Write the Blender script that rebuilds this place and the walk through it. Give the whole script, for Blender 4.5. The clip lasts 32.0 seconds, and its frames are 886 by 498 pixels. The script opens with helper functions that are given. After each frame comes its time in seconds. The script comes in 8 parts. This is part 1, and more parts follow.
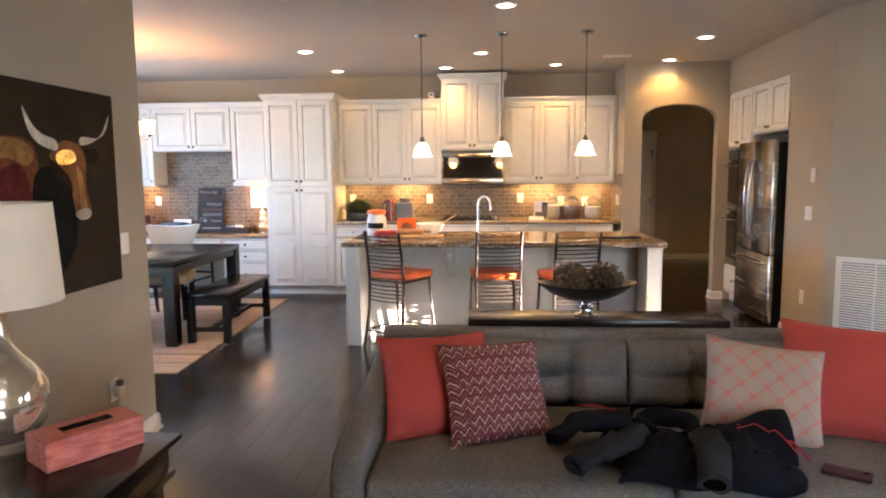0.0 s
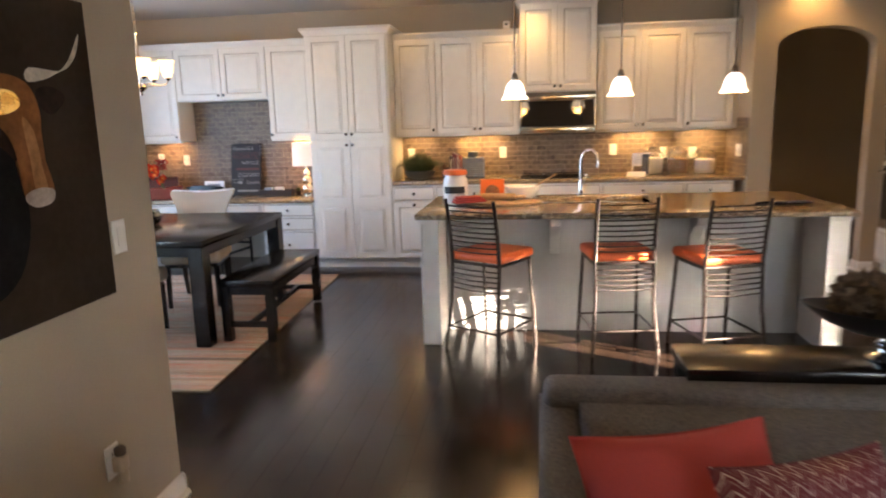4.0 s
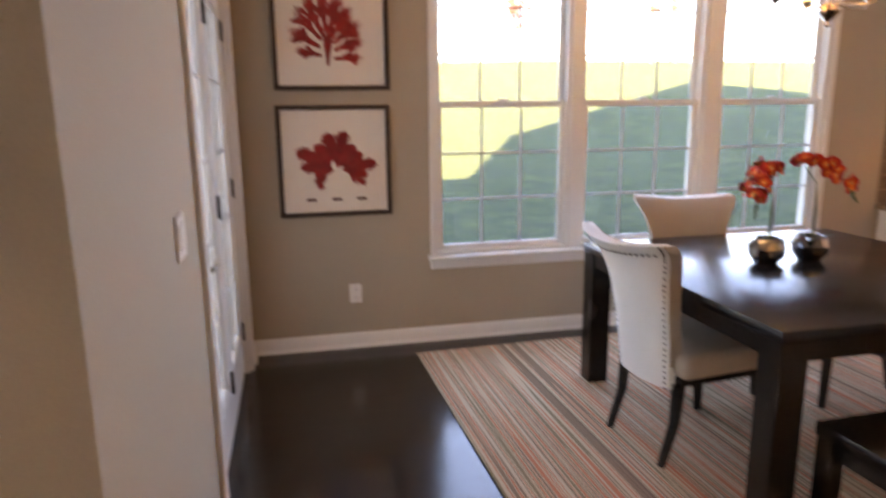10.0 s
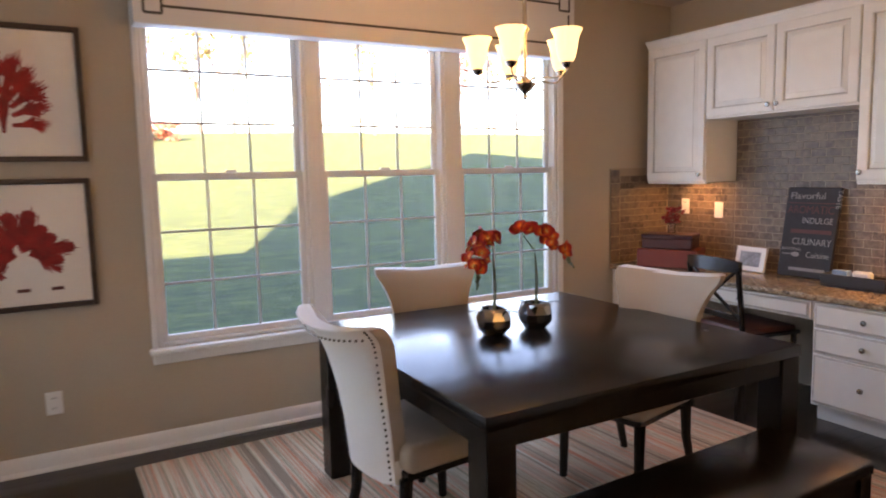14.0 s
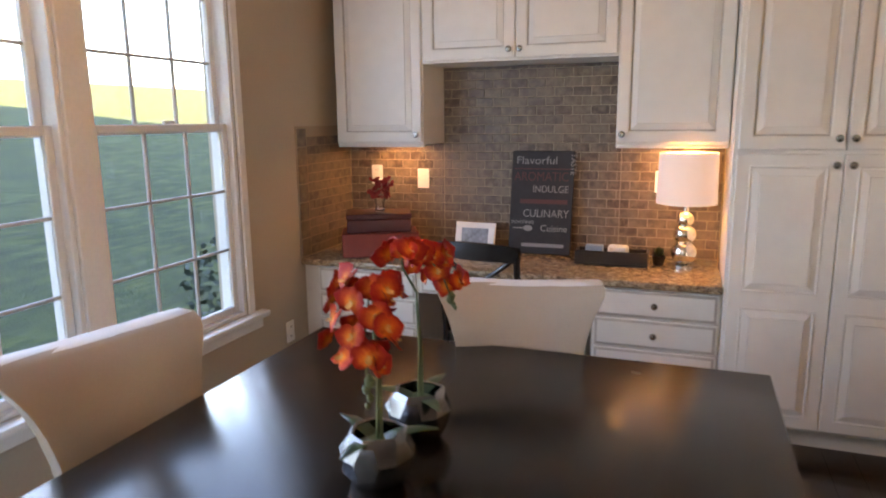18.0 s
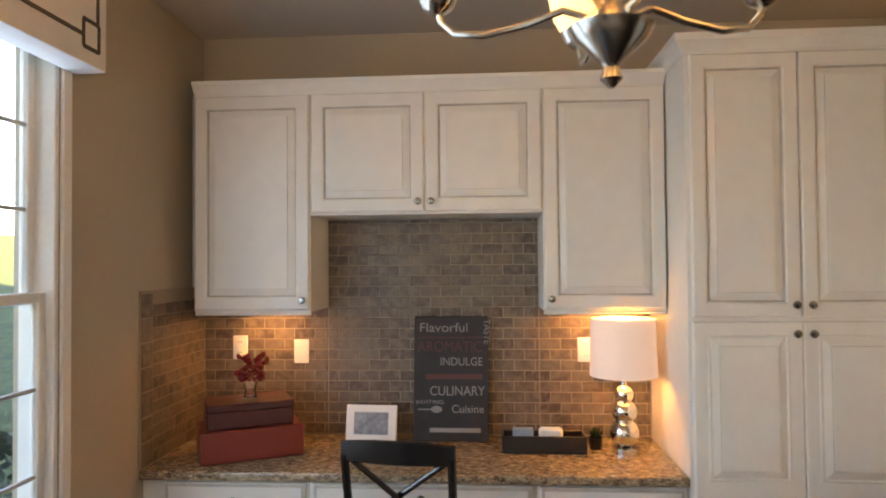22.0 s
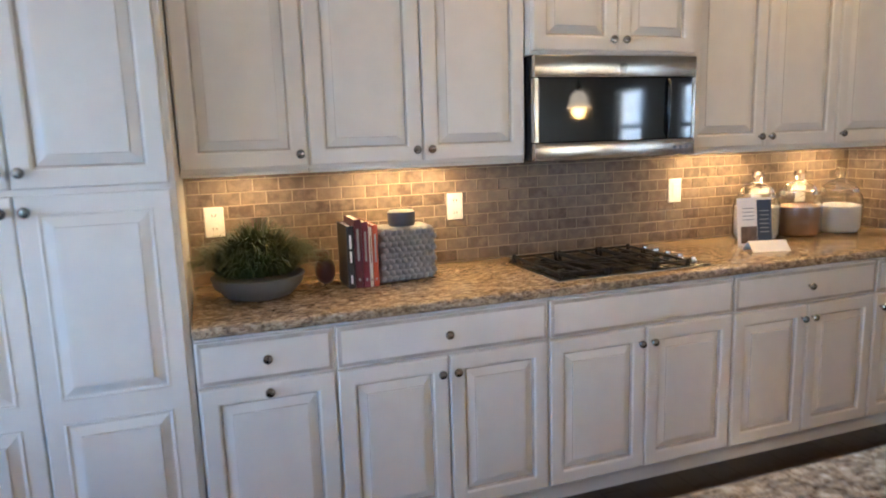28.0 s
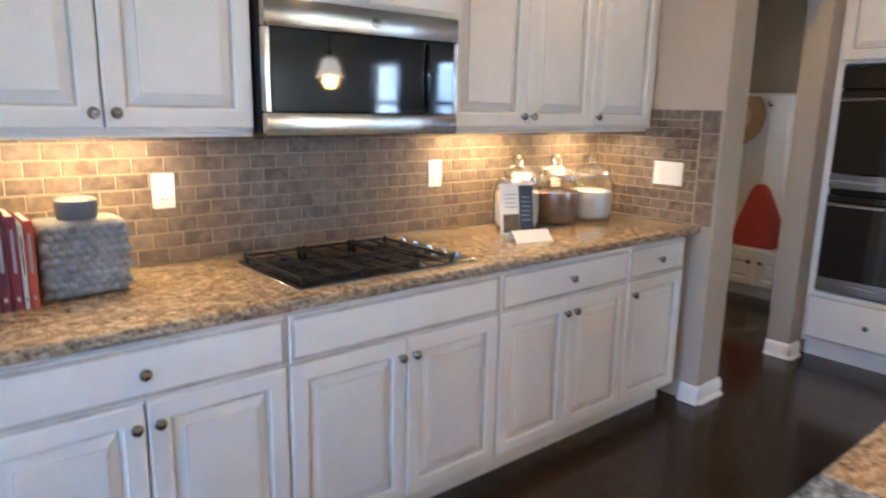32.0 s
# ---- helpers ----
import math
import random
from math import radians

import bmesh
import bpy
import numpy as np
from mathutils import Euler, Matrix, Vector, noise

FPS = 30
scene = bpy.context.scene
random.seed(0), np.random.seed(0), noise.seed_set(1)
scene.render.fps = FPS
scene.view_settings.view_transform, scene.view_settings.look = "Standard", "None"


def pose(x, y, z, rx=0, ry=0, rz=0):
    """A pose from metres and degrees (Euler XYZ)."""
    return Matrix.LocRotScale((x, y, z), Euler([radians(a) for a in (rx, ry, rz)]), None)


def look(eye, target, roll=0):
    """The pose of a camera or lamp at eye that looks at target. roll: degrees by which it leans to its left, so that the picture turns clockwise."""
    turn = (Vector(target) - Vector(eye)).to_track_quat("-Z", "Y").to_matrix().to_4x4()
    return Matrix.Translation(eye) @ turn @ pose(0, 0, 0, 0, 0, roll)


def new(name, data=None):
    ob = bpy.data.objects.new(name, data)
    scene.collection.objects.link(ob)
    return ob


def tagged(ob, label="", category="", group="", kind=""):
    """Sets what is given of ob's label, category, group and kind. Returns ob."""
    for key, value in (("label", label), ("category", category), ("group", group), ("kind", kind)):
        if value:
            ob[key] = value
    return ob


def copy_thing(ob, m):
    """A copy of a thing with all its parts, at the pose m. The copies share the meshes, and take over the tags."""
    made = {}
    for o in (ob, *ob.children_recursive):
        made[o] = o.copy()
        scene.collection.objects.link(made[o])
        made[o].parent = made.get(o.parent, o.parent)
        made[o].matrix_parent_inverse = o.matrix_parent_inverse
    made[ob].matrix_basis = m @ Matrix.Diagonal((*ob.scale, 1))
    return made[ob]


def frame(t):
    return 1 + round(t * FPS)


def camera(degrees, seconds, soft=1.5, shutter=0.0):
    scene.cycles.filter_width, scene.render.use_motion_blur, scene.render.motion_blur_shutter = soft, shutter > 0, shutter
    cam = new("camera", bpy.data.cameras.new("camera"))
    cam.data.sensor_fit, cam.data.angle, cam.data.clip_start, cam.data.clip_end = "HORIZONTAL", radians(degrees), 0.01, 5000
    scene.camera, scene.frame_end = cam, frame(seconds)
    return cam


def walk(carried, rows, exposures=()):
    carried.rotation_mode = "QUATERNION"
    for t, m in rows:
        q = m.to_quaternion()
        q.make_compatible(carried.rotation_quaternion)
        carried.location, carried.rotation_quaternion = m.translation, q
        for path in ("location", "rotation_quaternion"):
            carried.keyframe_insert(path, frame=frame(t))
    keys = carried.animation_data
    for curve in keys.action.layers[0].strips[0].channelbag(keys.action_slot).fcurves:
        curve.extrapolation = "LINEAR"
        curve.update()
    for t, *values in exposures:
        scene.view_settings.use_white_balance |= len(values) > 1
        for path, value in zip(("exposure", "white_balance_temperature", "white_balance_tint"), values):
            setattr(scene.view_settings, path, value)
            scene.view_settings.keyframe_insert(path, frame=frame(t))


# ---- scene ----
cam = camera(67.0, 32.0, soft=1.9, shutter=0.7)
PATH = [
    (0, (-0.01, -0.15, 1.493), (-0.172, 1.831, 1.268), -0.5),
    (0.5, (-0.03, -0.136, 1.464), (-0.215, 1.844, 1.25), -0.6),
    (1, (-0.013, -0.096, 1.455), (-0.237, 1.874, 1.195), -1.0),
    (1.5, (-0.038, -0.009, 1.444), (-0.36, 1.931, 1.076), -0.0),
    (2, (-0.242, 0.144, 1.453), (-0.401, 2.11, 1.12), -1.1),
    (2.5, (-0.307, 0.349, 1.457), (-0.298, 2.333, 1.207), -0.7),
    (3, (-0.353, 0.584, 1.479), (-0.506, 2.562, 1.229), -1.2),
    (3.5, (-0.516, 0.844, 1.555), (-0.733, 2.81, 1.259), 0.6),
    (4, (-0.58, 1.149, 1.492), (-0.843, 3.097, 1.123), -1.6),
    (4.5, (-0.583, 1.444, 1.473), (-1.164, 3.346, 1.259), -0.7),
    (6.5, (-0.873, 2.514, 1.461), (-1.671, 4.306, 1.072), -2.8),
    (7, (-0.959, 2.767, 1.436), (-1.814, 4.523, 1.004), -2.0),
    (7.5, (-1.042, 2.987, 1.448), (-1.962, 4.705, 1.0), -2.8),
    (8, (-0.996, 3.159, 1.437), (-2.229, 4.67, 0.994), -2.2),
    (8.5, (-0.95, 3.36, 1.442), (-2.388, 4.666, 0.964), -3.4),
    (9, (-1.044, 3.611, 1.42), (-2.659, 4.704, 0.975), -3.6),
    (9.5, (-1.083, 3.771, 1.45), (-2.852, 4.584, 0.991), -4.1),
    (10, (-1.056, 3.843, 1.459), (-2.967, 4.266, 1.045), -0.6),
    (10.5, (-0.975, 3.85, 1.492), (-2.932, 4.137, 1.191), -2.2),
    (11, (-0.858, 3.838, 1.5), (-2.798, 4.19, 1.167), 1.8),
    (11.5, (-0.758, 3.928, 1.525), (-2.714, 4.269, 1.286), -0.9),
    (12, (-0.739, 4.075, 1.506), (-2.666, 4.56, 1.282), -2.2),
    (12.5, (-0.74, 4.149, 1.503), (-2.621, 4.786, 1.266), -3.3),
    (13, (-0.779, 4.222, 1.482), (-2.608, 4.993, 1.235), -2.0),
    (13.5, (-0.959, 4.268, 1.459), (-2.747, 5.135, 1.234), -1.4),
    (15.5, (-1.971, 4.368, 1.514), (-3.393, 5.724, 1.138), -0.7),
    (16, (-2.191, 4.394, 1.547), (-3.485, 5.857, 1.117), -1.1),
    (16.5, (-2.427, 4.547, 1.516), (-3.67, 6.065, 1.128), -2.4),
    (17, (-2.609, 4.623, 1.497), (-3.685, 6.257, 1.082), -0.1),
    (17.5, (-2.842, 4.679, 1.503), (-3.622, 6.481, 1.121), -1.1),
    (18, (-3.025, 4.737, 1.5), (-3.706, 6.579, 1.122), -0.6),
    (18.5, (-3.202, 4.895, 1.485), (-3.827, 6.77, 1.174), -1.6),
    (19, (-3.311, 5.005, 1.469), (-3.783, 6.911, 1.085), -0.6),
    (19.5, (-3.468, 5.107, 1.481), (-3.648, 7.069, 1.14), -2.6),
    (20, (-3.551, 5.205, 1.473), (-3.639, 7.169, 1.11), -0.2),
    (20.5, (-3.595, 5.323, 1.479), (-3.768, 7.297, 1.209), -0.6),
    (21, (-3.616, 5.36, 1.514), (-3.745, 7.35, 1.362), -1.5),
    (21.5, (-3.627, 5.338, 1.536), (-3.779, 7.332, 1.483), -0.7),
    (22, (-3.618, 5.271, 1.573), (-3.758, 7.266, 1.621), -0.5),
    (22.5, (-3.574, 5.142, 1.569), (-3.698, 7.138, 1.593), -0.1),
    (23, (-3.539, 5.014, 1.541), (-3.515, 7.011, 1.441), -0.7),
    (23.5, (-3.409, 4.993, 1.519), (-3.195, 6.978, 1.39), -1.0),
    (24, (-3.17, 4.993, 1.483), (-2.743, 6.936, 1.272), -0.6),
    (24.5, (-3.021, 5.056, 1.48), (-2.219, 6.874, 1.248), -1.2),
    (25, (-2.907, 5.184, 1.492), (-1.902, 6.894, 1.237), -1.8),
    (25.5, (-2.799, 5.276, 1.508), (-1.748, 6.955, 1.235), -0.3),
    (27.5, (-2.027, 5.65, 1.455), (-1.289, 7.477, 1.114), -1.2),
    (28, (-1.91, 5.772, 1.477), (-1.265, 7.635, 1.142), -1.8),
    (28.5, (-1.858, 6.017, 1.46), (-1.105, 7.842, 1.136), -1.7),
    (29, (-1.809, 6.199, 1.447), (-1.001, 7.988, 1.062), -0.6),
    (29.5, (-1.699, 6.323, 1.459), (-1.005, 8.165, 1.103), -3.3),
    (30, (-1.565, 6.382, 1.458), (-0.745, 8.165, 1.072), -2.9),
    (30.5, (-1.527, 6.385, 1.456), (-0.575, 8.107, 1.098), -2.4),
    (31, (-1.506, 6.349, 1.453), (-0.459, 8.014, 1.091), -1.5),
    (31.5, (-1.533, 6.295, 1.46), (-0.379, 7.888, 1.1), -1.4),
    (32, (-1.594, 6.219, 1.457), (-0.343, 7.724, 1.044), 1.1),
]
EXPOSURE = [(0, 5.0, 6400, 20), (2, 4.95, 6400, 20), (3, 4.7, 6500, 20), (4, 4.55, 6600, 20), (7, 4.35, 7000, 24), (9, 4.45, 7300, 28), (10, 4.2, 8000, 34), (11, 3.85, 7800, 33), (13, 3.9, 7600, 31), (16, 3.95, 8000, 32), (19, 3.9, 7500, 23), (21, 3.9, 7600, 20), (22, 3.8, 8400, 22), (23, 3.75, 8000, 22), (24, 3.9, 6600, 19), (25, 4.25, 5800, 18), (28, 4.4, 5300, 14), (30, 4.25, 4900, 13), (32, 4.75, 4800, 12)]
walk(cam, [(t, look(eye, target, roll)) for t, eye, target, roll in PATH], exposures=EXPOSURE)

# ---- world, sun and sky ----
SUN_EL, SUN_AZ = 17.5, -26.6          # degrees; the sun stands to the right and behind
world = bpy.data.worlds.new("world")
scene.world = world
world.use_nodes = True
wn = world.node_tree
sky = wn.nodes.new("ShaderNodeTexSky")
sky.sky_type = "NISHITA"
sky.sun_disc = False
sky.sun_elevation = radians(SUN_EL)
sky.sun_rotation = radians(90 - SUN_AZ)
wn.links.new(sky.outputs[0], wn.nodes["Background"].inputs[0])
wn.nodes["Background"].inputs[1].default_value = 0.10
sky.ozone_density, sky.dust_density = 2.6, 0.4
sun_dir = Vector((math.cos(radians(SUN_AZ)) * math.cos(radians(SUN_EL)), math.sin(radians(SUN_AZ)) * math.cos(radians(SUN_EL)), math.sin(radians(SUN_EL))))
sun_data = bpy.data.lights.new("sun", "SUN")
sun_data.energy, sun_data.angle, sun_data.color = 5.0, radians(0.6), (1.0, 0.86, 0.68)
sun = new("sun", sun_data)
sun.matrix_world = look(sun_dir * 30, (0, 0, 0))


def area(name, m, w, h, watts, colour):
    d = bpy.data.lights.new(name, "AREA")
    d.shape, d.size, d.size_y, d.energy, d.color = "RECTANGLE", w, h, watts, colour
    o = new(name, d)
    o.matrix_world = m
    return o


def spot(name, m, watts, colour, angle=110, radius=0.05):
    d = bpy.data.lights.new(name, "SPOT")
    d.energy, d.color, d.spot_size, d.spot_blend, d.shadow_soft_size = watts, colour, radians(angle), 0.7, radius
    o = new(name, d)
    o.matrix_world = m
    return o


def bulb(name, p, watts, colour, radius=0.03):
    d = bpy.data.lights.new(name, "POINT")
    d.energy, d.color, d.shadow_soft_size = watts, colour, radius
    o = new(name, d)
    o.location = p
    return o


WARM = (1.0, 0.55, 0.14)
DAY = (0.50, 0.74, 1.0)
# lamps added in the openings for skylight; the rear opening is made up
for wy in (5.12, 6.06, 7.01):
    area("window_daylight", look((-5.04, wy, 1.45), (0, wy, 1.45)), 0.80, 1.70, 0.85, (0.42, 0.66, 1.0))
area("rear_fill_light", look((3.5, -4.22, 1.5), (0.8, 3, 0.8)), 1.7, 1.7, 0.85, (0.42, 0.66, 1.0))
area("door_daylight", look((-4.04, 3.25, 1.25), (-4.04, 9, 1.0)), 1.5, 2.3, 0.95, DAY)
# recessed ceiling lamps; the last four are guessed and unseen
CANS = [(-1.95, 6.68), (-1.93, 8.0), (-0.62, 7.9), (-0.18, 6.97), (0.05, 5.0), (0.66, 7.83), (1.9, 7.68), (1.92, 6.42), (-0.3, 2.2), (2.2, 2.2), (0.9, -0.6), (-3.3, 4.4)]
for cx, cyy in CANS:
    spot("can_lamp", look((cx, cyy, 2.70), (cx, cyy, 0)), 0.30 if cx < -1.5 else 1.05 if cyy > 7.5 else 0.55, WARM, 130, 0.05)
# unseen lamp, added to brighten the hall
spot("hall_fill_lamp", look((2.05, 9.0, 2.5), (2.05, 9.0, 0)), 1.5, WARM, 130, 0.05)

# ---- materials ----
def node_mat(name):
    m = bpy.data.materials.new(name)
    m.use_nodes = True
    return m, m.node_tree, m.node_tree.nodes["Principled BSDF"]


def coords(nt, scale=(1, 1, 1), rot=(0, 0, 0)):
    tc, mp = nt.nodes.new("ShaderNodeTexCoord"), nt.nodes.new("ShaderNodeMapping")
    nt.links.new(tc.outputs["Object"], mp.inputs[0])
    mp.inputs["Scale"].default_value, mp.inputs["Rotation"].default_value = scale, rot
    return mp.outputs[0]


def noise_tex(nt, vec, scale, detail=3.0, rough=0.55):
    n = nt.nodes.new("ShaderNodeTexNoise")
    nt.links.new(vec, n.inputs["Vector"])
    n.inputs["Scale"].default_value, n.inputs["Detail"].default_value, n.inputs["Roughness"].default_value = scale, detail, rough
    return n.outputs["Fac"]


def ramp(nt, fac, stops, mode="LINEAR"):
    r = nt.nodes.new("ShaderNodeValToRGB")
    r.color_ramp.interpolation = mode
    el = r.color_ramp.elements
    while len(el) < len(stops):
        el.new(0.5)
    for e, (p, c) in zip(el, stops):
        e.position, e.color = p, (*c, 1)
    nt.links.new(fac, r.inputs[0])
    return r.outputs[0]


def mix(nt, fac, a, b, mode="MIX"):
    n = nt.nodes.new("ShaderNodeMix")
    n.data_type, n.blend_type = "RGBA", mode
    for k, v in ((0, fac), (6, a), (7, b)):
        if isinstance(v, (int, float)):
            n.inputs[k].default_value = v
        elif isinstance(v, tuple):
            n.inputs[k].default_value = (*v, 1)
        else:
            nt.links.new(v, n.inputs[k])
    return n.outputs[2]


def math_node(nt, op, a, b=0.0):
    n = nt.nodes.new("ShaderNodeMath")
    n.operation = op
    for k, v in ((0, a), (1, b)):
        if isinstance(v, (int, float)):
            n.inputs[k].default_value = v
        else:
            nt.links.new(v, n.inputs[k])
    return n.outputs[0]


def add_bump(nt, p, fac, strength=0.2, dist=0.002):
    b = nt.nodes.new("ShaderNodeBump")
    b.inputs["Strength"].default_value, b.inputs["Distance"].default_value = strength, dist
    nt.links.new(fac, b.inputs["Height"])
    nt.links.new(b.outputs[0], p.inputs["Normal"])


def shade(c, k):
    return tuple(min(1.0, v * k) for v in c)


def plain(name, colour, rough=0.5, metal=0.0, var=0.12, big=1.5, fine=60.0, bump=0.1, dist=0.001, scale=(1, 1, 1), coat=0.0, rnd=0.0):
    """A surface with slow stains and fine grain."""
    m, nt, p = node_mat(name)
    v = coords(nt, scale)
    slow, quick = noise_tex(nt, v, big, 4), noise_tex(nt, v, fine, 3)
    c = ramp(nt, slow, [(0.3, shade(colour, 1 - var)), (0.7, shade(colour, 1 + var))])
    c = mix(nt, 0.5 * var + 0.05, c, ramp(nt, quick, [(0.35, shade(colour, 0.6)), (0.65, shade(colour, 1.3))]))
    if rnd:
        oi = nt.nodes.new("ShaderNodeObjectInfo")
        c = mix(nt, 1.0, c, ramp(nt, oi.outputs["Random"], [(0, (1 - rnd,) * 3), (1, (1 + rnd,) * 3)]), "MULTIPLY")
    nt.links.new(c, p.inputs["Base Color"])
    p.inputs["Metallic"].default_value = metal
    nt.links.new(ramp(nt, slow, [(0.3, (max(0.02, rough - 0.06),) * 3), (0.7, (min(1, rough + 0.06),) * 3)]), p.inputs["Roughness"])
    p.inputs["Coat Weight"].default_value = coat
    if rough >= 0.9:
        p.inputs["Specular IOR Level"].default_value = 0.12
    if bump:
        add_bump(nt, p, quick, bump, dist)
    return m


def glass_mat(name, rough=0.0, tint=(1, 1, 1), ior=1.45):
    m, nt, p = node_mat(name)
    p.inputs["Base Color"].default_value = (*tint, 1)
    p.inputs["Roughness"].default_value, p.inputs["IOR"].default_value = rough, ior
    p.inputs["Transmission Weight"].default_value = 1.0
    return m


def glow(name, colour, strength):
    m, nt, p = node_mat(name)
    p.inputs["Base Color"].default_value = (*colour, 1)
    p.inputs["Emission Color"].default_value = (*colour, 1)
    p.inputs["Emission Strength"].default_value = strength
    return m


def wood(name, dark, light, rough=0.3, scale=(30, 2, 30), coat=0.0, rnd=0.0, spec=0.5):
    m, nt, p = node_mat(name)
    v = coords(nt, scale)
    g = noise_tex(nt, v, 2.0, 6, 0.65)
    slow = noise_tex(nt, coords(nt), 2.0, 3)
    c = ramp(nt, g, [(0.3, dark), (0.7, light)])
    c = mix(nt, 0.35, c, ramp(nt, slow, [(0.3, dark), (0.75, light)]))
    if rnd:
        oi, gi = nt.nodes.new("ShaderNodeObjectInfo"), nt.nodes.new("ShaderNodeNewGeometry")
        which = math_node(nt, "FRACT", math_node(nt, "ADD", oi.outputs["Random"], gi.outputs["Random Per Island"]))
        c = mix(nt, 1.0, c, ramp(nt, which, [(0, (1 - rnd,) * 3), (1, (1 + rnd,) * 3)]), "MULTIPLY")
    nt.links.new(c, p.inputs["Base Color"])
    nt.links.new(ramp(nt, slow, [(0.3, (rough - 0.04,) * 3), (0.75, (rough + 0.08,) * 3)]), p.inputs["Roughness"])
    p.inputs["Coat Weight"].default_value = coat
    p.inputs["Specular IOR Level"].default_value = spec
    add_bump(nt, p, g, 0.12, 0.001)
    return m


M_WALL = plain("wall_paint", (0.44, 0.375, 0.285), 0.75, var=0.04, big=0.7, fine=160, bump=0.15)
M_CEIL = plain("ceiling_paint", (0.55, 0.50, 0.43), 0.85, var=0.04, big=0.6, fine=140, bump=0.2)
M_TRIM = plain("trim_paint", (0.80, 0.79, 0.76), 0.35, var=0.03, bump=0.03)
M_CAB = plain("cabinet_paint", (0.76, 0.73, 0.665), 0.40, var=0.012, big=2.5, fine=12, bump=0.0)
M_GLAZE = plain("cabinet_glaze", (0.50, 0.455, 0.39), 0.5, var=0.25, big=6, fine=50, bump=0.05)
M_ISL = plain("island_paint", (0.44, 0.455, 0.44), 0.38, var=0.05, bump=0.04)
M_WHITE = plain("white_plastic", (0.82, 0.81, 0.78), 0.35, var=0.03, bump=0.0)
M_STEEL = plain("brushed_steel", (0.56, 0.55, 0.53), 0.24, 1.0, var=0.05, fine=25, bump=0.06, scale=(1, 1, 40))
M_MWSTEEL = plain("streaked_steel", (0.56, 0.53, 0.48), 0.12, 1.0, var=0.03, fine=60, bump=0.22, scale=(0.3, 0.3, 24))
M_NICKEL = plain("satin_nickel", (0.34, 0.325, 0.30), 0.22, 1.0, var=0.05, bump=0.0)
M_LIGHTNICKEL = plain("polished_nickel", (0.66, 0.61, 0.52), 0.22, 1.0, var=0.04, bump=0.0)
M_CHROME = plain("chrome", (0.75, 0.75, 0.76), 0.06, 1.0, var=0.02, bump=0.0)
M_BLACK = plain("black_enamel", (0.012, 0.012, 0.013), 0.12, var=0.1, bump=0.0)
M_IRON = plain("cast_iron", (0.006, 0.006, 0.006), 0.62, var=0.2, fine=120, bump=0.15)
M_IRON.node_tree.nodes["Principled BSDF"].inputs["Specular IOR Level"].default_value = 0.3
M_METALDARK = plain("dark_bronze_metal", (0.045, 0.036, 0.030), 0.35, 0.7, var=0.15, bump=0.05)
M_ESPRESSO = wood("espresso_wood", (0.006, 0.004, 0.003), (0.014, 0.009, 0.006), 0.21, (4, 30, 30), spec=0.32)
M_BLACKWOOD = wood("black_wood", (0.006, 0.005, 0.005), (0.015, 0.012, 0.010), 0.2, (4, 30, 30))
M_FLOOR = wood("floor_wood", (0.012, 0.007, 0.005), (0.032, 0.019, 0.012), 0.17, (14, 1.2, 14), coat=0.0, rnd=0.14)
M_GAP = plain("floor_gap", (0.006, 0.004, 0.003), 0.6, bump=0.0)
M_CREAM = plain("taupe_fabric", (0.41, 0.345, 0.275), 0.9, var=0.06, fine=260, bump=0.35)
M_WHITEF = plain("white_fabric", (0.74, 0.73, 0.71), 0.9, var=0.04, fine=260, bump=0.35)
M_CORAL = plain("coral_fabric", (0.47, 0.066, 0.055), 0.85, var=0.10, big=5, fine=220, bump=0.4)
M_ORANGE = plain("orange_vinyl", (0.72, 0.13, 0.028), 0.5, var=0.08, big=5, fine=90, bump=0.12)
M_NAVY = plain("dark_fleece", (0.010, 0.012, 0.020), 0.95, var=0.3, big=6, fine=150, bump=0.6, dist=0.004)
M_GREYF = plain("grey_fleece", (0.028, 0.032, 0.040), 0.95, var=0.3, big=6, fine=150, bump=0.6, dist=0.004)
M_SHADE = plain("lamp_shade_linen", (0.82, 0.76, 0.66), 0.9, var=0.03, fine=200, bump=0.2)
M_SHADELIT = plain("lit_shade_linen", (0.82, 0.72, 0.64), 0.9, var=0.03, fine=200, bump=0.2)
M_SHADELIT.node_tree.nodes["Principled BSDF"].inputs["Emission Color"].default_value = (1.0, 0.62, 0.44, 1)
M_SHADELIT.node_tree.nodes["Principled BSDF"].inputs["Emission Strength"].default_value = 0.024
M_CERAMIC = plain("white_ceramic", (0.80, 0.79, 0.76), 0.15, var=0.02, bump=0.0)
M_ORLID = plain("orange_lid", (0.75, 0.16, 0.03), 0.35, var=0.05, bump=0.0)
M_REDBOX = plain("red_lacquer", (0.20, 0.028, 0.016), 0.4, var=0.15, bump=0.05)
M_DKBOX = plain("dark_tray", (0.02, 0.014, 0.011), 0.45, var=0.2, bump=0.05)
M_SLATE = plain("blackboard_sign", (0.022, 0.023, 0.027), 0.7, var=0.45, big=9, fine=50, bump=0.2)
M_CHALK = plain("chalk_letters", (0.30, 0.295, 0.29), 0.8, var=0.2, bump=0.0)
M_CHALKRED = plain("faded_red_letters", (0.12, 0.045, 0.045), 0.8, var=0.2, bump=0.0)
M_PAPER = plain("paper", (0.80, 0.785, 0.75), 0.7, var=0.02, bump=0.0)
M_DKFRAME = wood("walnut_frame", (0.030, 0.017, 0.010), (0.075, 0.043, 0.026), 0.4, (6, 6, 30))
M_GREENP = plain("plant_leaf", (0.036, 0.058, 0.014), 0.5, var=0.4, big=20, fine=60, bump=0.05, rnd=0.0)
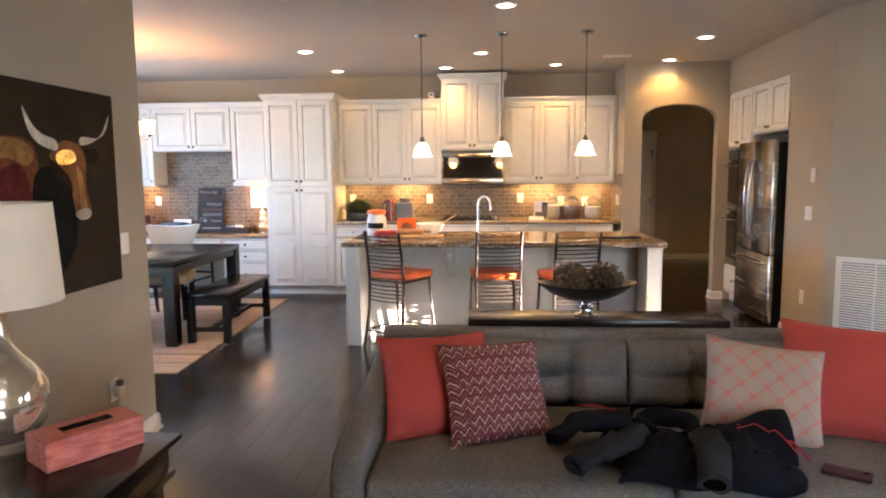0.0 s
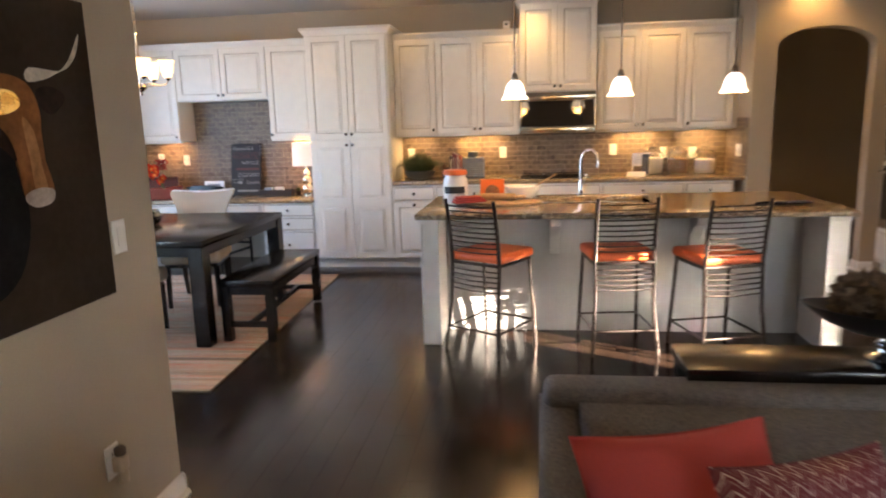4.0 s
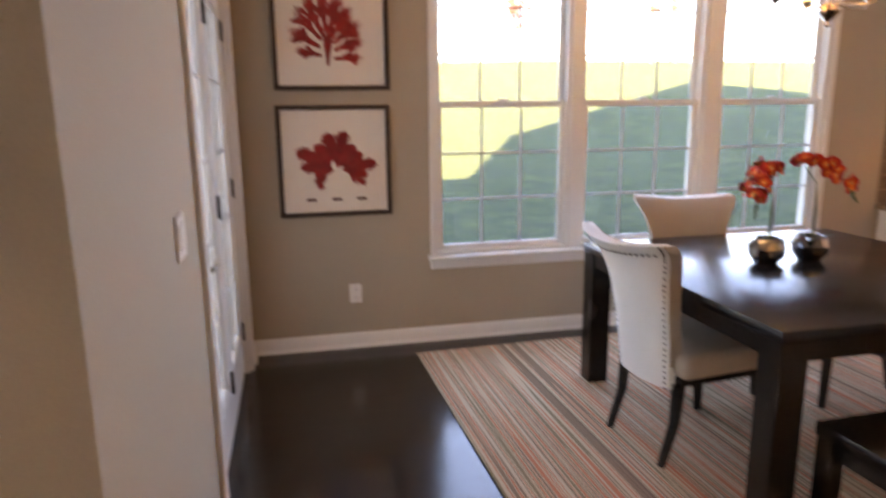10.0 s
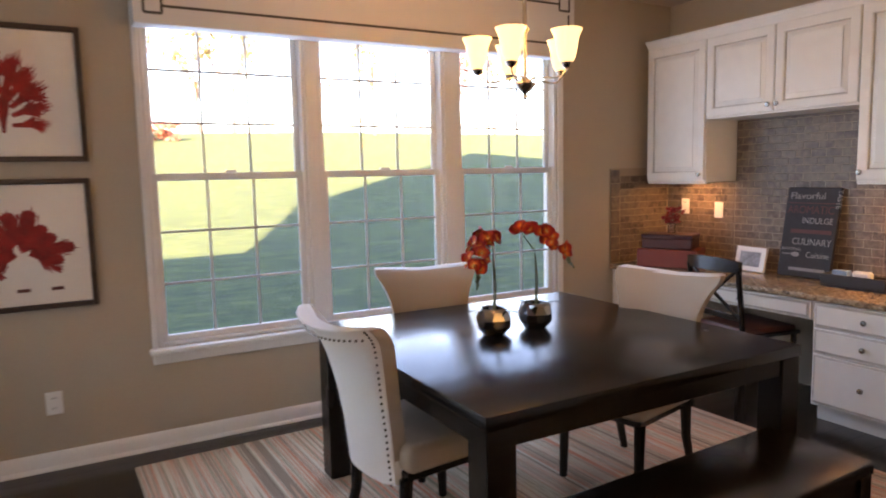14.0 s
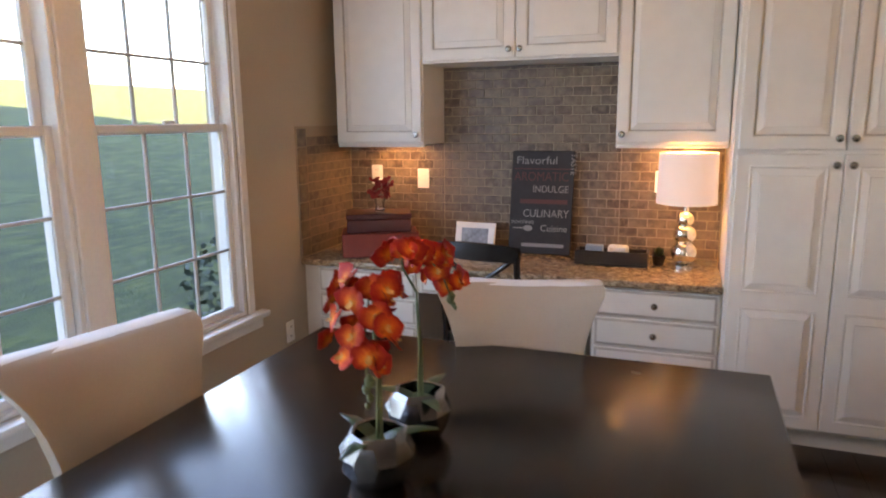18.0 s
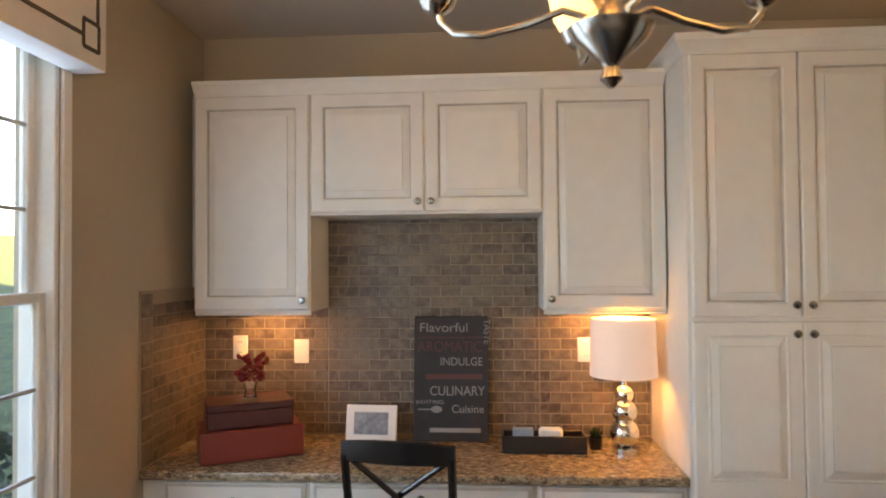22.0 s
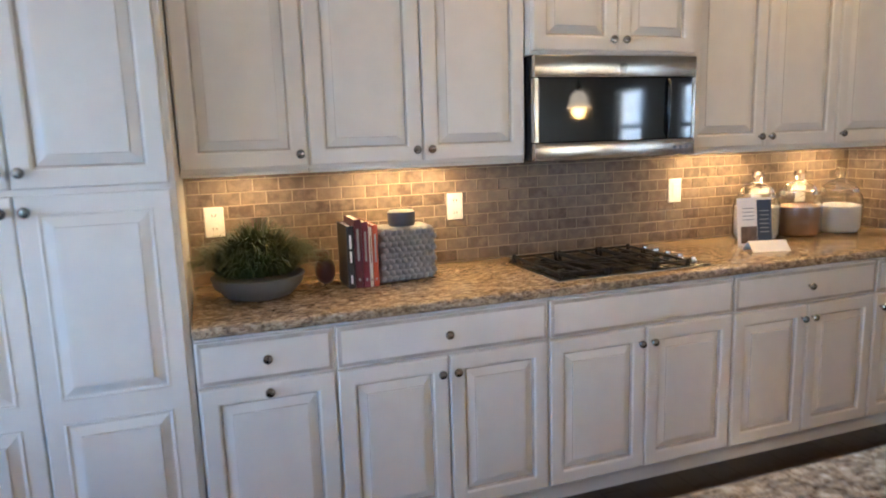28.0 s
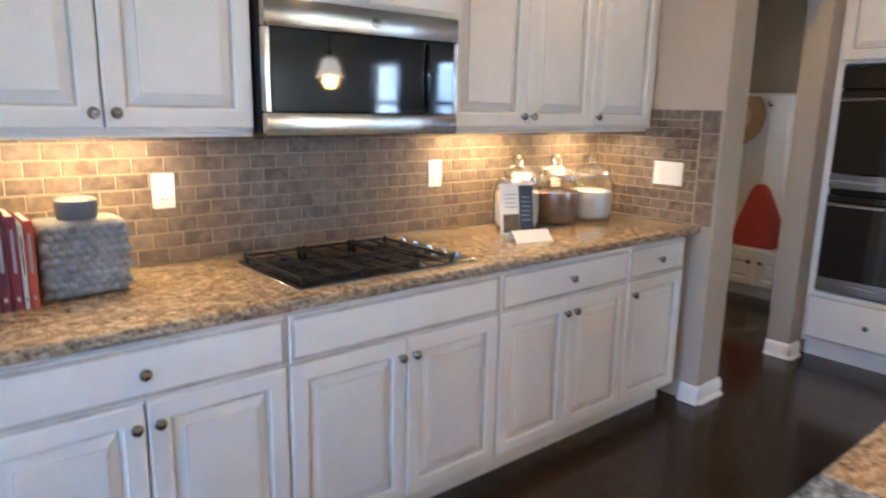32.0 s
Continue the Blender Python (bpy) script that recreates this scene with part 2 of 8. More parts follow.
M_BOWLGREY = plain("grey_bowl", (0.11, 0.115, 0.12), 0.45, var=0.12, bump=0.1)
M_STONEJAR = plain("grey_stoneware", (0.19, 0.195, 0.20), 0.5, var=0.18, big=8, fine=60, bump=0.2)
M_SILVER = plain("silver_pot", (0.27, 0.27, 0.28), 0.18, 1.0, var=0.1, big=14, bump=0.0)
M_STEM = plain("orchid_stem", (0.10, 0.13, 0.05), 0.5, var=0.2, bump=0.0)
M_BROWNB = plain("brown_stain", (0.10, 0.035, 0.025), 0.4, var=0.3, bump=0.1)
M_WOODLT = wood("light_wood", (0.36, 0.22, 0.11), (0.55, 0.37, 0.20), 0.5, (3, 30, 30))
M_GLASS = glass_mat("clear_glass")
M_PANE = glass_mat("window_glass", ior=1.2)
M_BLKGLASS = plain("black_glass", (0.006, 0.006, 0.007), 0.03, var=0.05, bump=0.0)
M_BLKGLASS.node_tree.nodes["Principled BSDF"].inputs["IOR"].default_value = 1.9
M_SKYGLOW = glow("sky_panel_glow", (0.72, 0.87, 1.0), 0.28)
M_BULB = glow("frosted_lamp_glass", (1.0, 0.66, 0.26), 0.17)
M_PEND = glow("pendant_glass", (1.0, 0.80, 0.52), 0.2)
M_CAN = glow("recessed_lens", (1.0, 0.86, 0.62), 0.7)


def granite():
    """Golden-tan granite with brown streaks along the slab, dark flecks and pale crystals."""
    m, nt, p = node_mat("granite")
    v = coords(nt, (0.5, 1, 1))
    n1, n2, n3 = noise_tex(nt, v, 62, 6, 0.72), noise_tex(nt, v, 170, 3), noise_tex(nt, v, 9, 3)
    vo = nt.nodes.new("ShaderNodeTexVoronoi")
    nt.links.new(v, vo.inputs["Vector"])
    vo.inputs["Scale"].default_value = 70
    c = ramp(nt, n1, [(0.38, (0.018, 0.011, 0.008)), (0.45, (0.09, 0.055, 0.033)), (0.51, (0.27, 0.19, 0.11)), (0.58, (0.44, 0.335, 0.21)), (0.67, (0.68, 0.60, 0.46))])
    c = mix(nt, 0.30, c, ramp(nt, n2, [(0.36, (0.055, 0.034, 0.02)), (0.5, (0.40, 0.30, 0.185)), (0.63, (0.66, 0.59, 0.47))]))
    c = mix(nt, ramp(nt, n3, [(0.4, (0, 0, 0)), (0.7, (0.25, 0.25, 0.25))]), c, (0.45, 0.34, 0.205))
    c = mix(nt, ramp(nt, vo.outputs["Distance"], [(0.08, (0.85, 0.85, 0.85)), (0.19, (0, 0, 0))]), c, (0.035, 0.022, 0.014))
    nt.links.new(c, p.inputs["Base Color"])
    p.inputs["Roughness"].default_value = 0.12
    add_bump(nt, p, n2, 0.03, 0.0005)
    return m


def tile_mat():
    m, nt, p = node_mat("travertine_tile")
    v = coords(nt)
    oi, gi = nt.nodes.new("ShaderNodeObjectInfo"), nt.nodes.new("ShaderNodeNewGeometry")
    off = nt.nodes.new("ShaderNodeVectorMath")
    off.operation = "ADD"
    nt.links.new(v, off.inputs[0])
    nt.links.new(math_node(nt, "MULTIPLY", math_node(nt, "ADD", oi.outputs["Random"], gi.outputs["Random Per Island"]), 40.0), off.inputs[1])
    n1, n2 = noise_tex(nt, off.outputs[0], 24, 4), noise_tex(nt, off.outputs[0], 90, 4, 0.7)
    which = math_node(nt, "FRACT", math_node(nt, "ADD", oi.outputs["Random"], gi.outputs["Random Per Island"]))
    base = ramp(nt, which, [(0.0, (0.070, 0.050, 0.036)), (0.3, (0.115, 0.085, 0.060)), (0.6, (0.165, 0.124, 0.088)), (0.8, (0.088, 0.070, 0.054)), (1.0, (0.14, 0.105, 0.076))])
    c = mix(nt, ramp(nt, n1, [(0.40, (0, 0, 0)), (0.66, (0.75, 0.75, 0.75))]), base, (0.235, 0.18, 0.13))
    c = mix(nt, ramp(nt, n2, [(0.60, (0, 0, 0)), (0.75, (0.6, 0.6, 0.6))]), c, (0.06, 0.04, 0.028))
    nt.links.new(c, p.inputs["Base Color"])
    p.inputs["Roughness"].default_value = 0.45
    add_bump(nt, p, n2, 0.25, 0.0015)
    return m


def rug_mat():
    m, nt, p = node_mat("striped_wool")
    v = coords(nt, (0.15, 1, 1))
    stripe = noise_tex(nt, coords(nt, (0.03, 7.4, 0.0)), 1.0, 3, 0.85)
    c = ramp(nt, stripe, [(0.0, (0.15, 0.092, 0.054)), (0.37, (0.24, 0.155, 0.092)), (0.415, (0.54, 0.42, 0.28)), (0.45, (0.24, 0.185, 0.10)), (0.475, (0.60, 0.48, 0.33)), (0.50, (0.56, 0.19, 0.09)),
                          (0.525, (0.60, 0.49, 0.35)), (0.55, (0.25, 0.165, 0.10)), (0.58, (0.56, 0.31, 0.19)), (0.605, (0.56, 0.44, 0.30)), (0.625, (0.58, 0.25, 0.14)), (0.65, (0.62, 0.52, 0.39))], "CONSTANT")
    fibre = noise_tex(nt, coords(nt, (1, 0.3, 1)), 420, 2)
    c = mix(nt, 0.15, c, ramp(nt, fibre, [(0.35, (0.08, 0.06, 0.045)), (0.65, (0.62, 0.54, 0.43))]))
    nt.links.new(c, p.inputs["Base Color"])
    p.inputs["Roughness"].default_value = 0.95
    add_bump(nt, p, fibre, 0.5, 0.003)
    return m


def sofa_mat():
    m, nt, p = node_mat("grey_tweed")
    w1 = noise_tex(nt, coords(nt, (420, 60, 60)), 1.0, 2)
    w2 = noise_tex(nt, coords(nt, (60, 420, 420)), 1.0, 2)
    f = math_node(nt, "MULTIPLY", math_node(nt, "ADD", w1, w2), 0.5)
    c = ramp(nt, f, [(0.34, (0.075, 0.075, 0.076)), (0.66, (0.225, 0.222, 0.216))])
    nt.links.new(c, p.inputs["Base Color"])
    p.inputs["Roughness"].default_value = 0.95
    add_bump(nt, p, f, 0.4, 0.002)
    return m


def chevron_mat():
    """Purple-red cloth with broken white zigzag rows."""
    m, nt, p = node_mat("zigzag_fabric")
    tc, sep = nt.nodes.new("ShaderNodeTexCoord"), nt.nodes.new("ShaderNodeSeparateXYZ")
    nt.links.new(tc.outputs["Object"], sep.inputs[0])
    zig = math_node(nt, "MULTIPLY", math_node(nt, "PINGPONG", sep.outputs["X"], 0.019), 1.45)
    row = math_node(nt, "FRACT", math_node(nt, "DIVIDE", math_node(nt, "ADD", sep.outputs["Z"], zig), 0.072))
    line = ramp(nt, row, [(0.0, (0, 0, 0)), (0.10, (1, 1, 1)), (0.17, (0, 0, 0)), (0.36, (0.45, 0.45, 0.45)), (0.41, (0, 0, 0)), (0.55, (1, 1, 1)), (0.63, (0, 0, 0)), (0.82, (0.3, 0.3, 0.3)), (0.87, (0, 0, 0))], "CONSTANT")
    wear = ramp(nt, noise_tex(nt, tc.outputs["Object"], 45, 3), [(0.34, (0.15, 0.15, 0.15)), (0.48, (0.9, 0.9, 0.9))])
    c = mix(nt, mix(nt, 1.0, line, wear, "MULTIPLY"), (0.16, 0.028, 0.038), (0.66, 0.55, 0.50))
    nt.links.new(c, p.inputs["Base Color"])
    p.inputs["Roughness"].default_value = 0.9
    add_bump(nt, p, noise_tex(nt, tc.outputs["Object"], 260, 2), 0.3, 0.002)
    return m


def lattice_mat():
    """Beige linen with a coral quatrefoil lattice."""
    m, nt, p = node_mat("lattice_fabric")
    tc, sep = nt.nodes.new("ShaderNodeTexCoord"), nt.nodes.new("ShaderNodeSeparateXYZ")
    nt.links.new(tc.outputs["Object"], sep.inputs[0])
    k = 2 * math.pi / 0.125
    a = math_node(nt, "SINE", math_node(nt, "MULTIPLY", math_node(nt, "ADD", sep.outputs["X"], sep.outputs["Z"]), k * 0.7))
    b = math_node(nt, "SINE", math_node(nt, "MULTIPLY", math_node(nt, "SUBTRACT", sep.outputs["X"], sep.outputs["Z"]), k * 0.7))
    f = math_node(nt, "ABSOLUTE", math_node(nt, "MULTIPLY", a, b))
    line = ramp(nt, f, [(0.0, (1, 1, 1)), (0.10, (1, 1, 1)), (0.13, (0, 0, 0))])
    c = mix(nt, line, (0.42, 0.345, 0.30), (0.54, 0.235, 0.19))
    nt.links.new(c, p.inputs["Base Color"])
    p.inputs["Roughness"].default_value = 0.9
    add_bump(nt, p, noise_tex(nt, tc.outputs["Object"], 260, 2), 0.3, 0.002)
    return m


def petal_mat():
    """Red petal that turns orange towards the heart of the bloom, with fine veins."""
    m, nt, p = node_mat("orchid_petal")
    v = coords(nt)
    ln = nt.nodes.new("ShaderNodeVectorMath")
    ln.operation = "LENGTH"
    nt.links.new(v, ln.inputs[0])
    veins = noise_tex(nt, v, 90, 3)
    far = math_node(nt, "ADD", ln.outputs["Value"], math_node(nt, "MULTIPLY", math_node(nt, "SUBTRACT", veins, 0.5), 0.022))
    c = ramp(nt, far, [(0.0, (0.90, 0.40, 0.05)), (0.010, (0.86, 0.24, 0.03)), (0.019, (0.64, 0.075, 0.018)), (0.030, (0.42, 0.018, 0.014)), (0.045, (0.50, 0.035, 0.030))])
    oi = nt.nodes.new("ShaderNodeObjectInfo")
    c = mix(nt, 1.0, c, ramp(nt, oi.outputs["Random"], [(0, (0.75, 0.6, 0.6)), (1, (1.1, 1.0, 0.9))]), "MULTIPLY")
    nt.links.new(c, p.inputs["Base Color"])
    p.inputs["Roughness"].default_value = 0.6
    p.inputs["Specular IOR Level"].default_value = 0.2
    add_bump(nt, p, veins, 0.12, 0.001)
    return m


def grass_mat():
    m, nt, p = node_mat("lawn")
    v = coords(nt)
    n1, n2 = noise_tex(nt, v, 0.35, 4), noise_tex(nt, coords(nt, (2.6, 0.7, 1)), 2.2, 6, 0.75)
    c = ramp(nt, n1, [(0.3, (0.040, 0.082, 0.011)), (0.7, (0.085, 0.132, 0.019))])
    c = mix(nt, 0.62, c, ramp(nt, n2, [(0.34, (0.011, 0.027, 0.004)), (0.52, (0.058, 0.100, 0.015)), (0.68, (0.165, 0.198, 0.038))]))
    nt.links.new(c, p.inputs["Base Color"])
    p.inputs["Roughness"].default_value = 0.9
    add_bump(nt, p, noise_tex(nt, v, 28, 3, 0.7), 1.0, 0.14)
    return m


M_GRANITE, M_TILE, M_RUG, M_SOFA, M_CHEV, M_LATT, M_PETAL, M_LAWN = granite(), tile_mat(), rug_mat(), sofa_mat(), chevron_mat(), lattice_mat(), petal_mat(), grass_mat()
M_GROUT = plain("tile_grout", (0.36, 0.30, 0.225), 0.9, var=0.12, fine=120, bump=0.3)

# ---- mesh helpers ----
def bx(bm, x0, x1, y0, y1, z0, z1, b=0.003, seg=1, mi=0):
    """A box with bevelled edges."""
    vs = bmesh.ops.create_cube(bm, size=1.0)["verts"]
    for v in vs:
        v.co = Vector(((x0 + x1) / 2 + v.co.x * (x1 - x0), (y0 + y1) / 2 + v.co.y * (y1 - y0), (z0 + z1) / 2 + v.co.z * (z1 - z0)))
    if mi:
        for f in {f for v in vs for f in v.link_faces}:
            f.material_index = mi
    if b > 0:
        bmesh.ops.bevel(bm, geom=list({e for v in vs for e in v.link_edges}), offset=min(b, 0.45 * min(abs(x1 - x0), abs(y1 - y0), abs(z1 - z0))), segments=seg, affect="EDGES", profile=0.5)


def ring_loft(bm, rings, cap0=True, cap1=True, mi=0, closed=True):
    """Joins rings of points, each with the same number, into a skin."""
    rows = [[bm.verts.new(p) for p in r] for r in rings]
    n = len(rows[0])
    for a, b in zip(rows, rows[1:]):
        for i in range(n if closed else n - 1):
            f = bm.faces.new((a[i], a[(i + 1) % n], b[(i + 1) % n], b[i]))
            f.material_index = mi
    if cap0:
        bm.faces.new(rows[0][::-1]).material_index = mi
    if cap1:
        bm.faces.new(rows[-1]).material_index = mi
    return rows


def lathe(bm, profile, n=24, at=(0, 0, 0), mi=0, cap0=True, cap1=True):
    x, y, z = at
    ring_loft(bm, [[(x + r * math.cos(2 * math.pi * i / n), y + r * math.sin(2 * math.pi * i / n), z + h) for i in range(n)] for r, h in profile], cap0, cap1, mi)


def tube(bm, pts, r, n=8, r1=None, mi=0, flat=1.0):
    """A round bar along points; r1: the radius at its end."""
    pts = [Vector(p) for p in pts]
    rings, ref = [], None
    for i, p in enumerate(pts):
        d = (pts[min(i + 1, len(pts) - 1)] - pts[max(i - 1, 0)]).normalized()
        if ref is None or abs(ref.dot(d)) > 0.95:
            ref = Vector((0, 0, 1)) if abs(d.z) < 0.9 else Vector((1, 0, 0))
        u = d.cross(ref).normalized()
        w = d.cross(u).normalized()
        ref = u.cross(d) * 1.0
        rr = r if r1 is None else r + (r1 - r) * i / (len(pts) - 1)
        rings.append([p + rr * (math.cos(2 * math.pi * k / n) * u + flat * math.sin(2 * math.pi * k / n) * w) for k in range(n)])
    ring_loft(bm, rings, True, True, mi)


def panel(bm, x0, x1, z0, z1, y, steps, mi_groove=None):
    """A front in the plane y (facing -y) that steps in from its edge: rows of (inset, proud)."""
    rings = [[(x0 + i, y - d, z0 + i), (x1 - i, y - d, z0 + i), (x1 - i, y - d, z1 - i), (x0 + i, y - d, z1 - i)] for i, d in steps]
    rows = ring_loft(bm, rings, True, True)
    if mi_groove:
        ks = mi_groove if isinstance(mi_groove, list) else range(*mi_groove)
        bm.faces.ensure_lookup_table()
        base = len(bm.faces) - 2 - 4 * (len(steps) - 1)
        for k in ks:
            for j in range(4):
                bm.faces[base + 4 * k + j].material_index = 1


RAISED = [(0, 0), (0, 0.015), (0.005, 0.02), (0.052, 0.02), (0.054, 0.0165), (0.058, 0.0155), (0.062, 0.006), (0.065, 0.006), (0.092, 0.0155), (0.0945, 0.0155), (0.0955, 0.0185), (0.100, 0.019)]
SLAB = [(0, 0), (0, 0.014), (0.004, 0.0165), (0.012, 0.0175), (0.016, 0.02), (0.022, 0.02)]


def finish(bm, mats, name, smooth=40):
    bmesh.ops.recalc_face_normals(bm, faces=bm.faces)
    me = bpy.data.meshes.new(name)
    bm.to_mesh(me)
    bm.free()
    for m in mats if isinstance(mats, (list, tuple)) else [mats]:
        me.materials.append(m)
    if smooth:
        me.shade_smooth()
        me.set_sharp_from_angle(angle=radians(smooth))
    return me


def part(name, bm, mats, parent, label="", m=None, smooth=40):
    """Links a bmesh as one mesh object under a thing or a part."""
    ob = new(name, finish(bm, mats, name, smooth))
    ob.parent = parent
    if m is not None:
        ob.matrix_basis = m
    return tagged(ob, label)


def thing(name, label, category, m=None, group="", kind=""):
    e = new(name)
    e.empty_display_size = 0.1
    if m is not None:
        e.matrix_basis = m
    return tagged(e, label, category, group, kind)


def solid(name, bm, mats, label="", category="", group="", kind="", m=None, smooth=40):
    """One mesh that is a thing or a piece of the setting by itself."""
    ob = new(name, finish(bm, mats, name, smooth))
    if m is not None:
        ob.matrix_basis = m
    return tagged(ob, label, category, group, kind)


def quick(name, mats, parent, boxes, b=0.003, label="", m=None, seg=1):
    bm = bmesh.new()
    for q in boxes:
        bx(bm, *q, b=b, seg=seg)
    return part(name, bm, mats, parent, label, m)


# ---- the shell of the house ----
XW, YB, YD, CEIL = -5.06, 8.56, 3.545, 2.73       # window wall, kitchen wall, door wall, ceiling
XL, XC = -2.03, 1.45                              # living room's wall, wall beside the counter
XR = 2.62                                         # oven and fridge wall
T = 0.16


def wall(name, boxes, label, mat=None):
    bm = bmesh.new()
    for q in boxes:
        bx(bm, *q, b=0)
    return solid(name, bm, mat or M_WALL, label, "wall", kind="structure")


WIN = (4.68, 7.42, 0.558, 2.40)                    # the window opening in the west wall
wall("wall_west", [(XW - T, XW, YD - T, WIN[0], 0, CEIL), (XW - T, XW, WIN[1], YB + T, 0, CEIL), (XW - T, XW, WIN[0], WIN[1], 0, WIN[2]), (XW - T, XW, WIN[0], WIN[1], WIN[3], CEIL)], "beige painted wall round a triple window")
wall("wall_north", [(XW, XC, YB, YB + T, 0, CEIL)], "beige painted wall behind the kitchen cabinets")
DOOR = (-4.80, -3.28, 0.0, 2.46)                  # french doors with their transom
wall("wall_south", [(XW, DOOR[0], YD - T, YD, 0, CEIL), (DOOR[1], XL - T, YD - T, YD, 0, CEIL), (DOOR[0], DOOR[1], YD - T, YD, DOOR[3], CEIL)], "beige painted wall round the french doors")
wall("wall_living_west", [(XL - T, XL, -4.3, YD - 0.0, 0, CEIL)], "beige painted living room wall")
# the arch wall: a pier beside the counter, the arch, and the wall over it
AX0, AX1, AY0, AY1 = 1.655, 2.50, 7.84, 7.98
bm = bmesh.new()
bx(bm, XC, AX0, AY0, YB + T, 0, CEIL, b=0.002)
pier = solid("wall_pier", bm, M_WALL, "beige painted pier beside the counter with rounded corners", "wall", kind="structure")
bm = bmesh.new()
bx(bm, AX1, XR + 0.05, AY0, AY1, 0, CEIL, b=0.002)
solid("wall_pier_oven", bm, M_WALL, "beige painted pier between arch and ovens", "wall", kind="structure")
bm = bmesh.new()
pts = [(AX0, 2.06)]
n = 18
for i in range(n + 1):
    u = i / n
    ang = math.pi * (1 - u)
    pts.append(((AX0 + AX1) / 2 + (AX1 - AX0) / 2 * math.cos(ang), 2.06 + 0.20 * math.sin(ang) ** 0.8 if 0 < i < n else 2.06))
pts.append((AX1, 2.06))
for (xa, za), (xb, zb) in zip(pts[1:-1], pts[2:-1]):
    for q in (((xa, AY0, za), (xb, AY0, zb), (xb, AY0, CEIL), (xa, AY0, CEIL)), ((xa, AY1, za), (xa, AY1, CEIL), (xb, AY1, CEIL), (xb, AY1, zb)), ((xa, AY0, za), (xa, AY1, za), (xb, AY1, zb), (xb, AY0, zb))):
        bm.faces.new([bm.verts.new(c) for c in q])
bmesh.ops.remove_doubles(bm, verts=bm.verts, dist=0.0005)
solid("wall_arch", bm, M_WALL, "beige painted wall over a low arched opening", "wall", kind="structure")
# right-hand wall with the oven and fridge recess, then the diagonal wall
YF0, YF1, ZSOF = 6.22, 7.84, 2.36                 # recess along y, and the soffit over it
DX, DY = 2.62, 5.42
wall("wall_east", [(XR, XR + 0.10, DY, YF0, 0, CEIL), (XR, XR + 0.10, YF0, YF1, ZSOF, CEIL), (XR + 0.72, XR + 0.82, YF0 - 0.1, YF1 + 0.14, 0, CEIL), (XR + 0.052, XR + 0.72, YF1 + 0.002, YF1 + 0.14, 0, CEIL), (XR + 0.10, XR + 0.72, YF0 - 0.10, YF0, 0, CEIL)], "beige painted wall round the oven and fridge recess")
bm = bmesh.new()
bx(bm, 0, 3.1, 0, 0.14, 0, CEIL, b=0)
solid("wall_diagonal", bm, M_WALL, "beige painted diagonal wall with an air return", "wall", kind="structure", m=pose(DX, DY, 0, 0, 0, -42))
XE, YS = 4.9, -4.3
SW = (2.74, 3.08, 0.55, 2.39)                       # unseen slot, added and sized to aim the low sun at the island
EAST = ((0.30, 1.02), (1.93, 2.60))                  # two more windows in the same wall
EZ0, EZ1 = 0.90, 2.14
cuts = [YS] + [y for q in EAST for y in q] + [SW[0]]
boxes = [(XE, XE + T, cuts[k], cuts[k + 1], 0, CEIL) for k in (0, 2, 4)] + [(XE, XE + T, SW[1], 3.6, 0, CEIL), (XE, XE + T, SW[0], SW[1], 0, SW[2]), (XE, XE + T, SW[0], SW[1], SW[3], CEIL)]
for ya, yb in EAST:
    boxes += [(XE, XE + T, ya, yb, 0, EZ0), (XE, XE + T, ya, yb, EZ1, CEIL)]
wall("wall_living_east", boxes, "beige painted living room wall with two windows and an added sun slot")
# unseen opening, added to light the sofa from the rear
RW = (2.55, 4.45, 0.55, 2.45)
wall("wall_living_south", [(XL - T, RW[0], YS - T, YS, 0, CEIL), (RW[1], XE + T, YS - T, YS, 0, CEIL), (RW[0], RW[1], YS - T, YS, 0, RW[2]), (RW[0], RW[1], YS - T, YS, RW[3], CEIL)], "beige painted wall round an added, unseen window")
# hall behind the arch
wall("wall_hall", [(0.4, 4.4, 11.5, 11.6, 0, CEIL), (4.12, 4.3, YF1 + 0.15, 11.5, 0, CEIL), (XR + 0.82, 3.72, YF1 + 0.15, YF1 + 0.25, 0, CEIL), (3.94, 4.12, YF1 + 0.15, YF1 + 0.25, 0, CEIL), (3.72, 3.94, YF1 + 0.15, YF1 + 0.25, 0, 1.2), (3.72, 3.94, YF1 + 0.15, YF1 + 0.25, 1.7, CEIL), (XC, 1.55, YB + T, 11.5, 0, CEIL), (0.4, 0.5, YB + T, 11.5, 0, CEIL)], "beige painted hall walls")
bm = bmesh.new()
bx(bm, XW - T, XE + T, YS - T, 11.7, CEIL, CEIL + 0.12, b=0)
solid("ceiling", bm, M_CEIL, "flat painted ceiling, warm beige in the lamp light", "ceiling", kind="structure")
# unseen storey and roof, added and shaped so that their shadow fits the lawn
bm = bmesh.new()
bx(bm, XL - T, XE + T, 1.62, 16.0, CEIL + 0.13, 6.0, b=0)
bx(bm, XL - T, XE + T, YS - T, 1.61, CEIL + 0.13, 2.865, b=0)
bx(bm, XW - T, XL - T - 0.01, YD - T, 11.2, CEIL + 0.13, 3.0, b=0)
bx(bm, XL - T, XE + T, 11.75, 16.0, -0.3, CEIL + 0.12, b=0)
solid("shade_storey", bm, plain("siding", (0.55, 0.52, 0.46), 0.8), "unseen upper storey block added to shade the lawn", "storey", kind="structure")
bm = bmesh.new()
ring_loft(bm, [[(x, 1.5, 6.01), (x, 16.1, 6.01), (x, 8.8, 14.0)] for x in (XL - T - 0.1, XE + T + 0.3)])
